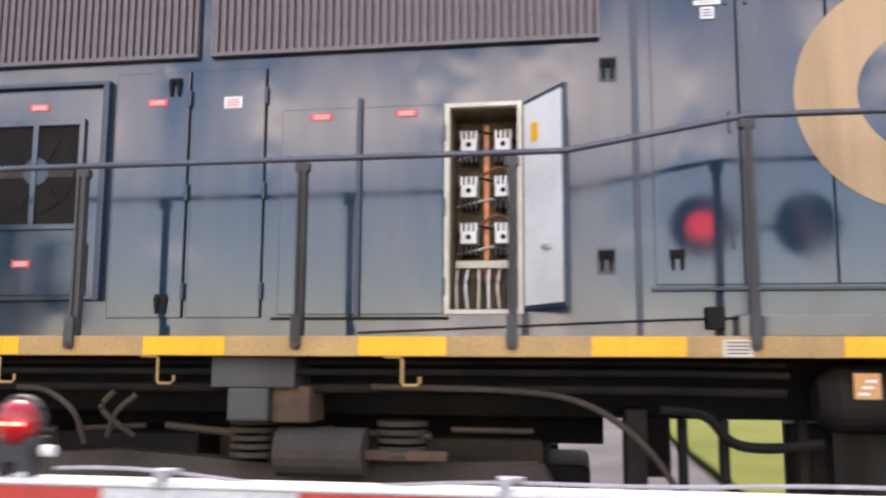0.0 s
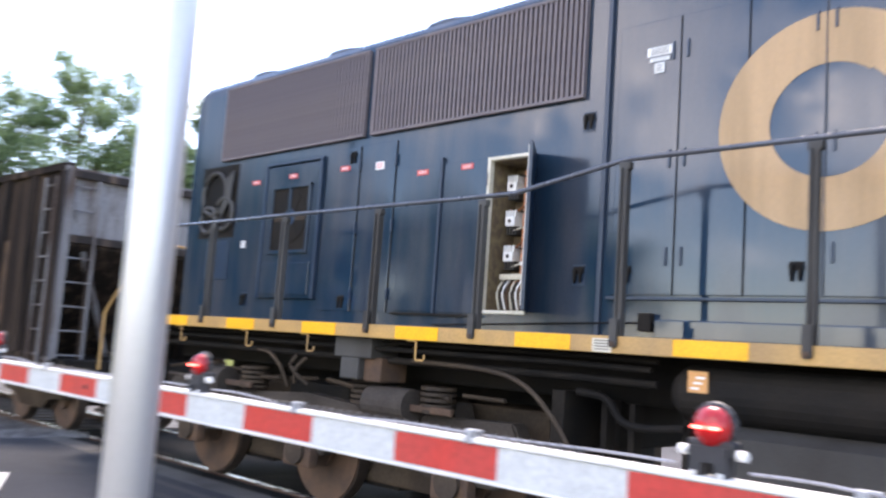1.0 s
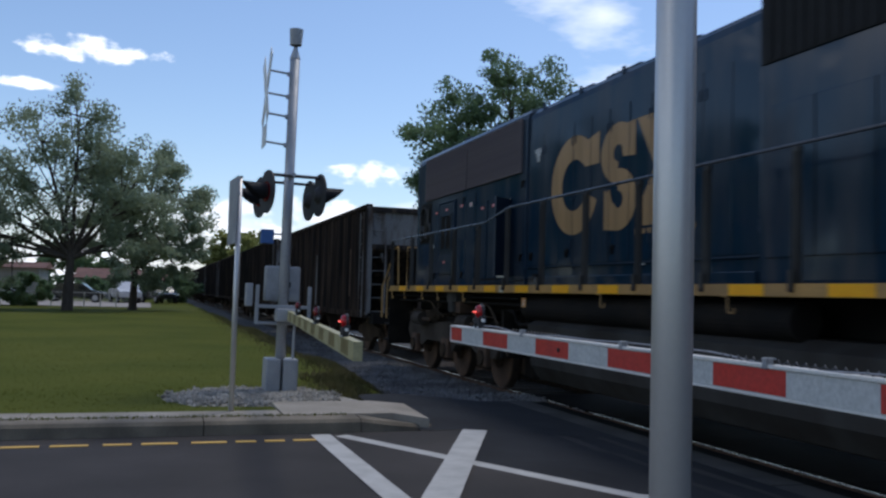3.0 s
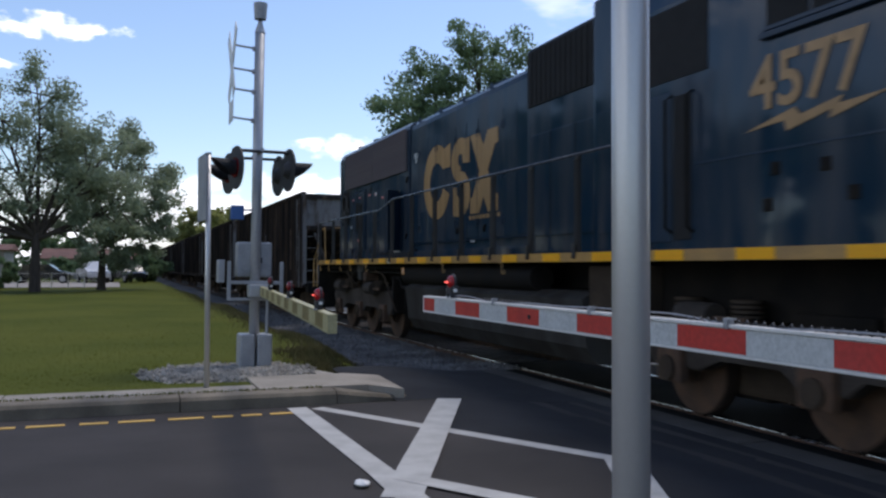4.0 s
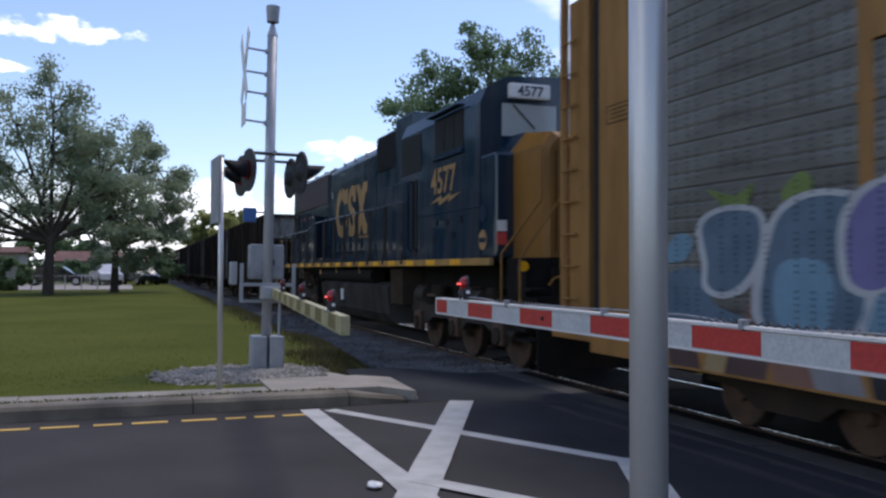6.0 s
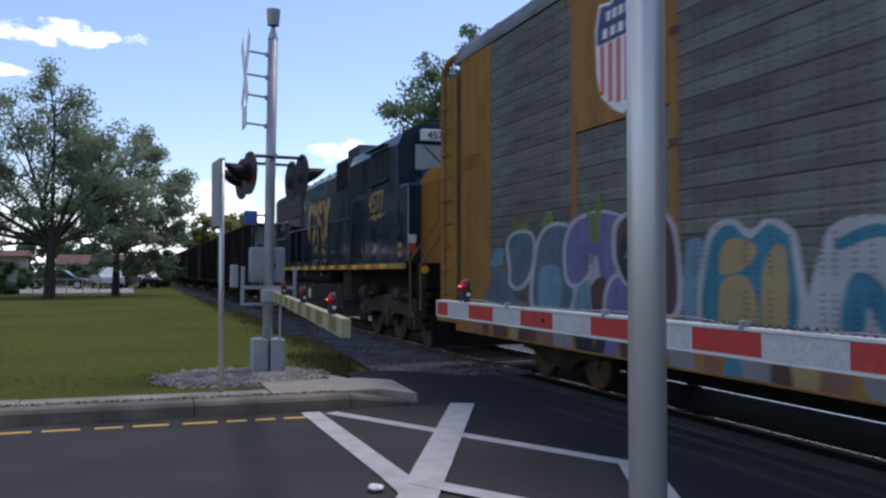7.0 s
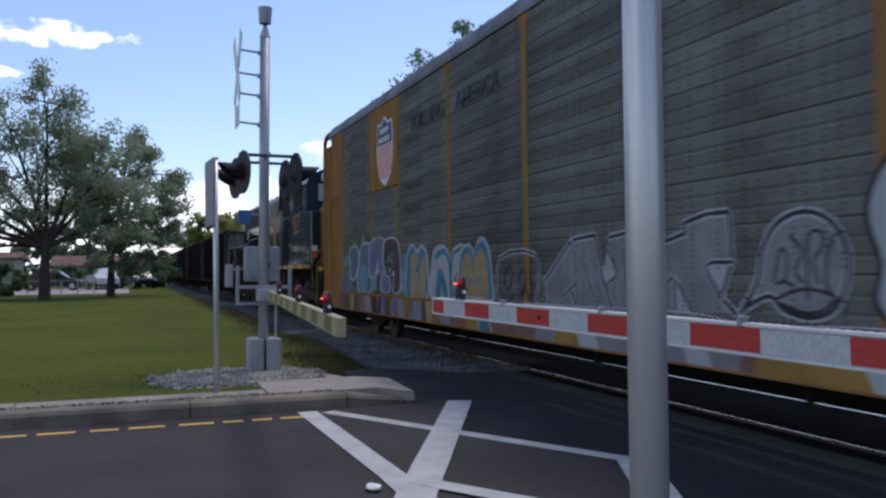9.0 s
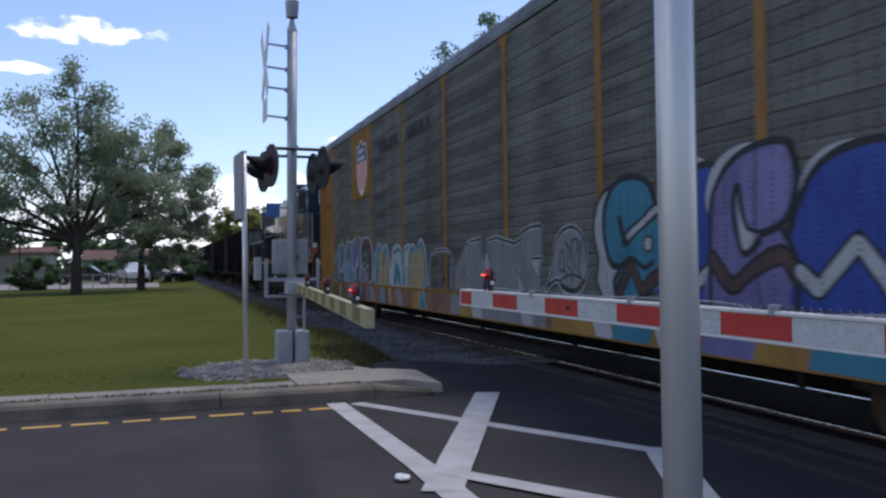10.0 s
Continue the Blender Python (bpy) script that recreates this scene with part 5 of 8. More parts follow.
    put("terminal_rail", boxm(-0.78, -0.36, 6.25, 6.3, 2.20, 2.25, 0.004), CREAM, cab)
    for k in range(12):
        xx = -0.77 + 0.036 * k
        put("cable", tube(smooth_path([(xx, 6.3, 2.2), (xx + 0.012 * math.sin(k * 2.1), 6.22, 2.08), (xx, 6.26, 1.93)], 3), 0.011, 5), (CREAM, TANK, WHITE, RUST)[k % 4], cab)
    # its door, swung wide
    hx, hy_, fx, fy = -0.31, NY - 0.02, -0.035, 5.665
    d = Vector((fx - hx, fy - hy_, 0))
    rot = Matrix.Translation((hx, hy_, 0)) @ Matrix.Rotation(math.atan2(d.y, d.x), 4, 'Z')
    b = boxm(0, d.length, 0.0, 0.03, 1.90, 3.28, 0.006)
    b.transform(rot)
    dr = put("cabinet_door", b, BLUE_DARK, None, "cabinet door standing open, blue outside and cream inside")
    b = boxm(0.025, d.length - 0.02, -0.008, 0.001, 1.93, 3.25, 0.004)
    b.transform(rot)
    put("inner_panel", b, DOORIN, dr, "cream inner face of the door")
    b = boxm(0.12, 0.2, -0.011, -0.007, 2.98, 3.1)
    b.transform(rot)
    put("warning_label", b, PATCH, dr)
    b = boxm(0.26, 0.34, -0.035, -0.008, 2.27, 2.30, 0.004)
    b.transform(rot)
    put("door_handle", b, GALV, dr)

    # small labels, latches and boxes
    def label(x, z, w, h, mt, bars=2, face=NY, ink=WHITE):
        l = put("label", boxm(x - w / 2, x + w / 2, face - 0.019, face - 0.0145, z - h / 2, z + h / 2), mt, None, "small printed label")
        for k in range(bars):
            zz = z + h * (0.5 - (k + 1) / (bars + 1))
            put("print_bar", boxm(x - w * 0.36, x + w * 0.36, face - 0.021, face - 0.0195, zz - h * 0.055, zz + h * 0.055), ink, l)
    for x, z in ((-3.77, 3.37), (-2.88, 3.38), (-1.68, 3.23), (-1.09, 3.235), (-4.55, 3.36)):
        label(x, z, 0.15, 0.05, LABELRED, 2, NY - (0.026 if x == -3.77 else 0))
    label(-3.83, 2.24, 0.14, 0.05, LABELRED, 2, NY - 0.042)
    label(-2.32, 3.36, 0.13, 0.08, WHITE, 3, NY, LABELRED)
    label(0.89, 3.965, 0.22, 0.07, WHITE, 3, NY, LABELTXT)
    label(0.89, 3.90, 0.17, 0.03, WHITE, 1, NY, LABELTXT)
    label(0.89, 3.83, 0.085, 0.08, WHITE, 3, NY, LABELTXT)
    label(-4.72, 2.62, 0.08, 0.08, WHITE, 2, NY, LABELTXT)
    label(4.15, 2.02, 0.2, 0.05, WHITE, 2, NY, LABELTXT)
    for x, z in ((-2.79, 1.97), (-2.75, 3.5), (0.25, 3.5), (0.22, 2.23), (0.66, 2.23), (2.0, 2.24), (3.4, 2.24), (4.7, 2.24), (-4.62, 1.97)):
        latch(x, z)
    put("drain_box", boxm(0.82, 0.93, NY - 0.06, NY, 1.78, 1.92, 0.008), BLACK)

    # engine-room doors
    x = 0.52
    k = 0
    while x < 6.3:
        w = 0.545
        dd = put("hood_door", boxm(x + 0.004, x + w - 0.004, NY - 0.006, NY + 0.016, 2.06, 4.22, 0.005), BLUE)
        put("door_gap", boxm(x + w - 0.006, x + w + 0.006, NY + 0.003, NY + 0.014, 2.06, 4.22), BLACK, dd)
        for zz in (2.35, 3.95, 3.1):
            put("hinge", boxm(x + (0.05 if k % 2 else w - 0.07), x + (0.07 if k % 2 else w - 0.05), NY - 0.02, NY - 0.004, zz - 0.07, zz + 0.07, 0.003), BLUE_DARK, dd)
        x += w + 0.006
        k += 1
    put("door_sill", boxm(0.5, 6.58, NY - 0.03, NY, 2.02, 2.045, 0.004), BLUE_DARK, eng)
    put("lower_step", boxm(1.0, 6.58, NY - 0.12, NY, 1.73, 1.87, 0.01), BLUE, eng)
    for xx in (-5.2, -3.6, -1.9):
        put("roof_fan", rod((xx, TRACK_Y, 4.84), (xx, TRACK_Y, 4.93), 0.62, 24), BLUE_DARK, hood)
    for xx in (1.6, 3.0, 4.4):
        put("roof_hatch", boxm(xx - 0.5, xx + 0.5, TRACK_Y - 0.6, TRACK_Y + 0.6, 4.80, 4.88, 0.02), BLUE_DARK, eng)
    for xx in (0.9, 2.2, 3.5, 4.8):
        put("lifting_eye", boxm(xx - 0.03, xx + 0.03, NY + 0.05, NY + 0.09, 4.66, 4.78, 0.01), BLUE_DARK, eng)

    # big gold device in three plain shapes
    yd = NY - 0.0105
    mark = put("gold_device", flat_ring(2.19, 3.25, 0.757, 0.392, 50, 338, yd, sx=1.04), GOLD, None, "large faded gold painted shapes on the hood")
    put("gold_shape", polygon_xz([(2.40, 3.62), (2.62, 3.88), (2.98, 3.955), (2.98, 3.49), (2.55, 3.49)], yd - 0.0008), GOLD, mark)
    put("gold_shape", flat_ring(3.52, 3.56, 0.42, 0.115, 30, 270, sx=1.15, y=yd - 0.0016), GOLD, mark)
    put("gold_shape", flat_ring(3.52, 2.91, 0.43, 0.125, -90, 90, sx=1.15, y=yd - 0.0024), GOLD, mark)
    put("gold_shape", polygon_xz([(3.14, 2.51), (3.53, 2.48), (3.53, 2.785), (3.36, 2.90), (3.30, 3.06), (3.14, 3.07)], yd - 0.0032), GOLD, mark)
    put("gold_shape", polygon_xz([(3.62, 3.64), (3.66, 3.49), (3.98, 3.465), (3.98, 3.945), (3.72, 3.93)], yd - 0.0040), GOLD, mark)
    put("gold_shape", polygon_xz([(4.02, 3.945), (4.46, 3.945), (4.65, 3.70), (4.84, 3.945), (5.29, 3.945), (5.29, 3.67), (5.16, 3.665), (4.84, 3.24), (5.17, 2.81), (5.28, 2.79), (5.28, 2.505), (4.86, 2.505), (4.65, 2.79), (4.44, 2.505), (4.03, 2.505), (4.03, 2.79), (4.13, 2.81), (4.47, 3.25)], yd - 0.0048), GOLD, mark)
    for k in range(9):
        put("small_print", boxm(3.98 + 0.16 * k, 4.08 + 0.16 * k, yd - 0.004, yd - 0.001, 2.40, 2.47), GOLD, mark)
    # door seams through the device
    for k in range(5):
        xx = 0.52 + 0.551 * (k + 3)
        put("paint_seam", boxm(xx - 0.006, xx + 0.002, yd - 0.010, yd - 0.007, 2.06, 4.2), BLUE_DARK, mark)

    # central air intake, blower room and cab
    putf("air_intake", boxm(6.2, 8.65, 5.98, 2 * TRACK_Y - 5.98, 1.72, 4.92, 0.05), BLUE)
    # screen and slats coloured near-black for the shade in the intake
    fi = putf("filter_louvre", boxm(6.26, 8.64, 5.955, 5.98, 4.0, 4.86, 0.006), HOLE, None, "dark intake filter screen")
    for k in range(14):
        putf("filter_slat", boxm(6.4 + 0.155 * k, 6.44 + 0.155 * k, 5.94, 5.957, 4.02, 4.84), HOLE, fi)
    putf("access_panel", boxm(6.35, 8.55, 5.955, 5.975, 2.0, 3.55, 0.01), BLUE, None, "dark blue dusty access panel")
    for xx in (7.05, 7.8):
        putf("panel_seam", boxm(xx - 0.006, xx + 0.006, 5.95, 5.956, 2.0, 3.55), BLACK)
    putf("blower_room", boxm(8.65, 9.95, 5.75, 2 * TRACK_Y - 5.75, 1.72, 4.98, 0.04), BLUE)
    putf("blower_door", boxm(8.8, 9.5, 5.73, 5.752, 1.95, 3.5, 0.01), BLUE)
    c0, c1 = SY + 0.06, 2 * TRACK_Y - SY - 0.06
    cabp = [(c0, 1.72), (c0, 4.35), (c0 + 0.12, 4.62), (c0 + 0.5, 4.82), (TRACK_Y, 4.88), (c1 - 0.5, 4.82), (c1 - 0.12, 4.62), (c1, 4.35), (c1, 1.72)]
    cab2 = putf("cab", extrude_yz(cabp, 9.93, 14.5), BLUE)
    # black sheets on the cab face paint the shade of recess, doorway and windows
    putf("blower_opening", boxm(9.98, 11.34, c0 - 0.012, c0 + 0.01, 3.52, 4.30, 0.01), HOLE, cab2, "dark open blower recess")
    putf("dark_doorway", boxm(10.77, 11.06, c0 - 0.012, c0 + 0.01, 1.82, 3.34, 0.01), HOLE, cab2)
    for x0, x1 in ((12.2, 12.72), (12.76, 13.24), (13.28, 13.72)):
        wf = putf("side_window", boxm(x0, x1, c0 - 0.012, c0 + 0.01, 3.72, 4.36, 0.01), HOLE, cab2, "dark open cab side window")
        for z0, z1 in ((3.68, 3.72), (4.36, 4.40)):
            putf("window_frame", boxm(x0 - 0.03, x1 + 0.03, c0 - 0.025, c0, z0, z1, 0.004), BLUE_DARK, wf)
    putf("sun_visor", boxm(12.1, 13.8, c0 - 0.16, c0, 4.42, 4.45, 0.006), BLUE_DARK, cab2)
    putf("arm_rest", boxm(12.15, 13.75, c0 - 0.06, c0, 3.60, 3.66, 0.01), BLUE_DARK, cab2)
    putf("cab_door", boxm(10.05, 10.70, c0 - 0.015, c0 + 0.01, 1.8, 3.4, 0.012), BLUE_DARK, cab2)
    for xx in (10.73, 11.10):
        putf("grab_iron", tube([(xx, c0 - 0.01, 1.9), (xx, c0 - 0.09, 1.95), (xx, c0 - 0.09, 3.3), (xx, c0 - 0.01, 3.35)], 0.018, 8), BLACK, cab2)
    for xx, zz in ((12.3, 2.42), (12.9, 2.4), (13.6, 2.42), (12.2, 2.1), (13.2, 2.14)):
        putf("cab_vent", boxm(xx - 0.06, xx + 0.06, c0 - 0.01, c0 + 0.01, zz - 0.06, zz + 0.06, 0.006), BLACK, cab2)
    putf("cab_seam", boxm(11.15, 14.45, c0 - 0.008, c0 + 0.01, 2.58, 2.60), BLUE_DARK, cab2)
    writing("fleet_number", "4577", 0.68, Matrix.Identity(4), GOLD, e).matrix_local = front @ Matrix.Translation((11.98, c0 - 0.012, 2.98)) @ Matrix.Rotation(radians(90), 4, 'X')
    putf("gold_bolt", polygon_xz([(11.9, 2.79), (12.55, 2.933), (12.62, 2.856), (13.1, 2.944), (13.06, 2.878), (13.6, 2.911), (12.95, 2.768), (12.98, 2.845), (12.45, 2.736), (12.42, 2.834)], c0 - 0.012), GOLD, cab2)
    putf("cab_front", boxm(14.5, 15.14, c0 + 0.002, c1 - 0.002, 1.72, 3.44, 0.05), BLUE, cab2)
    putf("round_emblem", rod((14.64, c0 - 0.012, 2.02), (14.64, c0 + 0.004, 2.02), 0.17, 24), GOLD, cab2, "round gold emblem")
    putf("emblem_band", boxm(14.5, 14.78, c0 - 0.015, c0 - 0.011, 1.98, 2.06), BLUE_DARK, cab2)
    putf("round_emblem", rod((14.64, c0 - 0.012, 2.46), (14.64, c0 + 0.004, 2.46), 0.15, 24), BLUE_DARK, cab2, "round faded dark emblem")
    # windshield, number boards and nose
    # panes coloured pale in place of a sky reflection
    putf("windshield", boxm(14.49, 14.515, TRACK_Y - 1.1, TRACK_Y - 0.08, 3.80, 4.36, 0.01), SKY_SHEEN, cab2, "reflecting windshield pane")
    putf("windshield", boxm(14.49, 14.515, TRACK_Y + 0.08, TRACK_Y + 1.1, 3.80, 4.36, 0.01), SKY_SHEEN, cab2, "reflecting windshield pane")
    for s in (-1, 1):
        putf("wiper", rod((14.53, TRACK_Y + s * 0.9, 4.34), (14.53, TRACK_Y + s * 0.5, 3.95), 0.012, 6), BLACK, cab2)
        nb = putf("number_board", boxm(14.5, 14.62, TRACK_Y + s * 0.62 - 0.38, TRACK_Y + s * 0.62 + 0.38, 4.44, 4.70, 0.03), WHITE, cab2, "white number board")
        writing("board_number", "4577", 0.24, front @ Matrix.Translation((14.625, TRACK_Y + s * 0.62, 4.485)) @ Matrix.Rotation(radians(90), 4, 'Z') @ Matrix.Rotation(radians(90), 4, 'X'), LABELTXT, nb, 'CENTER')
        putf("roof_rail", tube([(14.3, TRACK_Y + s * 0.62 - 0.25, 4.8), (14.3, TRACK_Y + s * 0.62 - 0.25, 4.95), (14.3, TRACK_Y + s * 0.62 + 0.25, 4.95), (14.3, TRACK_Y + s * 0.62 + 0.25, 4.8)], 0.015, 6), BLACK, cab2)
    def loft(stations):
        """A body through cross-sections: x, half width, half width at the top, side height, top height."""
        bm = bmesh.new()
        rings = []
        for xx, w, wt, zs, zt in stations:
            a, b = TRACK_Y - w, TRACK_Y + w
            ring = [(a, 1.72), (a, zs - 0.06), (a + 0.04, zs), (TRACK_Y - wt, zt), (TRACK_Y + wt, zt), (b - 0.04, zs), (b, zs - 0.06), (b, 1.72)]
            rings.append([bm.verts.new((xx, yy, zz)) for yy, zz in ring])
        for A, B in zip(rings, rings[1:]):
            for i in range(len(A)):
                j = (i + 1) % len(A)
                bm.faces.new((A[i], A[j], B[j], B[i]))
        bm.faces.new(rings[0])
        bm.faces.new(rings[-1])
        return bm
    putf("cab_shoulder", loft(((14.5, 1.21, 0.95, 3.52, 3.80), (15.09, 1.20, 0.94, 3.50, 3.78))), BLUE, cab2)
    nose = putf("nose", loft(((15.095, 1.205, 0.94, 3.50, 3.785), (15.13, 1.17, 0.92, 3.48, 3.77), (15.82, 0.97, 0.82, 3.55, 3.70), (15.93, 0.90, 0.76, 3.48, 3.60))), NOSE, None, "dusty yellow locomotive nose")
    putf("nose_base", boxm(15.16, 15.9, TRACK_Y - 1.3, TRACK_Y + 1.3, 0.55, 1.715, 0.03), BLACK, nose)
    putf("headlight_panel", boxm(15.92, 15.95, 6.38, 6.68, 3.18, 3.46, 0.06), BLACK, nose, "dark rounded headlight panel")
    putf("nose_plate", boxm(15.93, 15.945, 6.76, 6.86, 3.24, 3.34, 0.004), CREAM, nose)
    putf("nose_door_seam", boxm(15.928, 15.936, 6.20, 6.212, 1.8, 3.4), BLACK, nose)
    putf("dark_device", tube([(15.935, 6.66 + 0.2 * math.cos(a), 2.86 + 0.2 * math.sin(a)) for a in [radians(40 + 11 * k) for k in range(26)]], 0.06, 6), BLUE_DARK, nose, "dark blue painted shape")
    putf("dark_device", tube(smooth_path([(15.935, 7.18, 3.02), (15.935, 7.0, 3.06), (15.935, 6.95, 2.92), (15.935, 7.14, 2.82), (15.935, 7.1, 2.66), (15.935, 6.9, 2.66)], 4), 0.06, 6), BLUE_DARK, nose, "dark blue painted shape")
    putf("nose_rail", tube(smooth_path([(15.9, 5.98, 3.40), (15.92, 5.96, 3.0), (15.92, 5.95, 2.62), (15.88, 5.9, 2.52), (15.5, 5.54, 1.86), (15.44, 5.5, 1.72), (15.44, 5.5, 1.3), (15.44, 5.5, 0.75)], 5), 0.022, 8), NOSE, nose)
    putf("nose_rail", tube(smooth_path([(16.14, 7.0, 2.90), (16.14, 6.5, 2.90), (16.14, 6.36, 2.84), (16.14, 5.6, 1.84), (16.14, 5.5, 1.62), (16.14, 5.5, 1.3), (16.14, 5.5, 0.75)], 5), 0.022, 8), NOSE, nose)
    putf("rail_stay", rod((16.14, 6.6, 2.9), (16.14, 6.6, 1.75), 0.02, 8), NOSE, nose)
    putf("platform", boxm(15.9, 16.5, 5.6, 2 * TRACK_Y - 5.6, 1.0, 1.12, 0.02), BLACK, nose)
    putf("lift_lever", tube(smooth_path([(16.5, 5.8, 1.3), (16.5, 5.95, 1.42), (16.5, 6.4, 1.44), (16.5, 6.6, 1.25)], 5), 0.018, 7), NOSE, nose)
    putf("front_plate", boxm(16.38, 16.44, 5.9, 2 * TRACK_Y - 5.9, 0.5, 1.55, 0.02), BLACK, nose)
    putf("ditch_light", rod((15.9, 5.66, 1.58), (15.94, 5.66, 1.58), 0.08, 18), PATCH, nose)
    for s in range(3):
        putf("step", boxm(15.95, 16.5, 5.5, 5.8, 0.45 + 0.38 * s, 0.49 + 0.38 * s, 0.006), BLACK, nose)
    putf("plow", extrude_yz([(5.6, 0.05), (8.4, 0.05), (8.4, 0.7), (5.6, 0.7)], 16.5, 16.56), BLACK, nose)
    putf("marker_plate", boxm(15.135, 15.152, SY + 0.10, SY + 0.27, 2.15, 2.33, 0.004), WHITE, nose)
    putf("marker_plate", boxm(15.135, 15.152, SY + 0.10, SY + 0.27, 1.93, 2.13, 0.004), LABELRED, nose)

    # sill with reflective patches
    sill = put("side_sill", boxm(-6.25, 15.45, SY, SY + 0.08, 1.60, 1.72, 0.006), SILL, None, "dusty gold side sill")
    put("side_sill", boxm(-6.25, 15.3, 2 * TRACK_Y - SY - 0.08, 2 * TRACK_Y - SY, 1.60, 1.72, 0.006), SILL)
    put("walkway", boxm(-6.25, 15.3, SY + 0.08, 2 * TRACK_Y - SY - 0.08, 1.66, 1.715), BLUE_DARK)
    for k in range(15):
        x0 = -5.28 + 1.347 * k
        put("reflective_patch", boxm(x0, x0 + 0.52, SY - 0.004, SY, 1.606, 1.716), PATCH, sill, "bright yellow reflective patch")
    lab = put("notice_plate", boxm(0.82, 0.98, SY - 0.005, SY, 1.605, 1.70), CREAM, sill)
    for k in range(4):
        put("print_bar", boxm(0.84, 0.96, SY - 0.007, SY - 0.005, 1.62 + 0.02 * k, 1.628 + 0.02 * k), LABELTXT, lab)
    # handrail and posts
    hr = put("handrail", tube([(-6.15, 5.5, 2.79), (-3.0, 5.5, 2.80), (-0.05, 5.5, 2.805), (0.0, 5.5, 2.81), (0.98, 5.5, 2.975), (1.05, 5.5, 2.98), (5.0, 5.5, 2.98), (10.6, 5.5, 2.98)], 0.019, 10), RAILING, None, "blue-grey tubular handrail", True)
    for k, xx in enumerate((-6.12, -4.45, -3.07, -1.62, -0.34, 1.0, 2.34, 3.70, 5.05, 6.40, 7.75, 9.1, 10.6)):
        zt = 2.79 if xx < 0.5 else 2.97
        p = put("handrail_post", add_box(boxm(xx - 0.006, xx + 0.028, 5.47, 5.53, 1.66, zt - 0.02, 0.006), xx - 0.022, xx - 0.006, 5.452, 5.50, 1.66, zt - 0.06, 0.004), TANK, None, "grey handrail post bolted to the sill")
        put("post_foot", extrude_xz([(xx - 0.03, 1.84), (xx - 0.03, 1.655), (xx - 0.015, 1.64), (xx + 0.015, 1.64), (xx + 0.03, 1.655), (xx + 0.03, 1.84)], SY - 0.03, SY - 0.005), TANK, p)
        put("bolt", rod((xx, SY - 0.045, 1.665), (xx, SY - 0.03, 1.665), 0.018, 8), RUST, p)
        put("post_cap", boxm(xx - 0.045, xx + 0.045, 5.47, 5.53, zt - 0.07, zt - 0.012, 0.012), TANK, p)
    for xs in (-5.95, -4.9, -3.55, -2.50, -0.99, 4.2, 6.8):
        put("cable_hook", tube([(xs - 0.1, SY + 0.01, 1.598), (xs, SY + 0.01, 1.597), (xs + 0.01, SY + 0.01, 1.585), (xs + 0.01, SY + 0.01, 1.45), (xs + 0.02, SY + 0.01, 1.435), (xs + 0.1, SY + 0.01, 1.435), (xs + 0.115, SY + 0.01, 1.45), (xs + 0.115, SY + 0.01, 1.485)], 0.009, 6), SILL, None, "bent gold cable hook under the sill")
    # end steps with gold rails
    st = put("rear_steps", boxm(-7.1, -6.3, 5.55, 6.0, 0.40, 0.44, 0.008), BLACK, None, "black end steps with gold handrails")
    for zz in (0.78, 1.14):
        put("step", boxm(-7.05, -6.3, 5.58, 6.0, zz, zz + 0.04, 0.008), BLACK, st)
    put("step_side", boxm(-6.32, -6.27, 5.5, 6.1, 0.35, 1.66), BLACK, st)
    put("step_rail", tube(smooth_path([(-5.98, 5.62, 1.75), (-5.98, 5.6, 2.5), (-6.0, 5.6, 2.62), (-6.1, 5.6, 2.64), (-6.35, 5.55, 2.55), (-6.45, 5.55, 2.3), (-6.95, 5.5, 1.75), (-7.0, 5.5, 1.6), (-7.0, 5.5, 0.95)], 5), 0.02, 8), SILL, st)
    put("step_rail", tube(smooth_path([(-6.28, 5.55, 1.74), (-6.3, 5.55, 1.95), (-6.36, 5.55, 2.0), (-6.5, 5.52, 1.9), (-6.55, 5.5, 1.7), (-6.55, 5.5, 0.95)], 5), 0.018, 8), SILL, st)
    put("end_platform", boxm(-7.05, -6.25, 6.0, 2 * TRACK_Y - 6.0, 1.45, 1.70, 0.02), BLACK, st)
    put("end_rail", tube([(-6.95, 6.1, 1.7), (-6.95, 6.1, 2.7), (-6.95, 7.9, 2.7), (-6.95, 7.9, 1.7)], 0.02, 8), SILL, st)
    put("coupler", boxm(-7.9, -7.0, TRACK_Y - 0.14, TRACK_Y + 0.14, 0.62, 0.9, 0.03), BLACK)
    putf("coupler", boxm(16.5, 17.3, TRACK_Y - 0.14, TRACK_Y + 0.14, 0.62, 0.9, 0.03), BLACK)

    # underframe
    put("underframe", boxm(-6.2, 15.3, TRACK_Y - 0.75, TRACK_Y + 0.75, 1.22, 1.66, 0.02), BLACK)
    for yy, zz, r in ((5.62, 1.50, 0.022), (5.72, 1.40, 0.03), (5.70, 1.56, 0.018)):
        put("pipe", tube([(-6.1, yy, zz), (0.5, yy, zz + 0.01), (1.2, yy, zz)], r, 8), BLACK)
    put("frame_skirt", boxm(-6.0, 0.3, 8.2, 8.26, 1.14, 1.66), BLACK)
    put("sand_box", boxm(-2.19, -1.66, 5.56, 5.9, 1.41, 1.598, 0.01), TANK, None, "grey sand box under the sill")
    put("valve_box", boxm(-2.08, -1.82, 5.55, 5.85, 1.21, 1.41, 0.02), TANK)
    put("valve_box", boxm(-1.82, -1.58, 5.62, 5.95, 1.20, 1.42, 0.02), RUST)
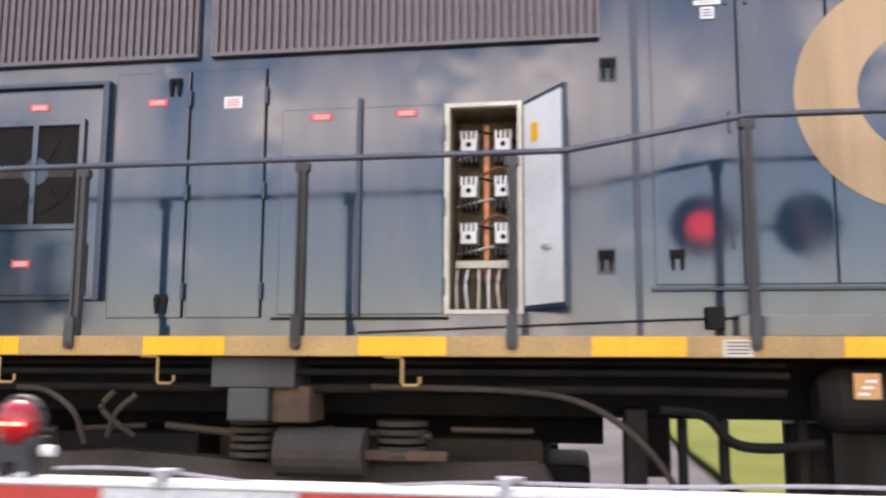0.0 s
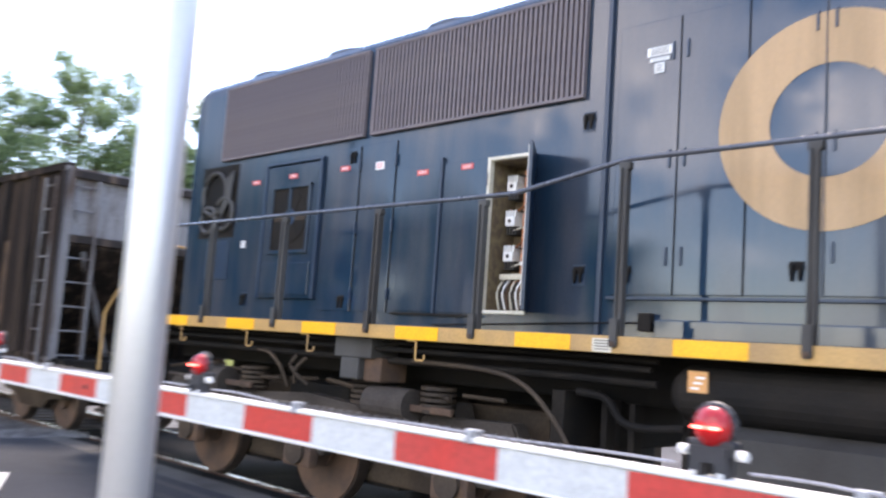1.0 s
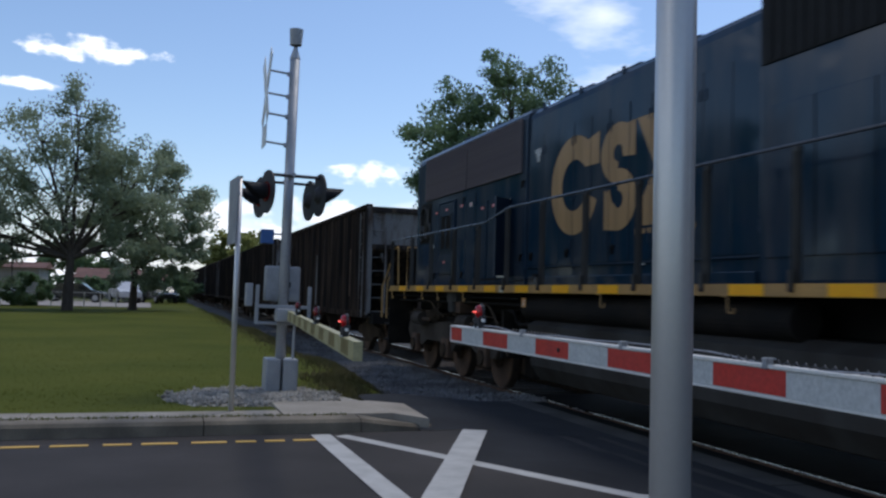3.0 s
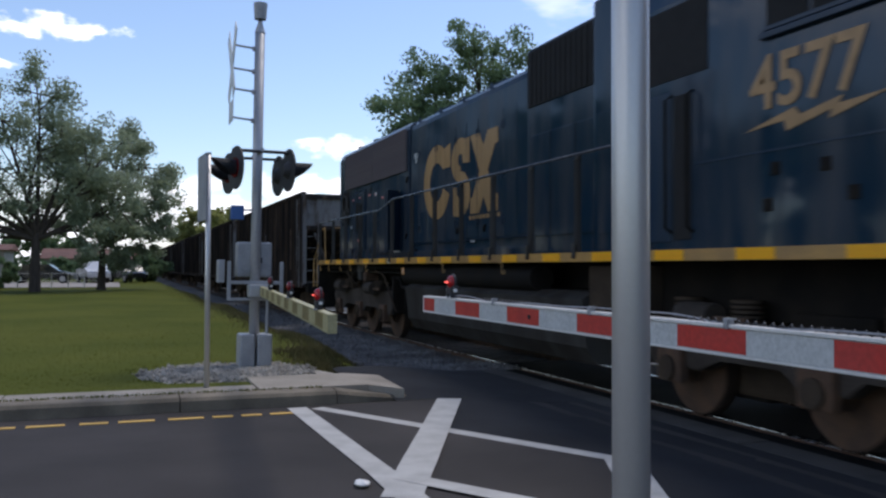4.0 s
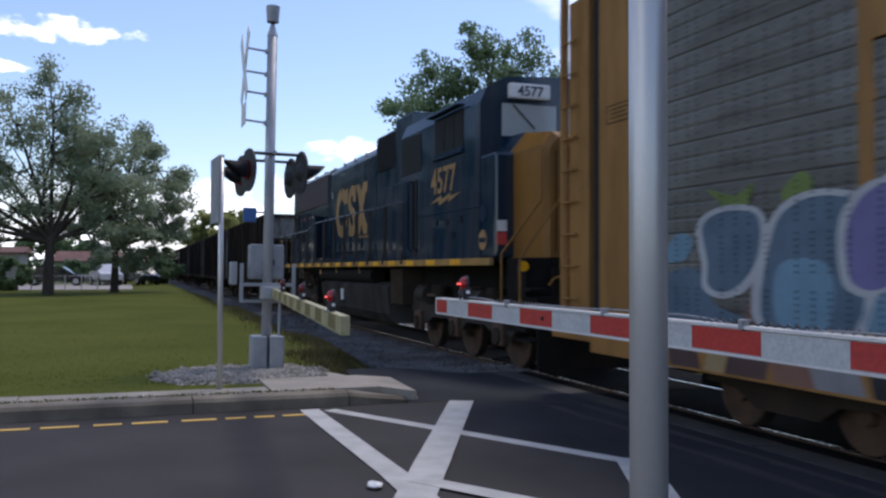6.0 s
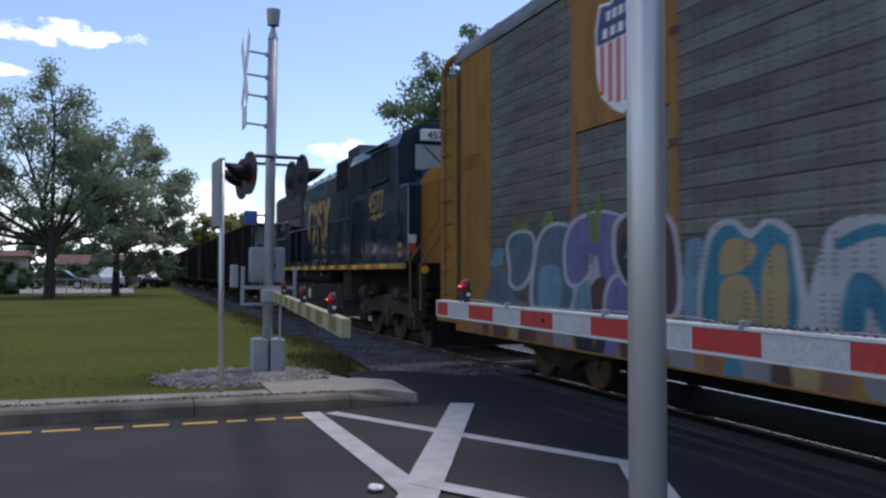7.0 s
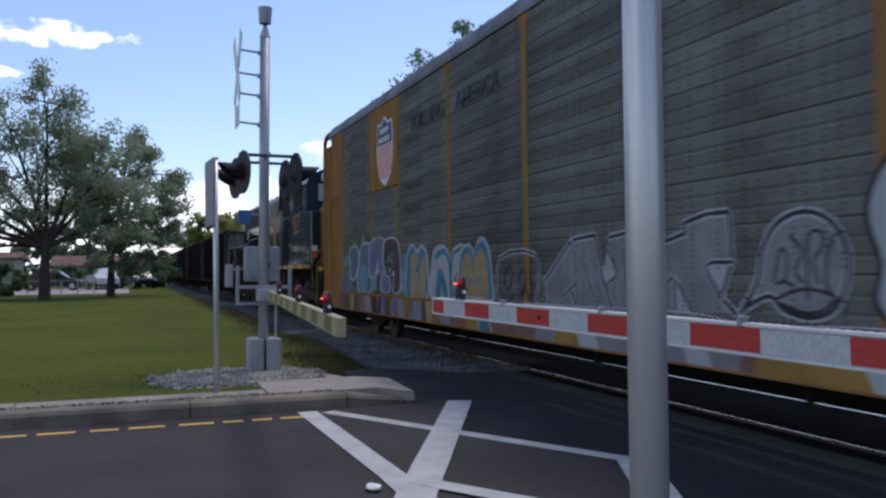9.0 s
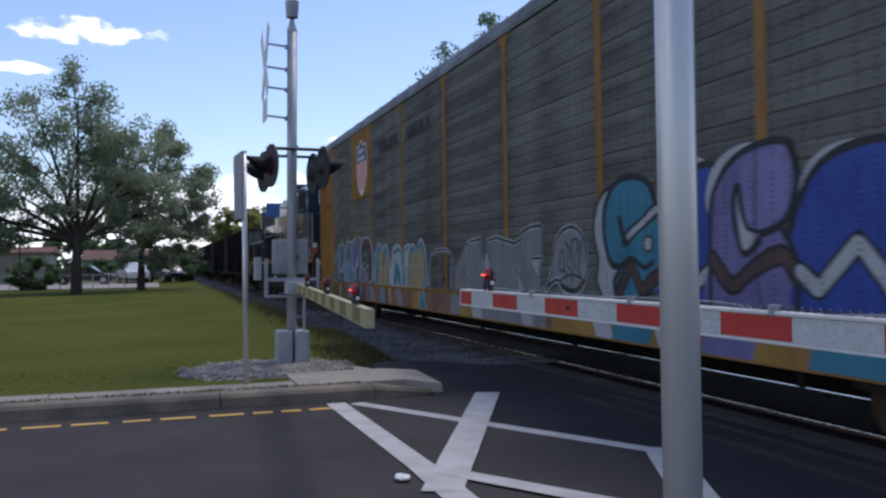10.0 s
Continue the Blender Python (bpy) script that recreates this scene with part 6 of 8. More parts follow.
    for hx, pts in enumerate((((-3.5, 5.6, 1.40), (-3.3, 5.6, 1.38), (-3.12, 5.62, 1.25), (-3.08, 5.7, 1.05)), ((-2.85, 5.62, 1.38), (-2.92, 5.6, 1.28), (-2.82, 5.62, 1.18), (-2.75, 5.7, 1.1)), ((-2.7, 5.62, 1.36), (-2.82, 5.6, 1.25), (-2.9, 5.65, 1.1)),
                              ((-1.2, 5.65, 1.42), (-0.3, 5.6, 1.40), (0.1, 5.58, 1.32), (0.4, 5.58, 1.1), (0.6, 5.62, 0.8), (0.65, 5.7, 0.55)))):
        put("air_hose", tube(smooth_path(pts, 6), 0.02, 8), UNDER, None, "dusty rubber air hose")
    put("fuel_tank", extrude_yz([(5.62, 0.5), (5.78, 0.28), (2 * TRACK_Y - 5.78, 0.28), (2 * TRACK_Y - 5.62, 0.5), (2 * TRACK_Y - 5.55, 1.12), (2 * TRACK_Y - 5.75, 1.22), (5.75, 1.22), (5.55, 1.12)], 1.75, 9.1), TANK, None, "large grey fuel tank under the frame")
    put("tank_gauge", boxm(4.6, 4.75, 5.5, 5.56, 0.7, 1.0, 0.01), WHITE)
    res = put("air_reservoir", rod((1.45, 5.74, 1.37), (7.6, 5.74, 1.37), 0.19, 24), BLACK, None, "long dark air reservoir")
    put("reservoir_cap", rod((1.36, 5.74, 1.37), (1.45, 5.74, 1.37), 0.12, 20, 0.19), BLACK, res)
    pl = put("notice_plate", boxm(1.52, 1.66, 5.545, 5.552, 1.38, 1.52), ORANGE, res, "orange notice plate")
    for k in range(3):
        put("print_bar", boxm(1.54 + 0.02 * k, 1.60 + 0.02 * k, 5.542, 5.546, 1.40 + 0.035 * k, 1.415 + 0.035 * k), WHITE, pl)
    putf("frame_apron", boxm(8.7, 15.0, 6.9, 7.0, 0.9, 1.25), BLACK)
    putf("frame_skirt", boxm(9.75, 14.9, 6.06, 6.14, 1.0, 1.62), BLACK)
    putf("battery_box", boxm(8.8, 9.7, 5.6, 6.3, 0.75, 1.55, 0.02), UNDER)
    put("equipment_rack", boxm(0.42, 0.60, 6.2, 7.9, 0.86, 1.24, 0.02), BLACK)
    for xx, z0 in ((0.62, 0.55), (0.86, 0.88), (1.30, 0.3)):
        put("hanger", boxm(xx, xx + 0.05, 5.9, 6.02, z0, 1.24, 0.006), BLACK)
    put("air_filter", rod((1.42, 6.2, 0.35), (1.42, 6.2, 1.2), 0.14, 14), BLACK)
    put("cross_pipe", tube(smooth_path([(0.5, 5.75, 1.3), (0.75, 5.75, 1.27), (0.9, 5.75, 1.12), (1.1, 5.75, 1.09), (1.4, 5.75, 1.12)], 5), 0.03, 8), BLACK)
    put("frame_apron", boxm(-6.0, 0.2, 6.9, 7.0, 1.0, 1.25), BLACK)
    for k in range(9):
        xx = -5.7 + 0.62 * k
        put("brake_rod", rod((xx, 5.84, 1.10 + 0.03 * (k % 3)), (xx + 0.5, 5.80, 1.16 - 0.04 * (k % 2)), 0.018 + 0.006 * (k % 2), 7), UNDER)
    put("brake_rack", boxm(0.3, 0.42, 5.7, 6.2, 0.5, 1.3, 0.01), BLACK)

    # trucks
    for axles in ((-5.1, -2.95, -0.8), (10.65, 12.85, 15.0)):
        mid = axles[1]
        tk = put("truck", extrude_xz([(mid - 2.75, 0.98), (mid - 2.9, 0.72), (mid - 2.6, 0.42), (mid - 1.75, 0.42), (mid - 1.4, 0.58), (mid - 0.5, 0.58), (mid - 0.3, 0.40), (mid + 0.3, 0.40), (mid + 0.5, 0.58), (mid + 1.4, 0.58), (mid + 1.75, 0.42), (mid + 2.6, 0.42), (mid + 2.9, 0.72), (mid + 2.75, 0.98), (mid + 1.2, 0.92), (mid, 1.0), (mid - 1.2, 0.92)], 5.86, 6.05, 0.02), TRUCK, None, "dusty six-wheel truck")
        put("far_frame", boxm(mid - 2.8, mid + 2.8, 2 * TRACK_Y - 6.05, 2 * TRACK_Y - 5.9, 0.5, 0.9), UNDER, tk)
        put("bolster", boxm(mid - 0.5, mid + 0.5, 6.0, 2 * TRACK_Y - 6.0, 0.6, 1.1, 0.03), BLACK, tk)
        put("truck_core", boxm(mid - 2.85, mid + 2.75, 6.36, 2 * TRACK_Y - 6.36, 0.15, 1.07, 0.05), UNDER, tk)
        for ax in axles:
            wheelset(put, ax, 0.535, tk)
            put("journal_box", boxm(ax - 0.22, ax + 0.22, 5.78, 5.9, 0.26, 0.66, 0.03), RUST, tk)
            put("bearing_cap", rod((ax, 5.74, 0.42), (ax, 5.80, 0.42), 0.14, 16), UNDER, tk)
            put("motor", boxm(ax - 0.1, ax + 0.9, 6.4, 7.6, 0.1, 0.9, 0.05), BLACK, tk)
        for sx in (-1.9, -0.95, 0.95, 1.9):
            for c in range(5):
                put("spring_coil", rod((mid + sx, 5.85, 0.98 + 0.05 * c), (mid + sx, 5.85, 1.01 + 0.05 * c), 0.16, 16), UNDER, tk)
        for sx in (-1.55, 1.45):
            put("brake_cylinder", rod((mid + sx - 0.3, 5.74, 1.02), (mid + sx + 0.25, 5.74, 1.02), 0.15, 18), TRUCK, tk)
            put("brake_lever", boxm(mid + sx + 0.2, mid + sx + 0.75, 5.7, 5.74, 0.98, 1.04, 0.01), RUST, tk)
        put("motor_cover", extrude_xz([(mid + 0.95, 0.6), (mid + 1.0, 0.95), (mid + 1.15, 1.08), (mid + 2.0, 1.08), (mid + 2.2, 0.6)], 5.9, 6.2, 0.02), TRUCK, tk)
    return e


loco = locomotive()


# ---- autorack ----
def ribbon(pts, width, y, n=7, taper=False):
    """A flat band of paint along a smooth line in x and z."""
    path = smooth_path([(x, 0, z) for x, z in pts], n)
    bm = bmesh.new()
    prev = None
    last = len(path) - 1
    for i, p in enumerate(path):
        d = path[min(i + 1, last)] - path[max(i - 1, 0)]
        s = Vector((-d.z, 0, d.x)).normalized() * width / 2 * (1 + 0.08 * math.sin(i * 0.9))
        pair = [bm.verts.new((q.x, y - 1.2e-6 * i, q.z)) for q in (p + s, p - s)]
        if prev:
            bm.faces.new((prev[0], prev[1], pair[1], pair[0]))
        prev = pair
    c = 10
    for p, yc in ((path[0], y + 3e-6), (path[-1], y - 1.2e-6 * last - 3e-6)):
        bm.faces.new([bm.verts.new((p.x + width / 2 * math.cos(2 * math.pi * k / c), yc, p.z + width / 2 * math.sin(2 * math.pi * k / c))) for k in range(c)])
    return bm


def patch(pts, y):
    """A flat coat of paint inside a smooth closed outline in x and z."""
    p = [Vector((x, 0, z)) for x, z in pts]
    n = len(p)
    bm = bmesh.new()
    vs = []
    for i in range(n):
        a, b, c, d = p[i - 1], p[i], p[(i + 1) % n], p[(i + 2) % n]
        for k in range(5):
            t = k / 5
            q = 0.5 * ((2 * b) + (c - a) * t + (2 * a - 5 * b + 4 * c - d) * t * t + (3 * b - a - 3 * c + d) * t ** 3)
            vs.append(bm.verts.new((q.x, y, q.z)))
    bm.faces.new(vs)
    return bm


def autorack():
    X0, X1, YA = 18.3, 45.6, 5.42
    XC = (X0 + X1) / 2
    e = empty("autorack_car", XC + 0.46, TRACK_Y, RAIL_Z, "tall covered car-carrier wagon, grey panels, yellow posts, painted graffiti", "rail car")
    put, inv = builder(e, XC)
    FA = 2 * TRACK_Y - YA
    put("body_core", boxm(X0 + 0.05, X1 - 0.1, YA + 0.07, FA - 0.07, 0.95, 5.22), HOLE)
    roof = [(YA + 0.0, 5.22), (YA - 0.01, 5.30), (YA + 0.06, 5.48), (YA + 0.22, 5.62), (YA + 0.55, 5.74), (TRACK_Y, 5.82), (FA - 0.55, 5.74), (FA - 0.22, 5.62), (FA - 0.06, 5.48), (FA + 0.01, 5.30), (FA, 5.22)]
    rf = put("roof", extrude_yz(roof, X0, X1), ROOF, None, "rounded grey ribbed roof")
    k = 0
    while X0 + 1.4 * k < X1:
        x = X0 + 1.4 * k
        put("roof_rib", extrude_yz([(a, b + 0.014) for a, b in roof], x, x + 0.05), ROOF, rf)
        k += 1
    put("roof_gutter", boxm(X0, X1, YA - 0.03, YA + 0.02, 5.21, 5.27, 0.008), ROOF, rf)
    put("side_sill", boxm(X0 + 0.1, X1, YA - 0.02, YA + 0.1, 0.50, 0.93, 0.01), RACKYEL, None, "yellow flatcar side sill with graffiti")
    put("side_sill", boxm(X0 + 0.1, X1, FA - 0.1, FA + 0.02, 0.50, 0.93, 0.01), RACKYEL)
    put("sill_lip", boxm(X0, X1, YA - 0.04, YA + 0.05, 0.93, 0.97, 0.006), RACKYEL)
    put("floor_frame", boxm(X0, X1, TRACK_Y - 1.3, TRACK_Y + 1.3, 0.62, 0.92), BLACK)
    put("far_side", boxm(X0, X1, FA - 0.06, FA, 0.95, 5.22), PANEL)

    posts = [19.88, 22.80, 25.05, 28.12, 31.32, 34.52, 37.72, 40.92, 44.12]
    for x in posts:
        p = put("rack_post", boxm(x - 0.08, x + 0.08, YA - 0.0095, YA + 0.05, 0.96, 5.12), RACKYEL, None, "yellow rack post")
        put("post_head", extrude_xz([(x - 0.08, 5.0), (x + 0.08, 5.0), (x + 0.2, 5.2), (x - 0.2, 5.2)], YA - 0.012, YA + 0.04), RACKYEL, p)
        for zz in (2.9, 4.1):
            put("rivet_plate", boxm(x - 0.1, x + 0.1, YA - 0.0115, YA - 0.0, zz - 0.05, zz + 0.05), RUST if x == 25.05 else RACKYEL, p)
    # end panel and end post with rungs
    put("end_panel", boxm(18.62, 19.80, YA - 0.012, YA + 0.06, 0.96, 5.22, 0.01), RACKYEL, None, "plain yellow end panel")
    nt = put("notice_plate", boxm(18.82, 19.45, YA - 0.018, YA - 0.012, 3.28, 3.50), RACKYEL, None, "yellow notice plate")
    for k in range(3):
        put("print_bar", boxm(18.90, 19.37 - 0.1 * (k % 2), YA - 0.021, YA - 0.018, 3.335 + 0.05 * k, 3.348 + 0.05 * k), UNDER, nt)
    for x0, x1, z0, z1 in ((18.82, 19.45, 3.28, 3.292), (18.82, 19.45, 3.488, 3.50), (18.82, 18.832, 3.292, 3.488), (19.438, 19.45, 3.292, 3.488)):
        put("plate_border", boxm(x0, x1, YA - 0.021, YA - 0.018, z0, z1), UNDER, nt)
    gp = put("end_guard", tube(smooth_path([(17.62, YA + 0.03, 0.9), (17.62, YA + 0.03, 3.0), (17.62, YA + 0.03, 5.0), (17.68, YA + 0.03, 5.22), (17.86, YA + 0.04, 5.36), (18.15, YA + 0.06, 5.40), (18.5, YA + 0.08, 5.38)], 5), 0.06, 8), RACKYEL, None, "yellow curved end guard with rungs")
    put("end_post", boxm(17.76, 18.28, YA + 0.03, YA + 0.12, 0.9, 5.05, 0.01), RACKYEL, gp)
    for k in range(9):
        zz = 1.15 + 0.42 * k
        put("rung", rod((17.62, YA - 0.02, zz), (18.04, YA - 0.02, zz), 0.014, 8), RACKYEL, gp)
    put("end_sill", boxm(17.3, X0 + 0.1, YA + 0.0, FA, 0.62, 0.93, 0.02), RACKYEL)
    put("end_door", boxm(18.12, X0 + 0.08, YA + 0.16, FA - 0.16, 0.95, 5.2, 0.02), BLACK)
    put("coupler", boxm(17.0, 17.6, TRACK_Y - 0.14, TRACK_Y + 0.14, 0.62, 0.9, 0.03), BLACK)

    # corrugated perforated panels, bay by bay
    def sheet(w, h):
        bm = bmesh.new()
        steps = [(0.0, 0.011), (0.04 * h, 0.0), (0.26 * h, 0.0), (0.32 * h, 0.008), (0.38 * h, 0.0), (0.59 * h, 0.0), (0.65 * h, 0.008), (0.71 * h, 0.0), (0.96 * h, 0.0), (h, 0.008)]
        rows = [[bm.verts.new((x, yy, zz)) for x in (0.0, w)] for zz, yy in steps]
        for a, b in zip(rows, rows[1:]):
            bm.faces.new((a[0], a[1], b[1], b[0]))
        return bm

    rows_n = 9
    hgt = (5.2 - 0.97) / rows_n
    bays = list(zip([p + 0.08 for p in posts], [p - 0.08 for p in posts[1:]] + [X1]))
    for i, (a, b) in enumerate(bays):
        w = b - a
        if a > 44:
            w = X1 - a
        s0 = None
        for r in range(rows_n):
            z0 = 0.97 + hgt * r
            if i == 1 and r >= 5:
                continue
            if s0 is None:
                bm = sheet(w, hgt - 0.004)
                bm.transform(Matrix.Translation((a, YA - 0.005, z0)))
                s0 = put("rack_panel", bm, PANEL, None, "grey corrugated perforated side panel")
            else:
                share(s0, "rack_panel", Matrix.Translation((0, 0, hgt * r)), e)
    # yellow herald panel with a plain shield
    hp = put("herald_panel", boxm(22.88, 24.97, YA - 0.02, YA + 0.02, 3.33, 5.2, 0.008), RACKYEL, None, "yellow panel with a red, white and blue shield")
    cx, yy = 24.05, YA - 0.022

    def shield(f, y):
        pts = [(-0.50, 0.30), (-0.42, 0.62), (-0.22, 0.58), (0, 0.74), (0.22, 0.58), (0.42, 0.62), (0.50, 0.30), (0.47, -0.25), (0.40, -0.52), (0.18, -0.72), (0, -0.82), (-0.18, -0.72), (-0.40, -0.52), (-0.47, -0.25)]
        return polygon_xz([(cx + px * f * 1.3, 4.2 + pz * f) for px, pz in pts], y)
    put("shield_edge", shield(1.0, yy), WHITE, hp)
    put("shield_top", polygon_xz([(cx + px * 1.3 * 0.93, 4.2 + pz * 0.93) for px, pz in ((-0.49, 0.12), (-0.5, 0.30), (-0.42, 0.62), (-0.22, 0.58), (0, 0.74), (0.22, 0.58), (0.42, 0.62), (0.50, 0.30), (0.49, 0.12))], yy - 0.003), LABELNAVY, hp, "blue upper field of the shield")
    for k in range(6):
        x = cx - 0.52 + 0.19 * k
        low = 3.95 - 0.42 * math.sqrt(max(0.0, 1 - ((x + 0.045 - cx) / 0.62) ** 2))
        put("shield_stripe", boxm(x, x + 0.095, yy - 0.004, yy - 0.002, low, 4.30), LABELRED, hp)
    for zz, w in ((4.62, 0.72), (4.42, 0.9)):
        for k in range(5):
            put("shield_bar", boxm(cx - w / 2 + w / 5 * k, cx - w / 2 + w / 5 * k + w / 8.5, yy - 0.006, yy - 0.0035, zz - 0.055, zz + 0.06), WHITE, hp)
    rotm = Matrix.Rotation(radians(90), 4, 'X')
    for words, x, wd in (("BUILDING", 25.96, 1.98), ("AMERICA", 28.52, 1.95)):
        o = writing("slogan", words, 0.42, Matrix.Identity(4), SPRAY["black"], e)
        wide = max(v.co.x for v in o.data.vertices)
        o.matrix_local = inv @ Matrix.Translation((x, YA - 0.016, 4.31)) @ rotm @ Matrix.Diagonal((wd / wide, 1, 1, 1))

    # flat dark hexagons painting the perforations' shade over the whole side, in paired columns
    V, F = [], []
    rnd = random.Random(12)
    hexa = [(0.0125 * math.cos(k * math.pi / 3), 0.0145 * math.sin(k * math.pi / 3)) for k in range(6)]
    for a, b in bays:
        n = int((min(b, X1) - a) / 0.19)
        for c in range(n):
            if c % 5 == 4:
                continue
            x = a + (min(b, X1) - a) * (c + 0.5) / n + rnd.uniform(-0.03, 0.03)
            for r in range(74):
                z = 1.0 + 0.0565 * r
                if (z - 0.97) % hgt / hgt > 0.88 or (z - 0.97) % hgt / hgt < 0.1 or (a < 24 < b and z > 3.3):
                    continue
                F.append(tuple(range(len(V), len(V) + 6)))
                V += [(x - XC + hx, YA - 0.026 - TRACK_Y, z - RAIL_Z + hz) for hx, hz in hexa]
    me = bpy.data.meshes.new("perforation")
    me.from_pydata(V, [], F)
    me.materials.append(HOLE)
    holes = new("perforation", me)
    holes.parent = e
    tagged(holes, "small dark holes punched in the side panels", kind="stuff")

    # graffiti: thin coats of paint, each over the one before
    S = SPRAY
    coat = itertools.count()

    def spray(bm, c):
        bm.transform(Matrix.Translation((0, -0.0125 - 0.00005 * next(coat), 0)))
        put("graffiti", bm, S[c])

    # slate and sky letters, then the lilac and brown ones
    spray(patch([(21.13, 1.83), (20.99, 2.17), (20.76, 2.33), (21.2, 2.24), (21.47, 2.33), (21.33, 2.03)], YA), "green")
    spray(patch([(22.02, 2.07), (21.84, 2.21), (22.09, 2.38), (22.23, 2.25)], YA), "green")
    spray(patch([(19.84, 0.98), (19.93, 1.34), (20.26, 1.54), (20.76, 1.49), (20.87, 1.2), (21.35, 1.04)], YA), "slate")
    spray(patch([(19.93, 1.63), (20.26, 1.9), (20.53, 1.84), (20.39, 1.63)], YA), "sky")
    spray(patch([(20.68, 1.58), (20.59, 1.98), (20.95, 2.14), (21.47, 2.12), (21.66, 1.94), (21.6, 1.6), (21.35, 1.33), (20.99, 1.25), (20.7, 1.34)], YA), "white")
    spray(patch([(20.78, 1.61), (20.7, 1.96), (20.99, 2.09), (21.43, 2.07), (21.56, 1.93), (21.51, 1.62), (21.27, 1.39), (20.99, 1.31), (20.78, 1.39)], YA), "slate")
    spray(patch([(21.37, 1.04), (21.51, 1.48), (21.71, 1.54), (21.76, 1.04)], YA), "rust")
    spray(patch([(21.5, 1.01), (21.62, 1.86), (21.99, 2.17), (22.56, 2.18), (22.85, 1.98), (22.78, 1.04)], YA), "white")
    spray(patch([(21.62, 1.02), (21.73, 1.86), (22.06, 2.12), (22.53, 2.13), (22.74, 1.97), (22.68, 1.05)], YA), "slate")
    spray(patch([(21.8, 1.57), (22.39, 1.57), (22.39, 1.05), (21.8, 1.04)], YA), "sky")
    spray(patch([(22.53, 1.46), (22.51, 1.92), (22.8, 2.21), (23.46, 2.29), (23.97, 2.2), (24.1, 2.05), (23.89, 1.37), (23.54, 1.23), (23.17, 1.4), (22.9, 1.32), (22.69, 1.33)], YA), "white")
    spray(patch([(22.61, 1.51), (22.61, 1.91), (22.88, 2.17), (23.46, 2.24), (23.94, 2.16), (23.92, 1.9), (23.81, 1.4), (23.54, 1.27), (23.4, 1.73), (23.17, 1.52), (22.96, 1.39), (22.75, 1.38)], YA), "purple")
    spray(patch([(23.23, 1.06), (23.32, 1.4), (23.62, 1.44), (23.61, 1.06)], YA), "brown")
    spray(patch([(22.78, 1.06), (22.87, 1.3), (23.23, 1.42), (23.17, 1.06)], YA), "sky")
    spray(ribbon([(22.87, 1.3), (22.78, 1.06)], 0.03, YA, 3), "white")
    spray(ribbon([(23.26, 1.74), (23.17, 1.4), (23.26, 1.06)], 0.03, YA, 3), "white")
    spray(patch([(23.59, 1.04), (23.61, 1.34), (23.9, 1.52), (24.29, 1.43), (24.35, 1.05)], YA), "white")
    spray(patch([(23.66, 1.05), (23.69, 1.33), (23.93, 1.48), (24.21, 1.39), (24.26, 1.06)], YA), "purple")
    spray(patch([(23.32, 1.88), (23.21, 2.18), (23.06, 2.47), (23.32, 2.24), (23.5, 2.51), (23.49, 2.2)], YA), "green")
    spray(patch([(23.28, 1.89), (23.41, 2.13), (23.49, 1.92)], YA), "green")
    spray(patch([(23.77, 1.78), (23.85, 2.15), (24.45, 2.25), (24.99, 2.12), (25.17, 1.71), (25.16, 1.09), (24.49, 1.04), (24.6, 1.4), (24.1, 1.36), (23.88, 1.53)], YA), "white")
    spray(patch([(23.86, 1.82), (23.97, 2.12), (24.48, 2.2), (24.92, 2.09), (25.08, 1.71), (25.06, 1.12), (24.56, 1.06), (24.69, 1.49), (24.39, 1.41), (24.1, 1.41), (23.94, 1.57)], YA), "brown")
    spray(patch([(23.92, 1.64), (23.98, 1.88), (24.23, 2.02), (24.65, 1.92), (24.75, 1.68), (24.48, 1.43), (24.12, 1.44)], YA), "black")
    spray(ribbon([(24.19, 1.81), (24.07, 1.69), (24.22, 1.75)], 0.022, YA, 3), "white")
    spray(ribbon([(24.31, 1.87), (24.29, 1.65)], 0.022, YA, 3), "white")
    spray(ribbon([(24.44, 1.9), (24.4, 1.73), (24.52, 1.69)], 0.022, YA, 3), "white")
    spray(ribbon([(24.58, 1.88), (24.54, 1.63)], 0.022, YA, 3), "white")
    spray(ribbon([(24.12, 1.59), (24.36, 1.52), (24.57, 1.6)], 0.022, YA, 3), "white")
    spray(ribbon([(24.22, 1.49), (24.43, 1.48)], 0.022, YA, 3), "white")
    spray(patch([(25.22, 1.09), (25.27, 1.78), (25.42, 1.87), (25.57, 1.78), (25.54, 1.08)], YA), "sky")
    # tan and white letters edged in teal
    spray(patch([(25.54, 0.95), (25.55, 1.71), (25.73, 1.99), (26.04, 2.03), (26.28, 1.92), (26.5, 2.01), (26.74, 1.96), (26.92, 1.75), (26.9, 0.97)], YA), "white")
    spray(patch([(25.61, 0.95), (25.64, 1.69), (25.8, 1.93), (26.03, 1.97), (26.26, 1.83), (26.5, 1.95), (26.71, 1.89), (26.82, 1.72), (26.81, 0.97)], YA), "teal")
    spray(patch([(25.84, 0.95), (25.82, 1.35), (25.99, 1.49), (26.28, 1.43), (26.39, 0.96)], YA), "tan")
    spray(patch([(25.81, 1.56), (25.86, 1.78), (26.08, 1.85), (26.37, 1.75), (26.21, 1.56), (25.88, 1.5)], YA), "tan")
    spray(patch([(26.45, 0.95), (26.44, 1.49), (26.59, 1.75), (26.76, 1.67), (26.75, 0.96)], YA), "tan")
    spray(patch([(27.07, 0.96), (27.18, 1.74), (27.4, 1.95), (27.84, 1.96), (28.12, 1.81), (28.21, 1.59), (28.23, 1.8), (28.44, 1.93), (28.82, 1.95), (28.78, 1.65), (28.48, 0.98)], YA), "white")
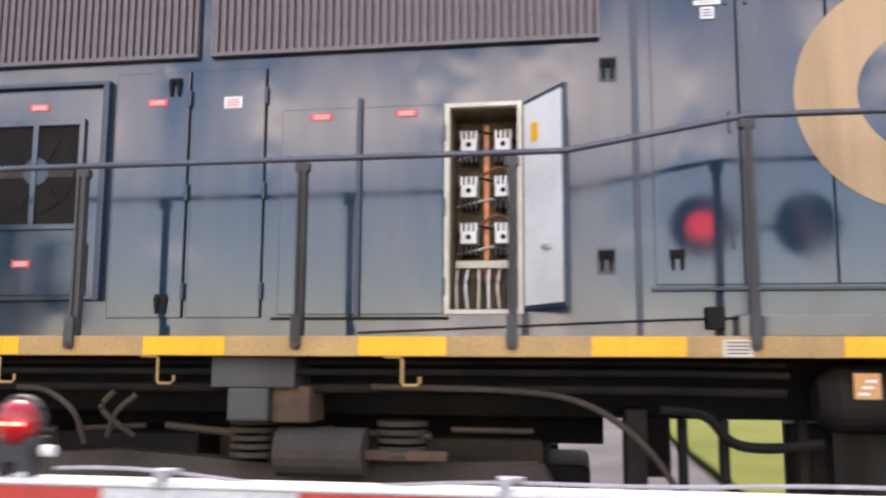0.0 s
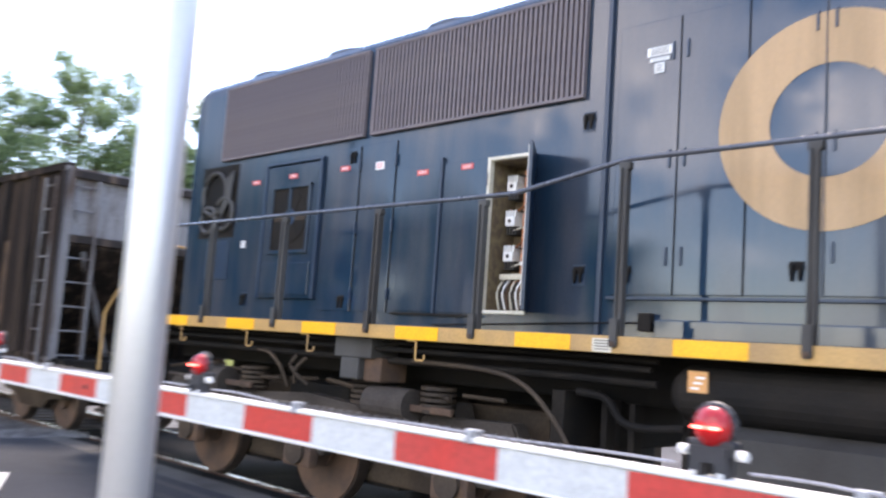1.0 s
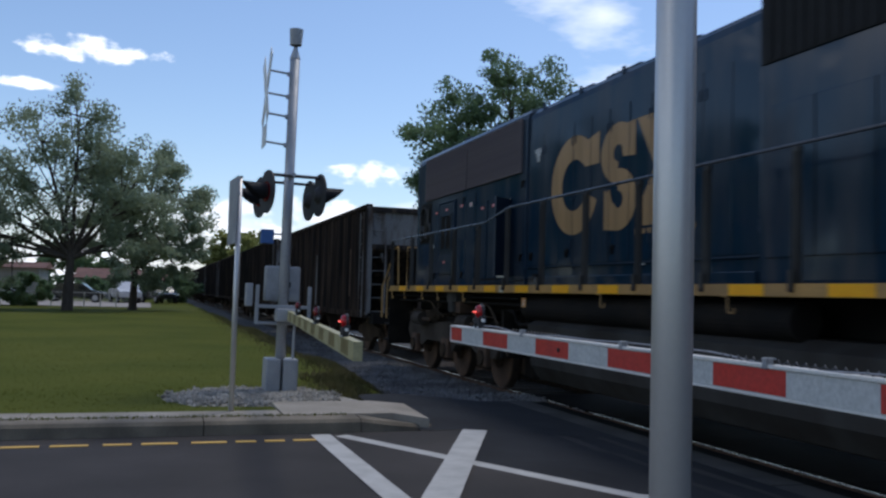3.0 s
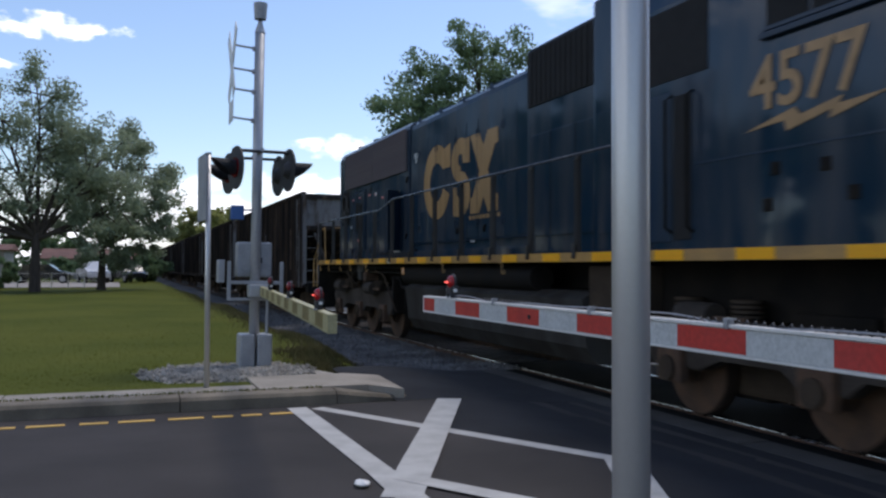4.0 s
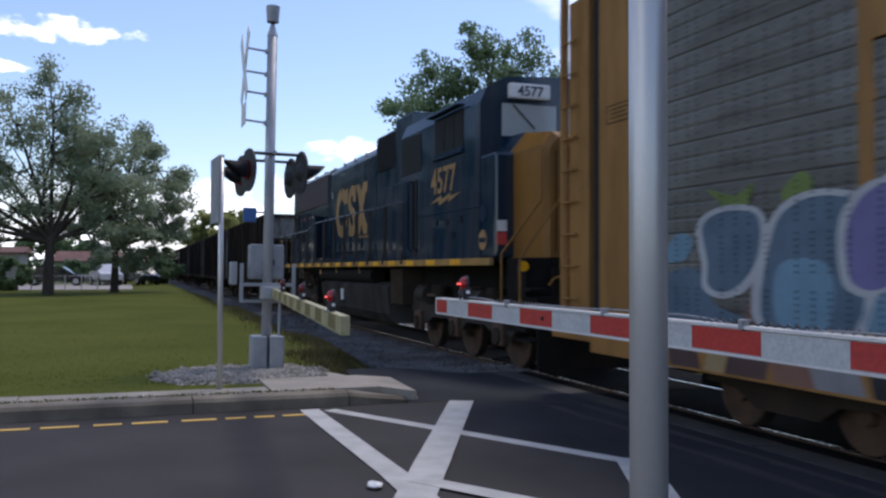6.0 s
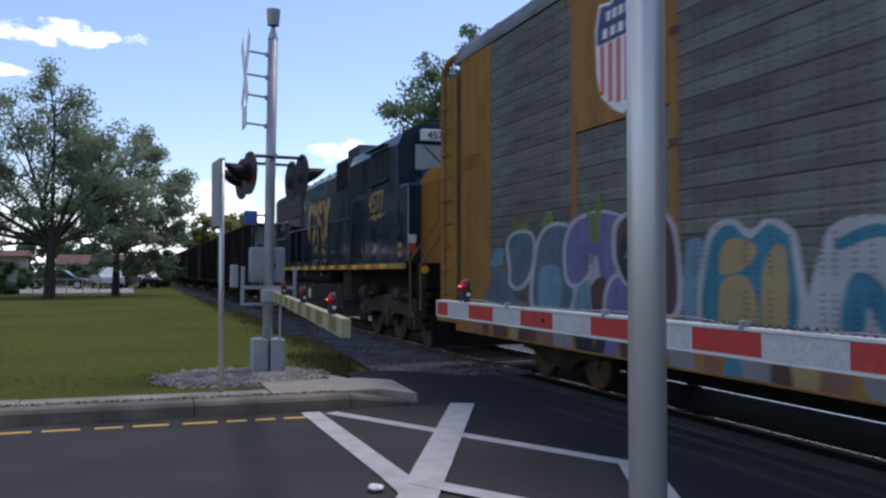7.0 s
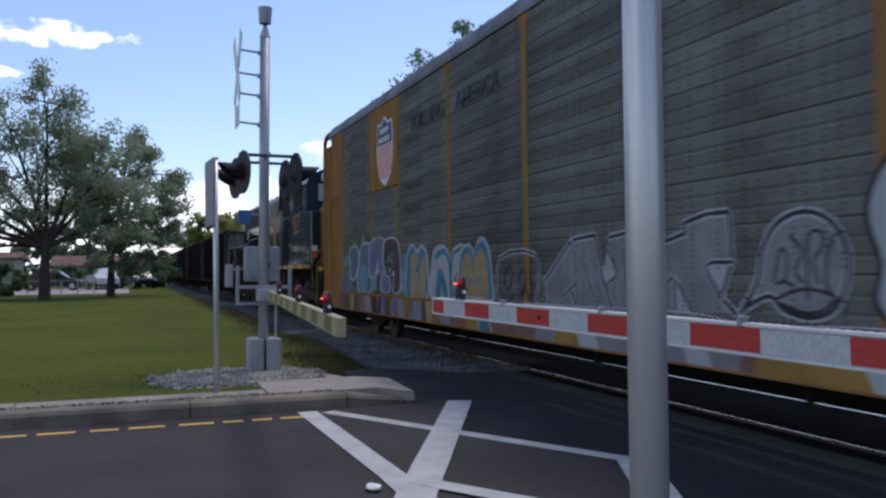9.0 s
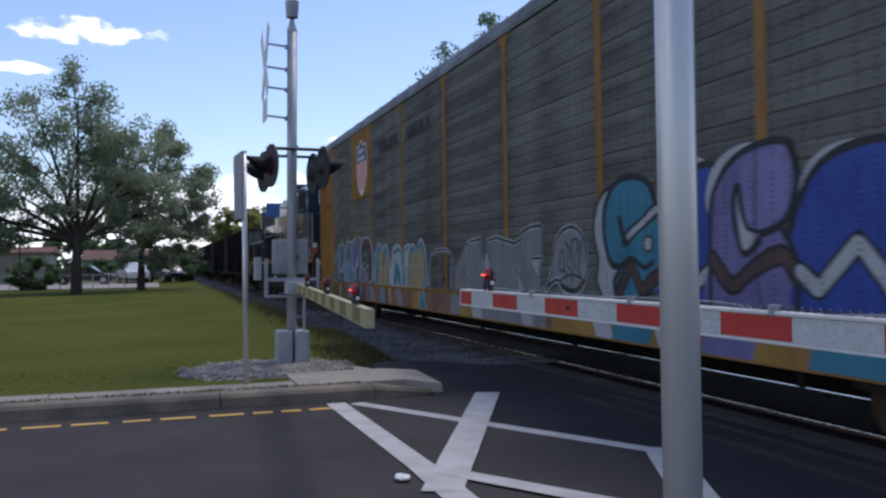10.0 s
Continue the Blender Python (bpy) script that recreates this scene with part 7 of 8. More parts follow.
    spray(ribbon([(27.37, 1.75), (27.77, 1.85), (28.04, 1.73), (28.17, 1.49), (28.19, 1.02)], 0.1, YA, 3), "teal")
    spray(ribbon([(28.15, 1.59), (28.16, 1.02)], 0.05, YA, 3), "black")
    spray(patch([(27.38, 1.03), (27.45, 1.42), (27.62, 1.52), (27.85, 1.38), (28.01, 1.04), (27.82, 1.03), (27.67, 1.25), (27.61, 1.03)], YA), "teal")
    spray(ribbon([(28.32, 1.04), (28.39, 1.35), (28.61, 1.49), (28.68, 1.65)], 0.08, YA, 3), "teal")
    spray(ribbon([(28.21, 1.49), (28.33, 1.79), (28.74, 1.88)], 0.07, YA, 3), "teal")
    spray(patch([(28.57, 0.99), (28.6, 1.71), (28.77, 1.9), (29.09, 1.96), (29.26, 1.85), (29.3, 1.79), (29.44, 1.97), (29.67, 2.05), (29.89, 1.94), (30.02, 1.72), (30.09, 1.38), (30.06, 1.01)], YA), "white")
    spray(patch([(28.64, 1.0), (28.66, 1.65), (28.81, 1.84), (29.08, 1.9), (29.24, 1.77), (29.29, 1.69), (29.4, 1.89), (29.65, 1.97), (29.85, 1.86), (29.97, 1.63), (30.02, 1.35), (29.97, 1.02)], YA), "teal")
    spray(patch([(28.73, 1.01), (28.72, 1.55), (28.86, 1.75), (29.08, 1.79), (29.22, 1.64), (29.26, 1.37), (29.31, 1.64), (29.47, 1.8), (29.66, 1.85), (29.82, 1.68), (29.88, 1.4), (29.79, 1.03)], YA), "tan")
    spray(ribbon([(28.94, 1.26), (29.02, 1.42), (29.09, 1.28)], 0.03, YA, 3), "teal")
    spray(ribbon([(29.18, 1.39), (29.13, 1.29), (29.23, 1.29)], 0.03, YA, 3), "teal")
    spray(ribbon([(29.37, 1.4), (29.32, 1.27), (29.42, 1.32)], 0.03, YA, 3), "teal")
    spray(ribbon([(29.52, 1.44), (29.49, 1.28), (29.6, 1.4)], 0.03, YA, 3), "teal")
    # small dark box of ring letters
    spray(ribbon([(30.3, 0.96), (30.37, 1.68), (31.65, 1.71), (31.66, 1.05)], 0.09, YA, 3), "white")
    spray(ribbon([(30.3, 0.96), (30.37, 1.68), (31.65, 1.71), (31.66, 1.05)], 0.04, YA, 3), "black")
    spray(ribbon([(30.53, 1.4), (30.71, 1.57), (30.84, 1.4), (30.65, 1.21), (30.51, 1.38)], 0.03, YA, 3), "black")
    spray(ribbon([(31.0, 1.32), (31.19, 1.52), (31.3, 1.32), (31.1, 1.15)], 0.03, YA, 3), "black")
    spray(ribbon([(31.45, 1.48), (31.51, 1.08)], 0.03, YA, 3), "black")
    spray(ribbon([(30.48, 1.1), (30.69, 1.04), (30.9, 1.12)], 0.03, YA, 3), "black")
    spray(ribbon([(31.09, 1.03), (31.29, 1.22), (31.44, 1.02)], 0.03, YA, 3), "black")
    # silver letters with thin black lines and a light edge
    spray(polygon_xz([(31.88, 1.33), (32.28, 1.59), (32.69, 1.86), (32.73, 1.83), (33.28, 1.92), (33.43, 1.55), (33.73, 1.28), (33.66, 1.02), (32.51, 0.99), (31.94, 1.02)], YA), "silver")
    spray(polygon_xz([(33.49, 1.48), (33.68, 1.88), (34.09, 1.93), (34.85, 1.79), (35.17, 1.86), (35.17, 1.97), (35.54, 2.04), (35.88, 2.04), (35.92, 1.58), (35.75, 1.21), (35.94, 1.07), (33.72, 1.02)], YA), "silver")
    spray(polygon_xz([(33.61, 1.75), (33.8, 1.45), (33.6, 1.31), (33.5, 1.47)], YA), "white")
    spray(polygon_xz([(35.52, 1.53), (35.9, 1.56), (35.87, 1.39), (35.74, 1.24)], YA), "white")
    spray(polygon_xz([(34.99, 1.36), (35.26, 1.06), (35.0, 1.04)], YA), "white")
    for a, b in zip([(31.94, 1.01), (31.9, 1.33), (32.72, 1.88), (33.31, 1.92), (33.41, 1.69), (33.48, 1.41), (33.66, 1.04)], [(31.9, 1.33), (32.72, 1.88), (33.31, 1.92), (33.41, 1.69), (33.48, 1.41), (33.66, 1.04)]):
        spray(ribbon([a, b], 0.09, YA, 2), "white")
    for a, b in zip([(31.94, 1.01), (31.9, 1.33), (32.72, 1.88), (33.31, 1.92), (33.41, 1.69), (33.48, 1.41), (33.66, 1.04)], [(31.9, 1.33), (32.72, 1.88), (33.31, 1.92), (33.41, 1.69), (33.48, 1.41), (33.66, 1.04)]):
        spray(ribbon([a, b], 0.04, YA, 2), "black")
    for a, b in zip([(33.66, 1.88), (34.09, 1.92), (34.85, 1.8), (35.17, 1.86), (35.16, 1.97), (35.54, 2.04), (35.88, 2.04), (35.92, 1.58), (35.74, 1.22), (35.96, 1.07)], [(34.09, 1.92), (34.85, 1.8), (35.17, 1.86), (35.16, 1.97), (35.54, 2.04), (35.88, 2.04), (35.92, 1.58), (35.74, 1.22), (35.96, 1.07)]):
        spray(ribbon([a, b], 0.09, YA, 2), "white")
    for a, b in zip([(33.66, 1.88), (34.09, 1.92), (34.85, 1.8), (35.17, 1.86), (35.16, 1.97), (35.54, 2.04), (35.88, 2.04), (35.92, 1.58), (35.74, 1.22), (35.96, 1.07)], [(34.09, 1.92), (34.85, 1.8), (35.17, 1.86), (35.16, 1.97), (35.54, 2.04), (35.88, 2.04), (35.92, 1.58), (35.74, 1.22), (35.96, 1.07)]):
        spray(ribbon([a, b], 0.04, YA, 2), "black")
    spray(ribbon([(32.72, 1.86), (32.79, 1.55), (32.84, 1.34), (32.59, 1.22), (32.45, 1.14)], 0.07, YA, 3), "white")
    spray(ribbon([(32.72, 1.86), (32.79, 1.55), (32.84, 1.34), (32.59, 1.22), (32.45, 1.14)], 0.035, YA, 3), "black")
    spray(ribbon([(33.07, 1.59), (33.15, 1.34), (33.3, 1.16)], 0.07, YA, 3), "white")
    spray(ribbon([(33.07, 1.59), (33.15, 1.34), (33.3, 1.16)], 0.035, YA, 3), "black")
    spray(ribbon([(32.64, 1.26), (32.83, 1.04)], 0.07, YA, 3), "white")
    spray(ribbon([(32.64, 1.26), (32.83, 1.04)], 0.035, YA, 3), "black")
    spray(ribbon([(35.92, 1.56), (35.52, 1.53), (35.74, 1.22)], 0.07, YA, 3), "white")
    spray(ribbon([(35.92, 1.56), (35.52, 1.53), (35.74, 1.22)], 0.035, YA, 3), "black")
    spray(ribbon([(34.85, 1.36), (34.99, 1.39), (35.28, 1.06)], 0.07, YA, 3), "white")
    spray(ribbon([(34.85, 1.36), (34.99, 1.39), (35.28, 1.06)], 0.035, YA, 3), "black")
    spray(ribbon([(34.0, 1.74), (34.03, 1.21)], 0.07, YA, 3), "white")
    spray(ribbon([(34.0, 1.74), (34.03, 1.21)], 0.035, YA, 3), "black")
    spray(ribbon([(33.61, 1.75), (33.82, 1.45), (33.59, 1.3), (33.72, 1.02)], 0.07, YA, 3), "white")
    spray(ribbon([(33.61, 1.75), (33.82, 1.45), (33.59, 1.3), (33.72, 1.02)], 0.035, YA, 3), "black")
    spray(ribbon([(34.99, 1.38), (34.99, 1.05)], 0.07, YA, 3), "white")
    spray(ribbon([(34.99, 1.38), (34.99, 1.05)], 0.035, YA, 3), "black")
    spray(ribbon([(34.52, 1.73), (34.4, 1.35), (34.61, 1.06)], 0.07, YA, 3), "white")
    spray(ribbon([(34.52, 1.73), (34.4, 1.35), (34.61, 1.06)], 0.035, YA, 3), "black")
    spray(patch([(36.04, 1.09), (36.27, 1.37), (36.36, 1.68), (36.55, 1.9), (36.89, 1.98), (37.19, 1.87), (37.35, 1.61), (37.32, 1.33), (37.16, 1.14), (36.9, 1.08), (36.6, 1.14), (36.44, 1.25), (36.15, 1.16)], YA), "silver")
    spray(ribbon([(36.04, 1.09), (36.27, 1.37), (36.36, 1.68), (36.55, 1.9), (36.89, 1.98), (37.19, 1.87), (37.35, 1.61), (37.32, 1.33), (37.16, 1.14), (36.9, 1.08), (36.6, 1.14), (36.44, 1.25), (36.15, 1.16), (36.04, 1.09)], 0.1, YA, 3), "white")
    spray(ribbon([(36.04, 1.09), (36.27, 1.37), (36.36, 1.68), (36.55, 1.9), (36.89, 1.98), (37.19, 1.87), (37.35, 1.61), (37.32, 1.33), (37.16, 1.14), (36.9, 1.08), (36.6, 1.14), (36.44, 1.25), (36.15, 1.16), (36.04, 1.09)], 0.045, YA, 3), "black")
    spray(ribbon([(36.5, 1.22), (36.77, 1.31), (37.03, 1.31), (37.22, 1.26)], 0.032, YA, 3), "black")
    spray(ribbon([(36.53, 1.2), (36.83, 1.12), (37.06, 1.14), (37.22, 1.24)], 0.032, YA, 3), "black")
    spray(ribbon([(36.49, 1.38), (36.57, 1.65), (36.65, 1.63), (36.65, 1.42), (36.53, 1.36)], 0.032, YA, 3), "black")
    spray(ribbon([(36.7, 1.78), (36.85, 1.64), (36.76, 1.48), (36.84, 1.38)], 0.032, YA, 3), "black")
    spray(ribbon([(36.91, 1.26), (36.92, 1.76), (37.08, 1.79), (37.07, 1.66), (36.98, 1.56), (37.03, 1.38)], 0.032, YA, 3), "black")
    spray(ribbon([(37.22, 1.77), (37.14, 1.62), (37.11, 1.38), (37.18, 1.27)], 0.032, YA, 3), "black")
    spray(ribbon([(36.72, 1.35), (36.63, 1.38)], 0.032, YA, 3), "black")
    # large teal, purple and blue letters with a heavy black line
    spray(patch([(39.04, 1.98), (39.08, 2.16), (39.21, 2.37), (39.5, 2.55), (39.92, 2.58), (40.04, 2.4), (39.36, 2.16)], YA), "white")
    spray(patch([(39.07, 1.12), (39.27, 1.49), (39.14, 1.73), (39.12, 2.03), (39.29, 2.28), (39.62, 2.44), (40.07, 2.49), (40.44, 2.39), (40.52, 1.77), (40.45, 1.12)], YA), "blue")
    spray(ribbon([(39.19, 1.12), (39.3, 1.49), (39.14, 1.73), (39.12, 2.03), (39.29, 2.28), (39.62, 2.44), (40.07, 2.49), (40.44, 2.39)], 0.075, YA, 3), "black")
    for a, b in zip([(39.5, 1.63), (39.84, 1.26), (40.11, 1.4), (40.32, 1.61)], [(39.84, 1.26), (40.11, 1.4), (40.32, 1.61)]):
        spray(ribbon([a, b], 0.2, YA, 2), "black")
    for a, b in zip([(39.5, 1.63), (39.84, 1.26), (40.11, 1.4), (40.32, 1.61)], [(39.84, 1.26), (40.11, 1.4), (40.32, 1.61)]):
        spray(ribbon([a, b], 0.12, YA, 2), "white")
    spray(patch([(38.15, 2.45), (37.86, 2.4), (37.63, 2.19), (37.53, 1.88), (37.67, 1.53), (37.61, 1.26), (37.75, 1.06), (38.1, 1.06), (38.32, 1.42), (38.03, 2.23)], YA), "white")
    spray(ribbon([(38.04, 2.44), (37.79, 2.35), (37.62, 2.15), (37.55, 1.88), (37.68, 1.53), (37.62, 1.26), (37.75, 1.06)], 0.05, YA, 3), "black")
    spray(patch([(37.97, 2.34), (38.25, 2.5), (38.64, 2.5), (38.91, 2.39), (39.03, 2.2), (39.22, 2.13), (39.48, 2.0), (39.49, 1.64), (39.29, 1.29), (38.78, 1.1), (38.18, 1.07), (38.07, 1.23), (38.23, 1.43), (38.01, 1.46), (37.84, 1.79), (37.84, 2.1)], YA), "teal")
    spray(ribbon([(38.18, 1.07), (38.07, 1.23), (38.23, 1.43), (38.01, 1.46), (37.84, 1.79), (37.84, 2.1), (37.97, 2.34), (38.25, 2.5), (38.64, 2.5), (38.91, 2.39), (39.03, 2.2)], 0.085, YA, 3), "black")
    spray(ribbon([(38.37, 1.75), (38.52, 1.84), (38.76, 1.94), (39.06, 2.08), (39.22, 2.09)], 0.17, YA, 3), "black")
    spray(ribbon([(38.37, 1.75), (38.52, 1.84), (38.76, 1.94), (39.06, 2.08), (39.22, 2.09)], 0.08, YA, 3), "white")
    spray(ribbon([(38.23, 2.02), (38.29, 1.86), (38.38, 1.74)], 0.09, YA, 3), "black")
    spray(patch([(38.77, 1.7), (38.83, 1.78), (38.95, 1.79), (39.0, 1.7), (38.94, 1.6), (38.82, 1.61)], YA), "black")
    spray(patch([(38.8, 1.7), (38.84, 1.76), (38.93, 1.76), (38.96, 1.7), (38.92, 1.63), (38.84, 1.63)], YA), "white")
    spray(ribbon([(38.23, 1.43), (38.52, 1.53), (38.78, 1.42), (38.98, 1.48)], 0.07, YA, 3), "black")
    spray(ribbon([(38.16, 1.08), (38.49, 1.43), (38.72, 1.16), (38.97, 1.28), (39.2, 1.37)], 0.19, YA, 3), "black")
    spray(ribbon([(38.16, 1.08), (38.49, 1.43), (38.72, 1.16), (38.97, 1.28), (39.2, 1.37)], 0.12, YA, 3), "brown")
    spray(patch([(40.03, 2.08), (40.12, 2.4), (40.41, 2.58), (40.81, 2.61), (40.77, 2.36), (40.2, 1.96)], YA), "white")
    spray(patch([(40.11, 1.62), (40.11, 2.01), (40.23, 2.27), (40.44, 2.46), (40.8, 2.57), (41.23, 2.57), (41.36, 2.43), (41.4, 2.17), (41.31, 1.95), (41.17, 1.82), (41.29, 1.65), (41.39, 1.43), (41.38, 1.04), (40.06, 1.0)], YA), "purple")
    spray(patch([(40.61, 2.21), (40.67, 2.45), (40.9, 2.53), (41.2, 2.53), (41.31, 2.41), (41.34, 2.17), (41.25, 1.96), (41.1, 1.85), (40.85, 1.79), (40.69, 1.85)], YA), "lilac")
    spray(patch([(41.41, 2.07), (41.44, 2.2), (41.56, 2.35), (41.82, 2.46), (42.13, 2.47), (42.19, 2.35), (41.6, 2.13)], YA), "white")
    spray(patch([(41.41, 1.99), (41.61, 2.26), (41.95, 2.41), (42.41, 2.44), (42.79, 2.36), (43.03, 2.04), (43.06, 1.44), (43.0, 0.99), (41.38, 1.03), (41.39, 1.44), (41.29, 1.74)], YA), "blue")
    spray(ribbon([(40.08, 1.01), (40.11, 2.01), (40.23, 2.27), (40.44, 2.46), (40.8, 2.58), (41.23, 2.58), (41.36, 2.41), (41.4, 2.17), (41.31, 1.94), (41.16, 1.81), (40.88, 1.74), (40.69, 1.8), (40.61, 1.99), (40.57, 2.23), (40.49, 2.11), (40.51, 1.83), (40.64, 1.55), (40.88, 1.68)], 0.075, YA, 3), "black")
    spray(ribbon([(41.16, 1.81), (41.29, 1.65), (41.4, 1.42), (41.38, 1.04)], 0.075, YA, 3), "black")
    spray(ribbon([(41.29, 1.74), (41.41, 1.99), (41.61, 2.26), (41.95, 2.41), (42.41, 2.44), (42.79, 2.36)], 0.075, YA, 3), "black")
    spray(patch([(40.54, 2.14), (40.57, 1.83), (40.64, 1.59), (40.85, 1.73), (40.69, 1.78), (40.59, 1.94)], YA), "white")
    spray(ribbon([(40.84, 2.56), (40.81, 1.6), (40.88, 1.04)], 0.025, YA, 3), "black")
    spray(ribbon([(40.13, 1.51), (40.44, 1.24), (40.74, 1.39), (41.18, 1.54), (41.39, 1.33)], 0.2, YA, 3), "black")
    spray(ribbon([(40.13, 1.51), (40.44, 1.24), (40.74, 1.39), (41.18, 1.54), (41.39, 1.33)], 0.12, YA, 3), "brown")
    for a, b in zip([(41.42, 1.39), (41.64, 1.23), (42.11, 1.63), (42.38, 1.35), (42.55, 1.14)], [(41.64, 1.23), (42.11, 1.63), (42.38, 1.35), (42.55, 1.14)]):
        spray(ribbon([a, b], 0.2, YA, 2), "black")
    for a, b in zip([(41.42, 1.39), (41.64, 1.23), (42.11, 1.63), (42.38, 1.35), (42.55, 1.14)], [(41.64, 1.23), (42.11, 1.63), (42.38, 1.35), (42.55, 1.14)]):
        spray(ribbon([a, b], 0.13, YA, 2), "white")
    # colours that run on over the flatcar sill
    rnd = random.Random(4)

    def run_on(x, w, c, sl, k):
        put("graffiti", polygon_xz([(x, 0.53), (x + w, 0.53), (x + w + sl, 0.91), (x + sl, 0.91)], YA - 0.0205 - 0.0002 * k), S[c])
    run_on(29.9, 6.4, "rust", 0.05, 0)
    run_on(31.6, 1.0, "silver", 0.1, 1)
    run_on(33.1, 2.9, "silver", 0.1, 1)
    x, k = 19.3, 2
    names = ["brown", "rust", "tan", "rust", "purple", "silver", "teal", "purple", "black", "brown", "rust"]
    while x < 29.8:
        w = rnd.uniform(0.2, 0.6)
        run_on(x, w, rnd.choice(names), rnd.uniform(-0.2, 0.2), k)
        x += w * 0.8 + rnd.uniform(0.0, 0.3)
        k += 1
    for a, w, c in ((28.9, 0.5, "yellow"), (29.5, 0.35, "teal"), (30.0, 0.06, "white"), (32.2, 0.6, "yellow"), (32.9, 0.5, "white"), (35.2, 0.4, "white"), (36.2, 1.6, "yellow"), (37.6, 0.45, "white"), (38.0, 0.9, "teal"), (39.1, 0.3, "white"),
                    (39.5, 0.35, "lilac"), (39.9, 1.0, "purple"), (40.75, 0.5, "yellow"), (41.5, 1.0, "teal"), (42.7, 0.7, "blue"), (43.5, 1.0, "purple")):
        run_on(a, w, c, 0.12 if c != "white" else -0.2, k)
        k += 1
    # trucks
    for mid in (21.2, 42.6):
        tk = put("truck", extrude_xz([(mid - 1.2, 0.52), (mid - 1.25, 0.32), (mid - 0.7, 0.30), (mid - 0.45, 0.12), (mid + 0.45, 0.12), (mid + 0.7, 0.30), (mid + 1.25, 0.32), (mid + 1.2, 0.52), (mid + 0.5, 0.60), (mid - 0.5, 0.60)], 5.98, 6.12, 0.015), UNDER, None, "dark four-wheel freight truck")
        put("bolster", boxm(mid - 0.25, mid + 0.25, 6.0, 8.0, 0.25, 0.62, 0.02), BLACK, tk)
        for ax in (mid - 0.85, mid + 0.85):
            wheelset(put, ax, 0.38, tk)
    for x in (24.4, 28.8, 33.2, 36.8, 39.6, 41.3):
        put("sill_step", add_box(boxm(x, x + 0.06, YA + 0.02, YA + 0.08, 0.32, 0.52, 0.006), x + 0.0, x + 0.34, YA + 0.02, YA + 0.08, 0.30, 0.34, 0.006), BLACK)
    put("centre_sill", boxm(X0 + 0.3, X1, 6.90, 7.12, 0.055, 0.62, 0.01), BLACK)
    put("brake_pipe", tube([(X0, 6.2, 0.52), (X1, 6.2, 0.52)], 0.04, 8), BLACK)
    return e


rack = autorack()


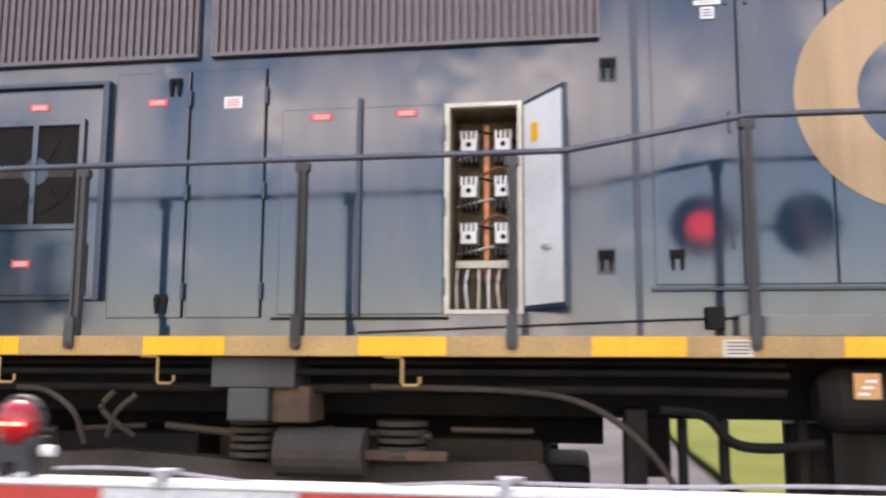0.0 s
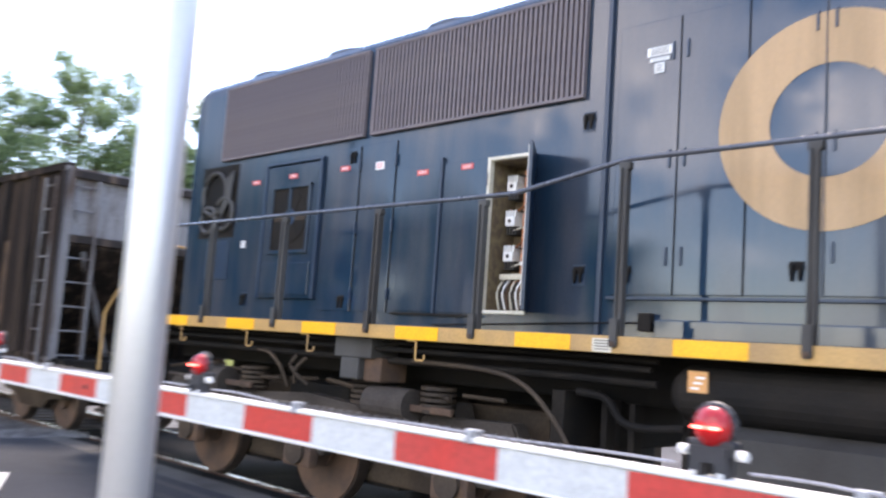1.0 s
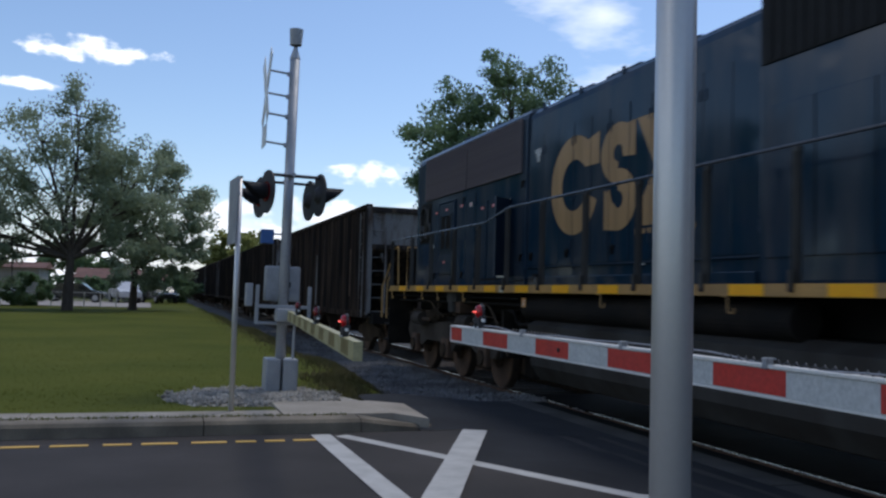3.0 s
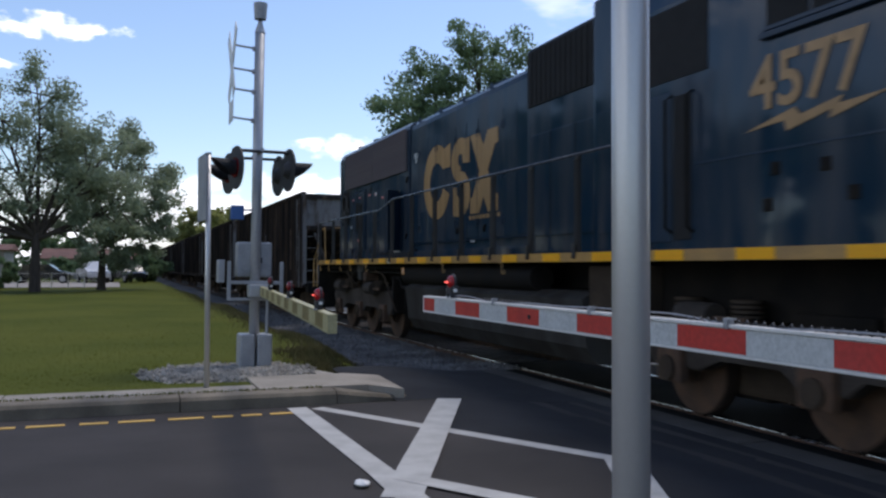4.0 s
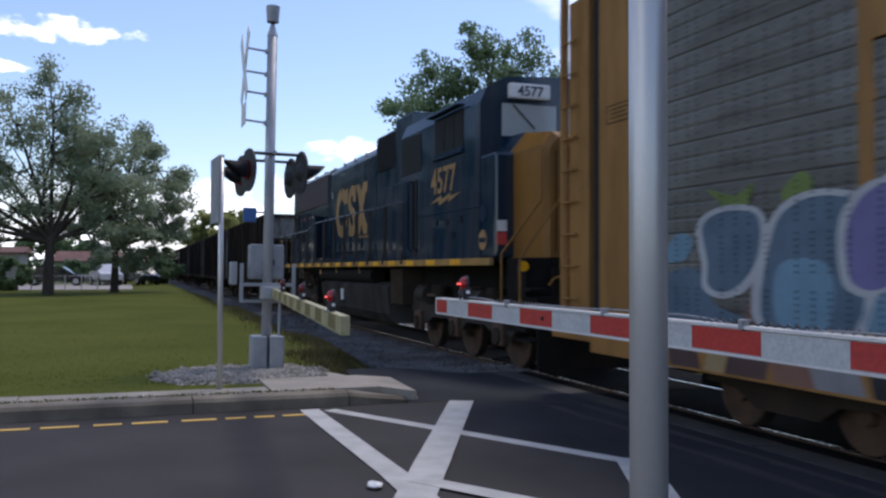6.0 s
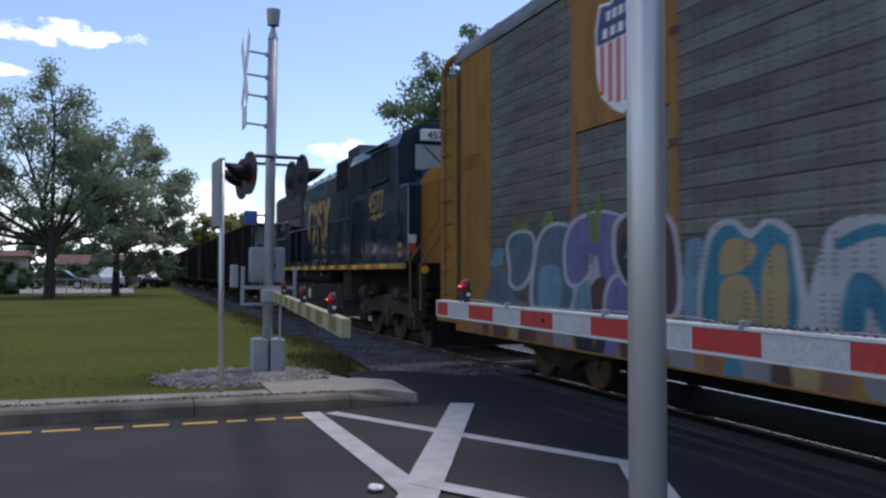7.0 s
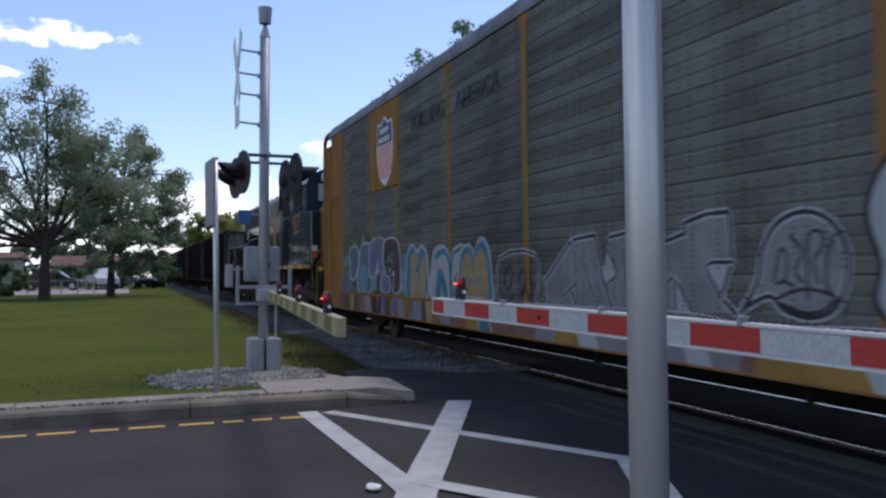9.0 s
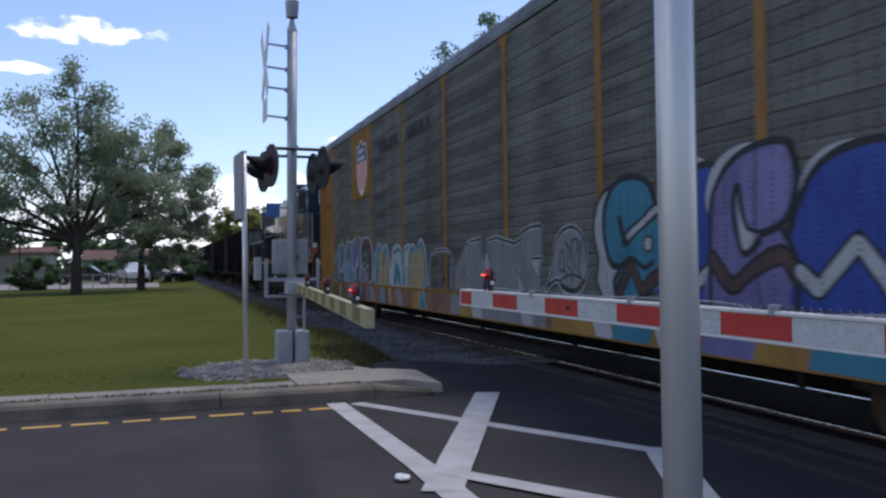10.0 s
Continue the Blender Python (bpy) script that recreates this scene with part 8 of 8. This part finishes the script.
# ---- coal cars ahead ----
def coal_car(xc, length, material, label):
    e = empty("coal_car", xc, TRACK_Y, RAIL_Z, label, "rail car", "coal cars")
    put, inv = builder(e, xc)
    a, b = xc - length / 2, xc + length / 2
    n0, f0 = 5.52, 2 * TRACK_Y - 5.52
    for y0, y1 in ((n0, n0 + 0.05), (f0 - 0.05, f0)):
        put("side_wall", boxm(a + 0.5, b, y0, y1, 1.0, 3.80), material)
        put("top_chord", boxm(a + 0.5, b + 0.02, y0 - 0.06, y1 + 0.05, 3.80, 3.92, 0.015), material)
        put("bottom_chord", boxm(a, b, y0 - 0.05, y1 + 0.03, 0.86, 1.05, 0.015), material)
    k = 0
    n = 14
    for k in range(n + 1):
        x = a + 0.55 + (length - 0.62) * k / n
        put("side_post", extrude_yz([(n0 - 0.09, 1.05), (n0, 1.0), (n0, 3.82), (n0 - 0.09, 3.78)], x, x + 0.13), material)
    for x in (a + 0.5, b - 0.06):
        put("end_wall", boxm(x, x + 0.06, n0 + 0.05, f0 - 0.05, 2.75, 3.86), CARGREY if material is CARBROWN else material)
    for zz in (2.72, 3.7):
        put("end_rib", boxm(b, b + 0.07, n0 + 0.08, f0 - 0.08, zz, zz + 0.12, 0.01), material)
    put("corner_post", boxm(b - 0.16, b + 0.06, n0 - 0.05, n0 + 0.1, 0.95, 3.86, 0.012), CARGREY)
    put("slope_sheet", extrude_xz([(b - 2.3, 1.0), (b - 0.02, 2.76), (b - 0.02, 2.68), (b - 2.2, 0.95)], n0 + 0.06, f0 - 0.06), CARBROWN)
    put("end_deck", boxm(b - 2.3, b + 0.1, n0 + 0.02, f0 - 0.02, 0.92, 1.0), BLACK)
    for yy in (n0 + 0.5, TRACK_Y, f0 - 0.5):
        put("slope_stay", boxm(b - 0.12, b, yy - 0.05, yy + 0.05, 1.0, 2.75, 0.01), CARBROWN)
    put("end_brace", rod((b + 0.02, n0 + 0.1, 3.3), (b - 0.5, n0 + 1.1, 1.05), 0.05, 6), CARGREY)
    put("end_sill", boxm(b - 0.1, b + 0.35, n0 + 0.1, f0 - 0.1, 0.72, 1.0, 0.02), BLACK)
    put("coal_load", grid_sheet(a + 0.6, b - 0.1, n0 + 0.06, f0 - 0.06, 0.5, lambda x, y: 3.45 + 0.18 * noise.noise((x, y, 0))), COAL)
    for lx, ly in ((b + 0.06, n0 + 0.05), (b - 0.55, n0 - 0.12)):
        ld = put("ladder", boxm(lx, lx + 0.03, ly, ly + 0.03, 0.9, 3.7, 0.004), CARGREY, None, "grey steel ladder")
        along_x = ly < n0
        put("ladder_rail", boxm(lx + (0.4 if along_x else 0), lx + (0.43 if along_x else 0.03), ly + (0 if along_x else 0.4), ly + (0.03 if along_x else 0.43), 0.9, 3.7, 0.004), CARGREY, ld)
        for k in range(8):
            zz = 1.05 + 0.36 * k
            put("rung", rod((lx, ly + 0.015, zz), (lx + (0.42 if along_x else 0.015), ly + (0.015 if along_x else 0.42), zz), 0.012, 6), CARGREY, ld)
    for k in range(12):
        x = a + 0.95 + (length - 1.9) * k / 11
        put("rust_streak", boxm(x, x + 0.10 + 0.05 * (k % 4), n0 - 0.004, n0, 1.08 + 0.35 * (k % 3), 1.9 + 0.45 * (k % 4)), (CARGREY, RUST, BLACK)[k % 3])
    put("centre_sill", boxm(a - 0.4, b + 0.7, TRACK_Y - 0.25, TRACK_Y + 0.25, 0.55, 0.9), BLACK)
    put("hopper_chute", extrude_xz([(xc - 3.2, 0.95), (xc + 3.2, 0.95), (xc + 2.0, 0.25), (xc + 1.2, 0.25), (xc, 0.8), (xc - 1.2, 0.25), (xc - 2.0, 0.25)], 6.0, 8.0), CARBROWN)
    for mid in (a + 1.9, b - 1.6):
        tk = put("truck", extrude_xz([(mid - 1.2, 0.58), (mid - 1.25, 0.36), (mid - 0.7, 0.34), (mid - 0.45, 0.16), (mid + 0.45, 0.16), (mid + 0.7, 0.34), (mid + 1.25, 0.36), (mid + 1.2, 0.58), (mid + 0.5, 0.68), (mid - 0.5, 0.68)], 5.98, 6.12, 0.015), UNDER, None, "rusty four-wheel freight truck")
        put("bolster", boxm(mid - 0.25, mid + 0.25, 6.0, 8.0, 0.3, 0.7, 0.02), BLACK, tk)
        for ax in (mid - 0.88, mid + 0.88):
            wheelset(put, ax, 0.46, tk)
    return e


LEN = 16.6
cars = [coal_car(-8.75 - LEN / 2, LEN, CARBROWN, "rust-stained brown open coal car with side ribs")]
for k in range(1, 8):
    c = copy_thing(cars[0], pose(cars[0].location.x - k * (LEN + 1.25), TRACK_Y, RAIL_Z))
    cars.append(c)
red = coal_car(cars[-1].location.x - (LEN + 1.3), LEN, CARRED, "faded red open freight car at the head of the row")
cars.append(red)


# ---- movement ----
LEAD = [(0, 0.0), (0.5, 0.0), (1.0, 0.0), (1.5, 0.04), (1.8, -0.12), (2.0, -0.33), (2.3, -0.31), (2.6, -0.35), (3.3, -0.4), (10, -0.4)]


def run(t):
    """How far the train has gone at t, with its small unevenness."""
    return -(4.58 * t + 0.0215 * t * t) + float(np.interp(t, [a for a, b in LEAD], [b for a, b in LEAD]))


def motions():
    for thing in (loco, rack, *cars):
        p = thing.location.copy()
        walk(thing, [(t, pose(p.x + run(t), p.y, p.z)) for t in sorted({k / 2 for k in range(21)} | {1.8, 2.3})])


motions()
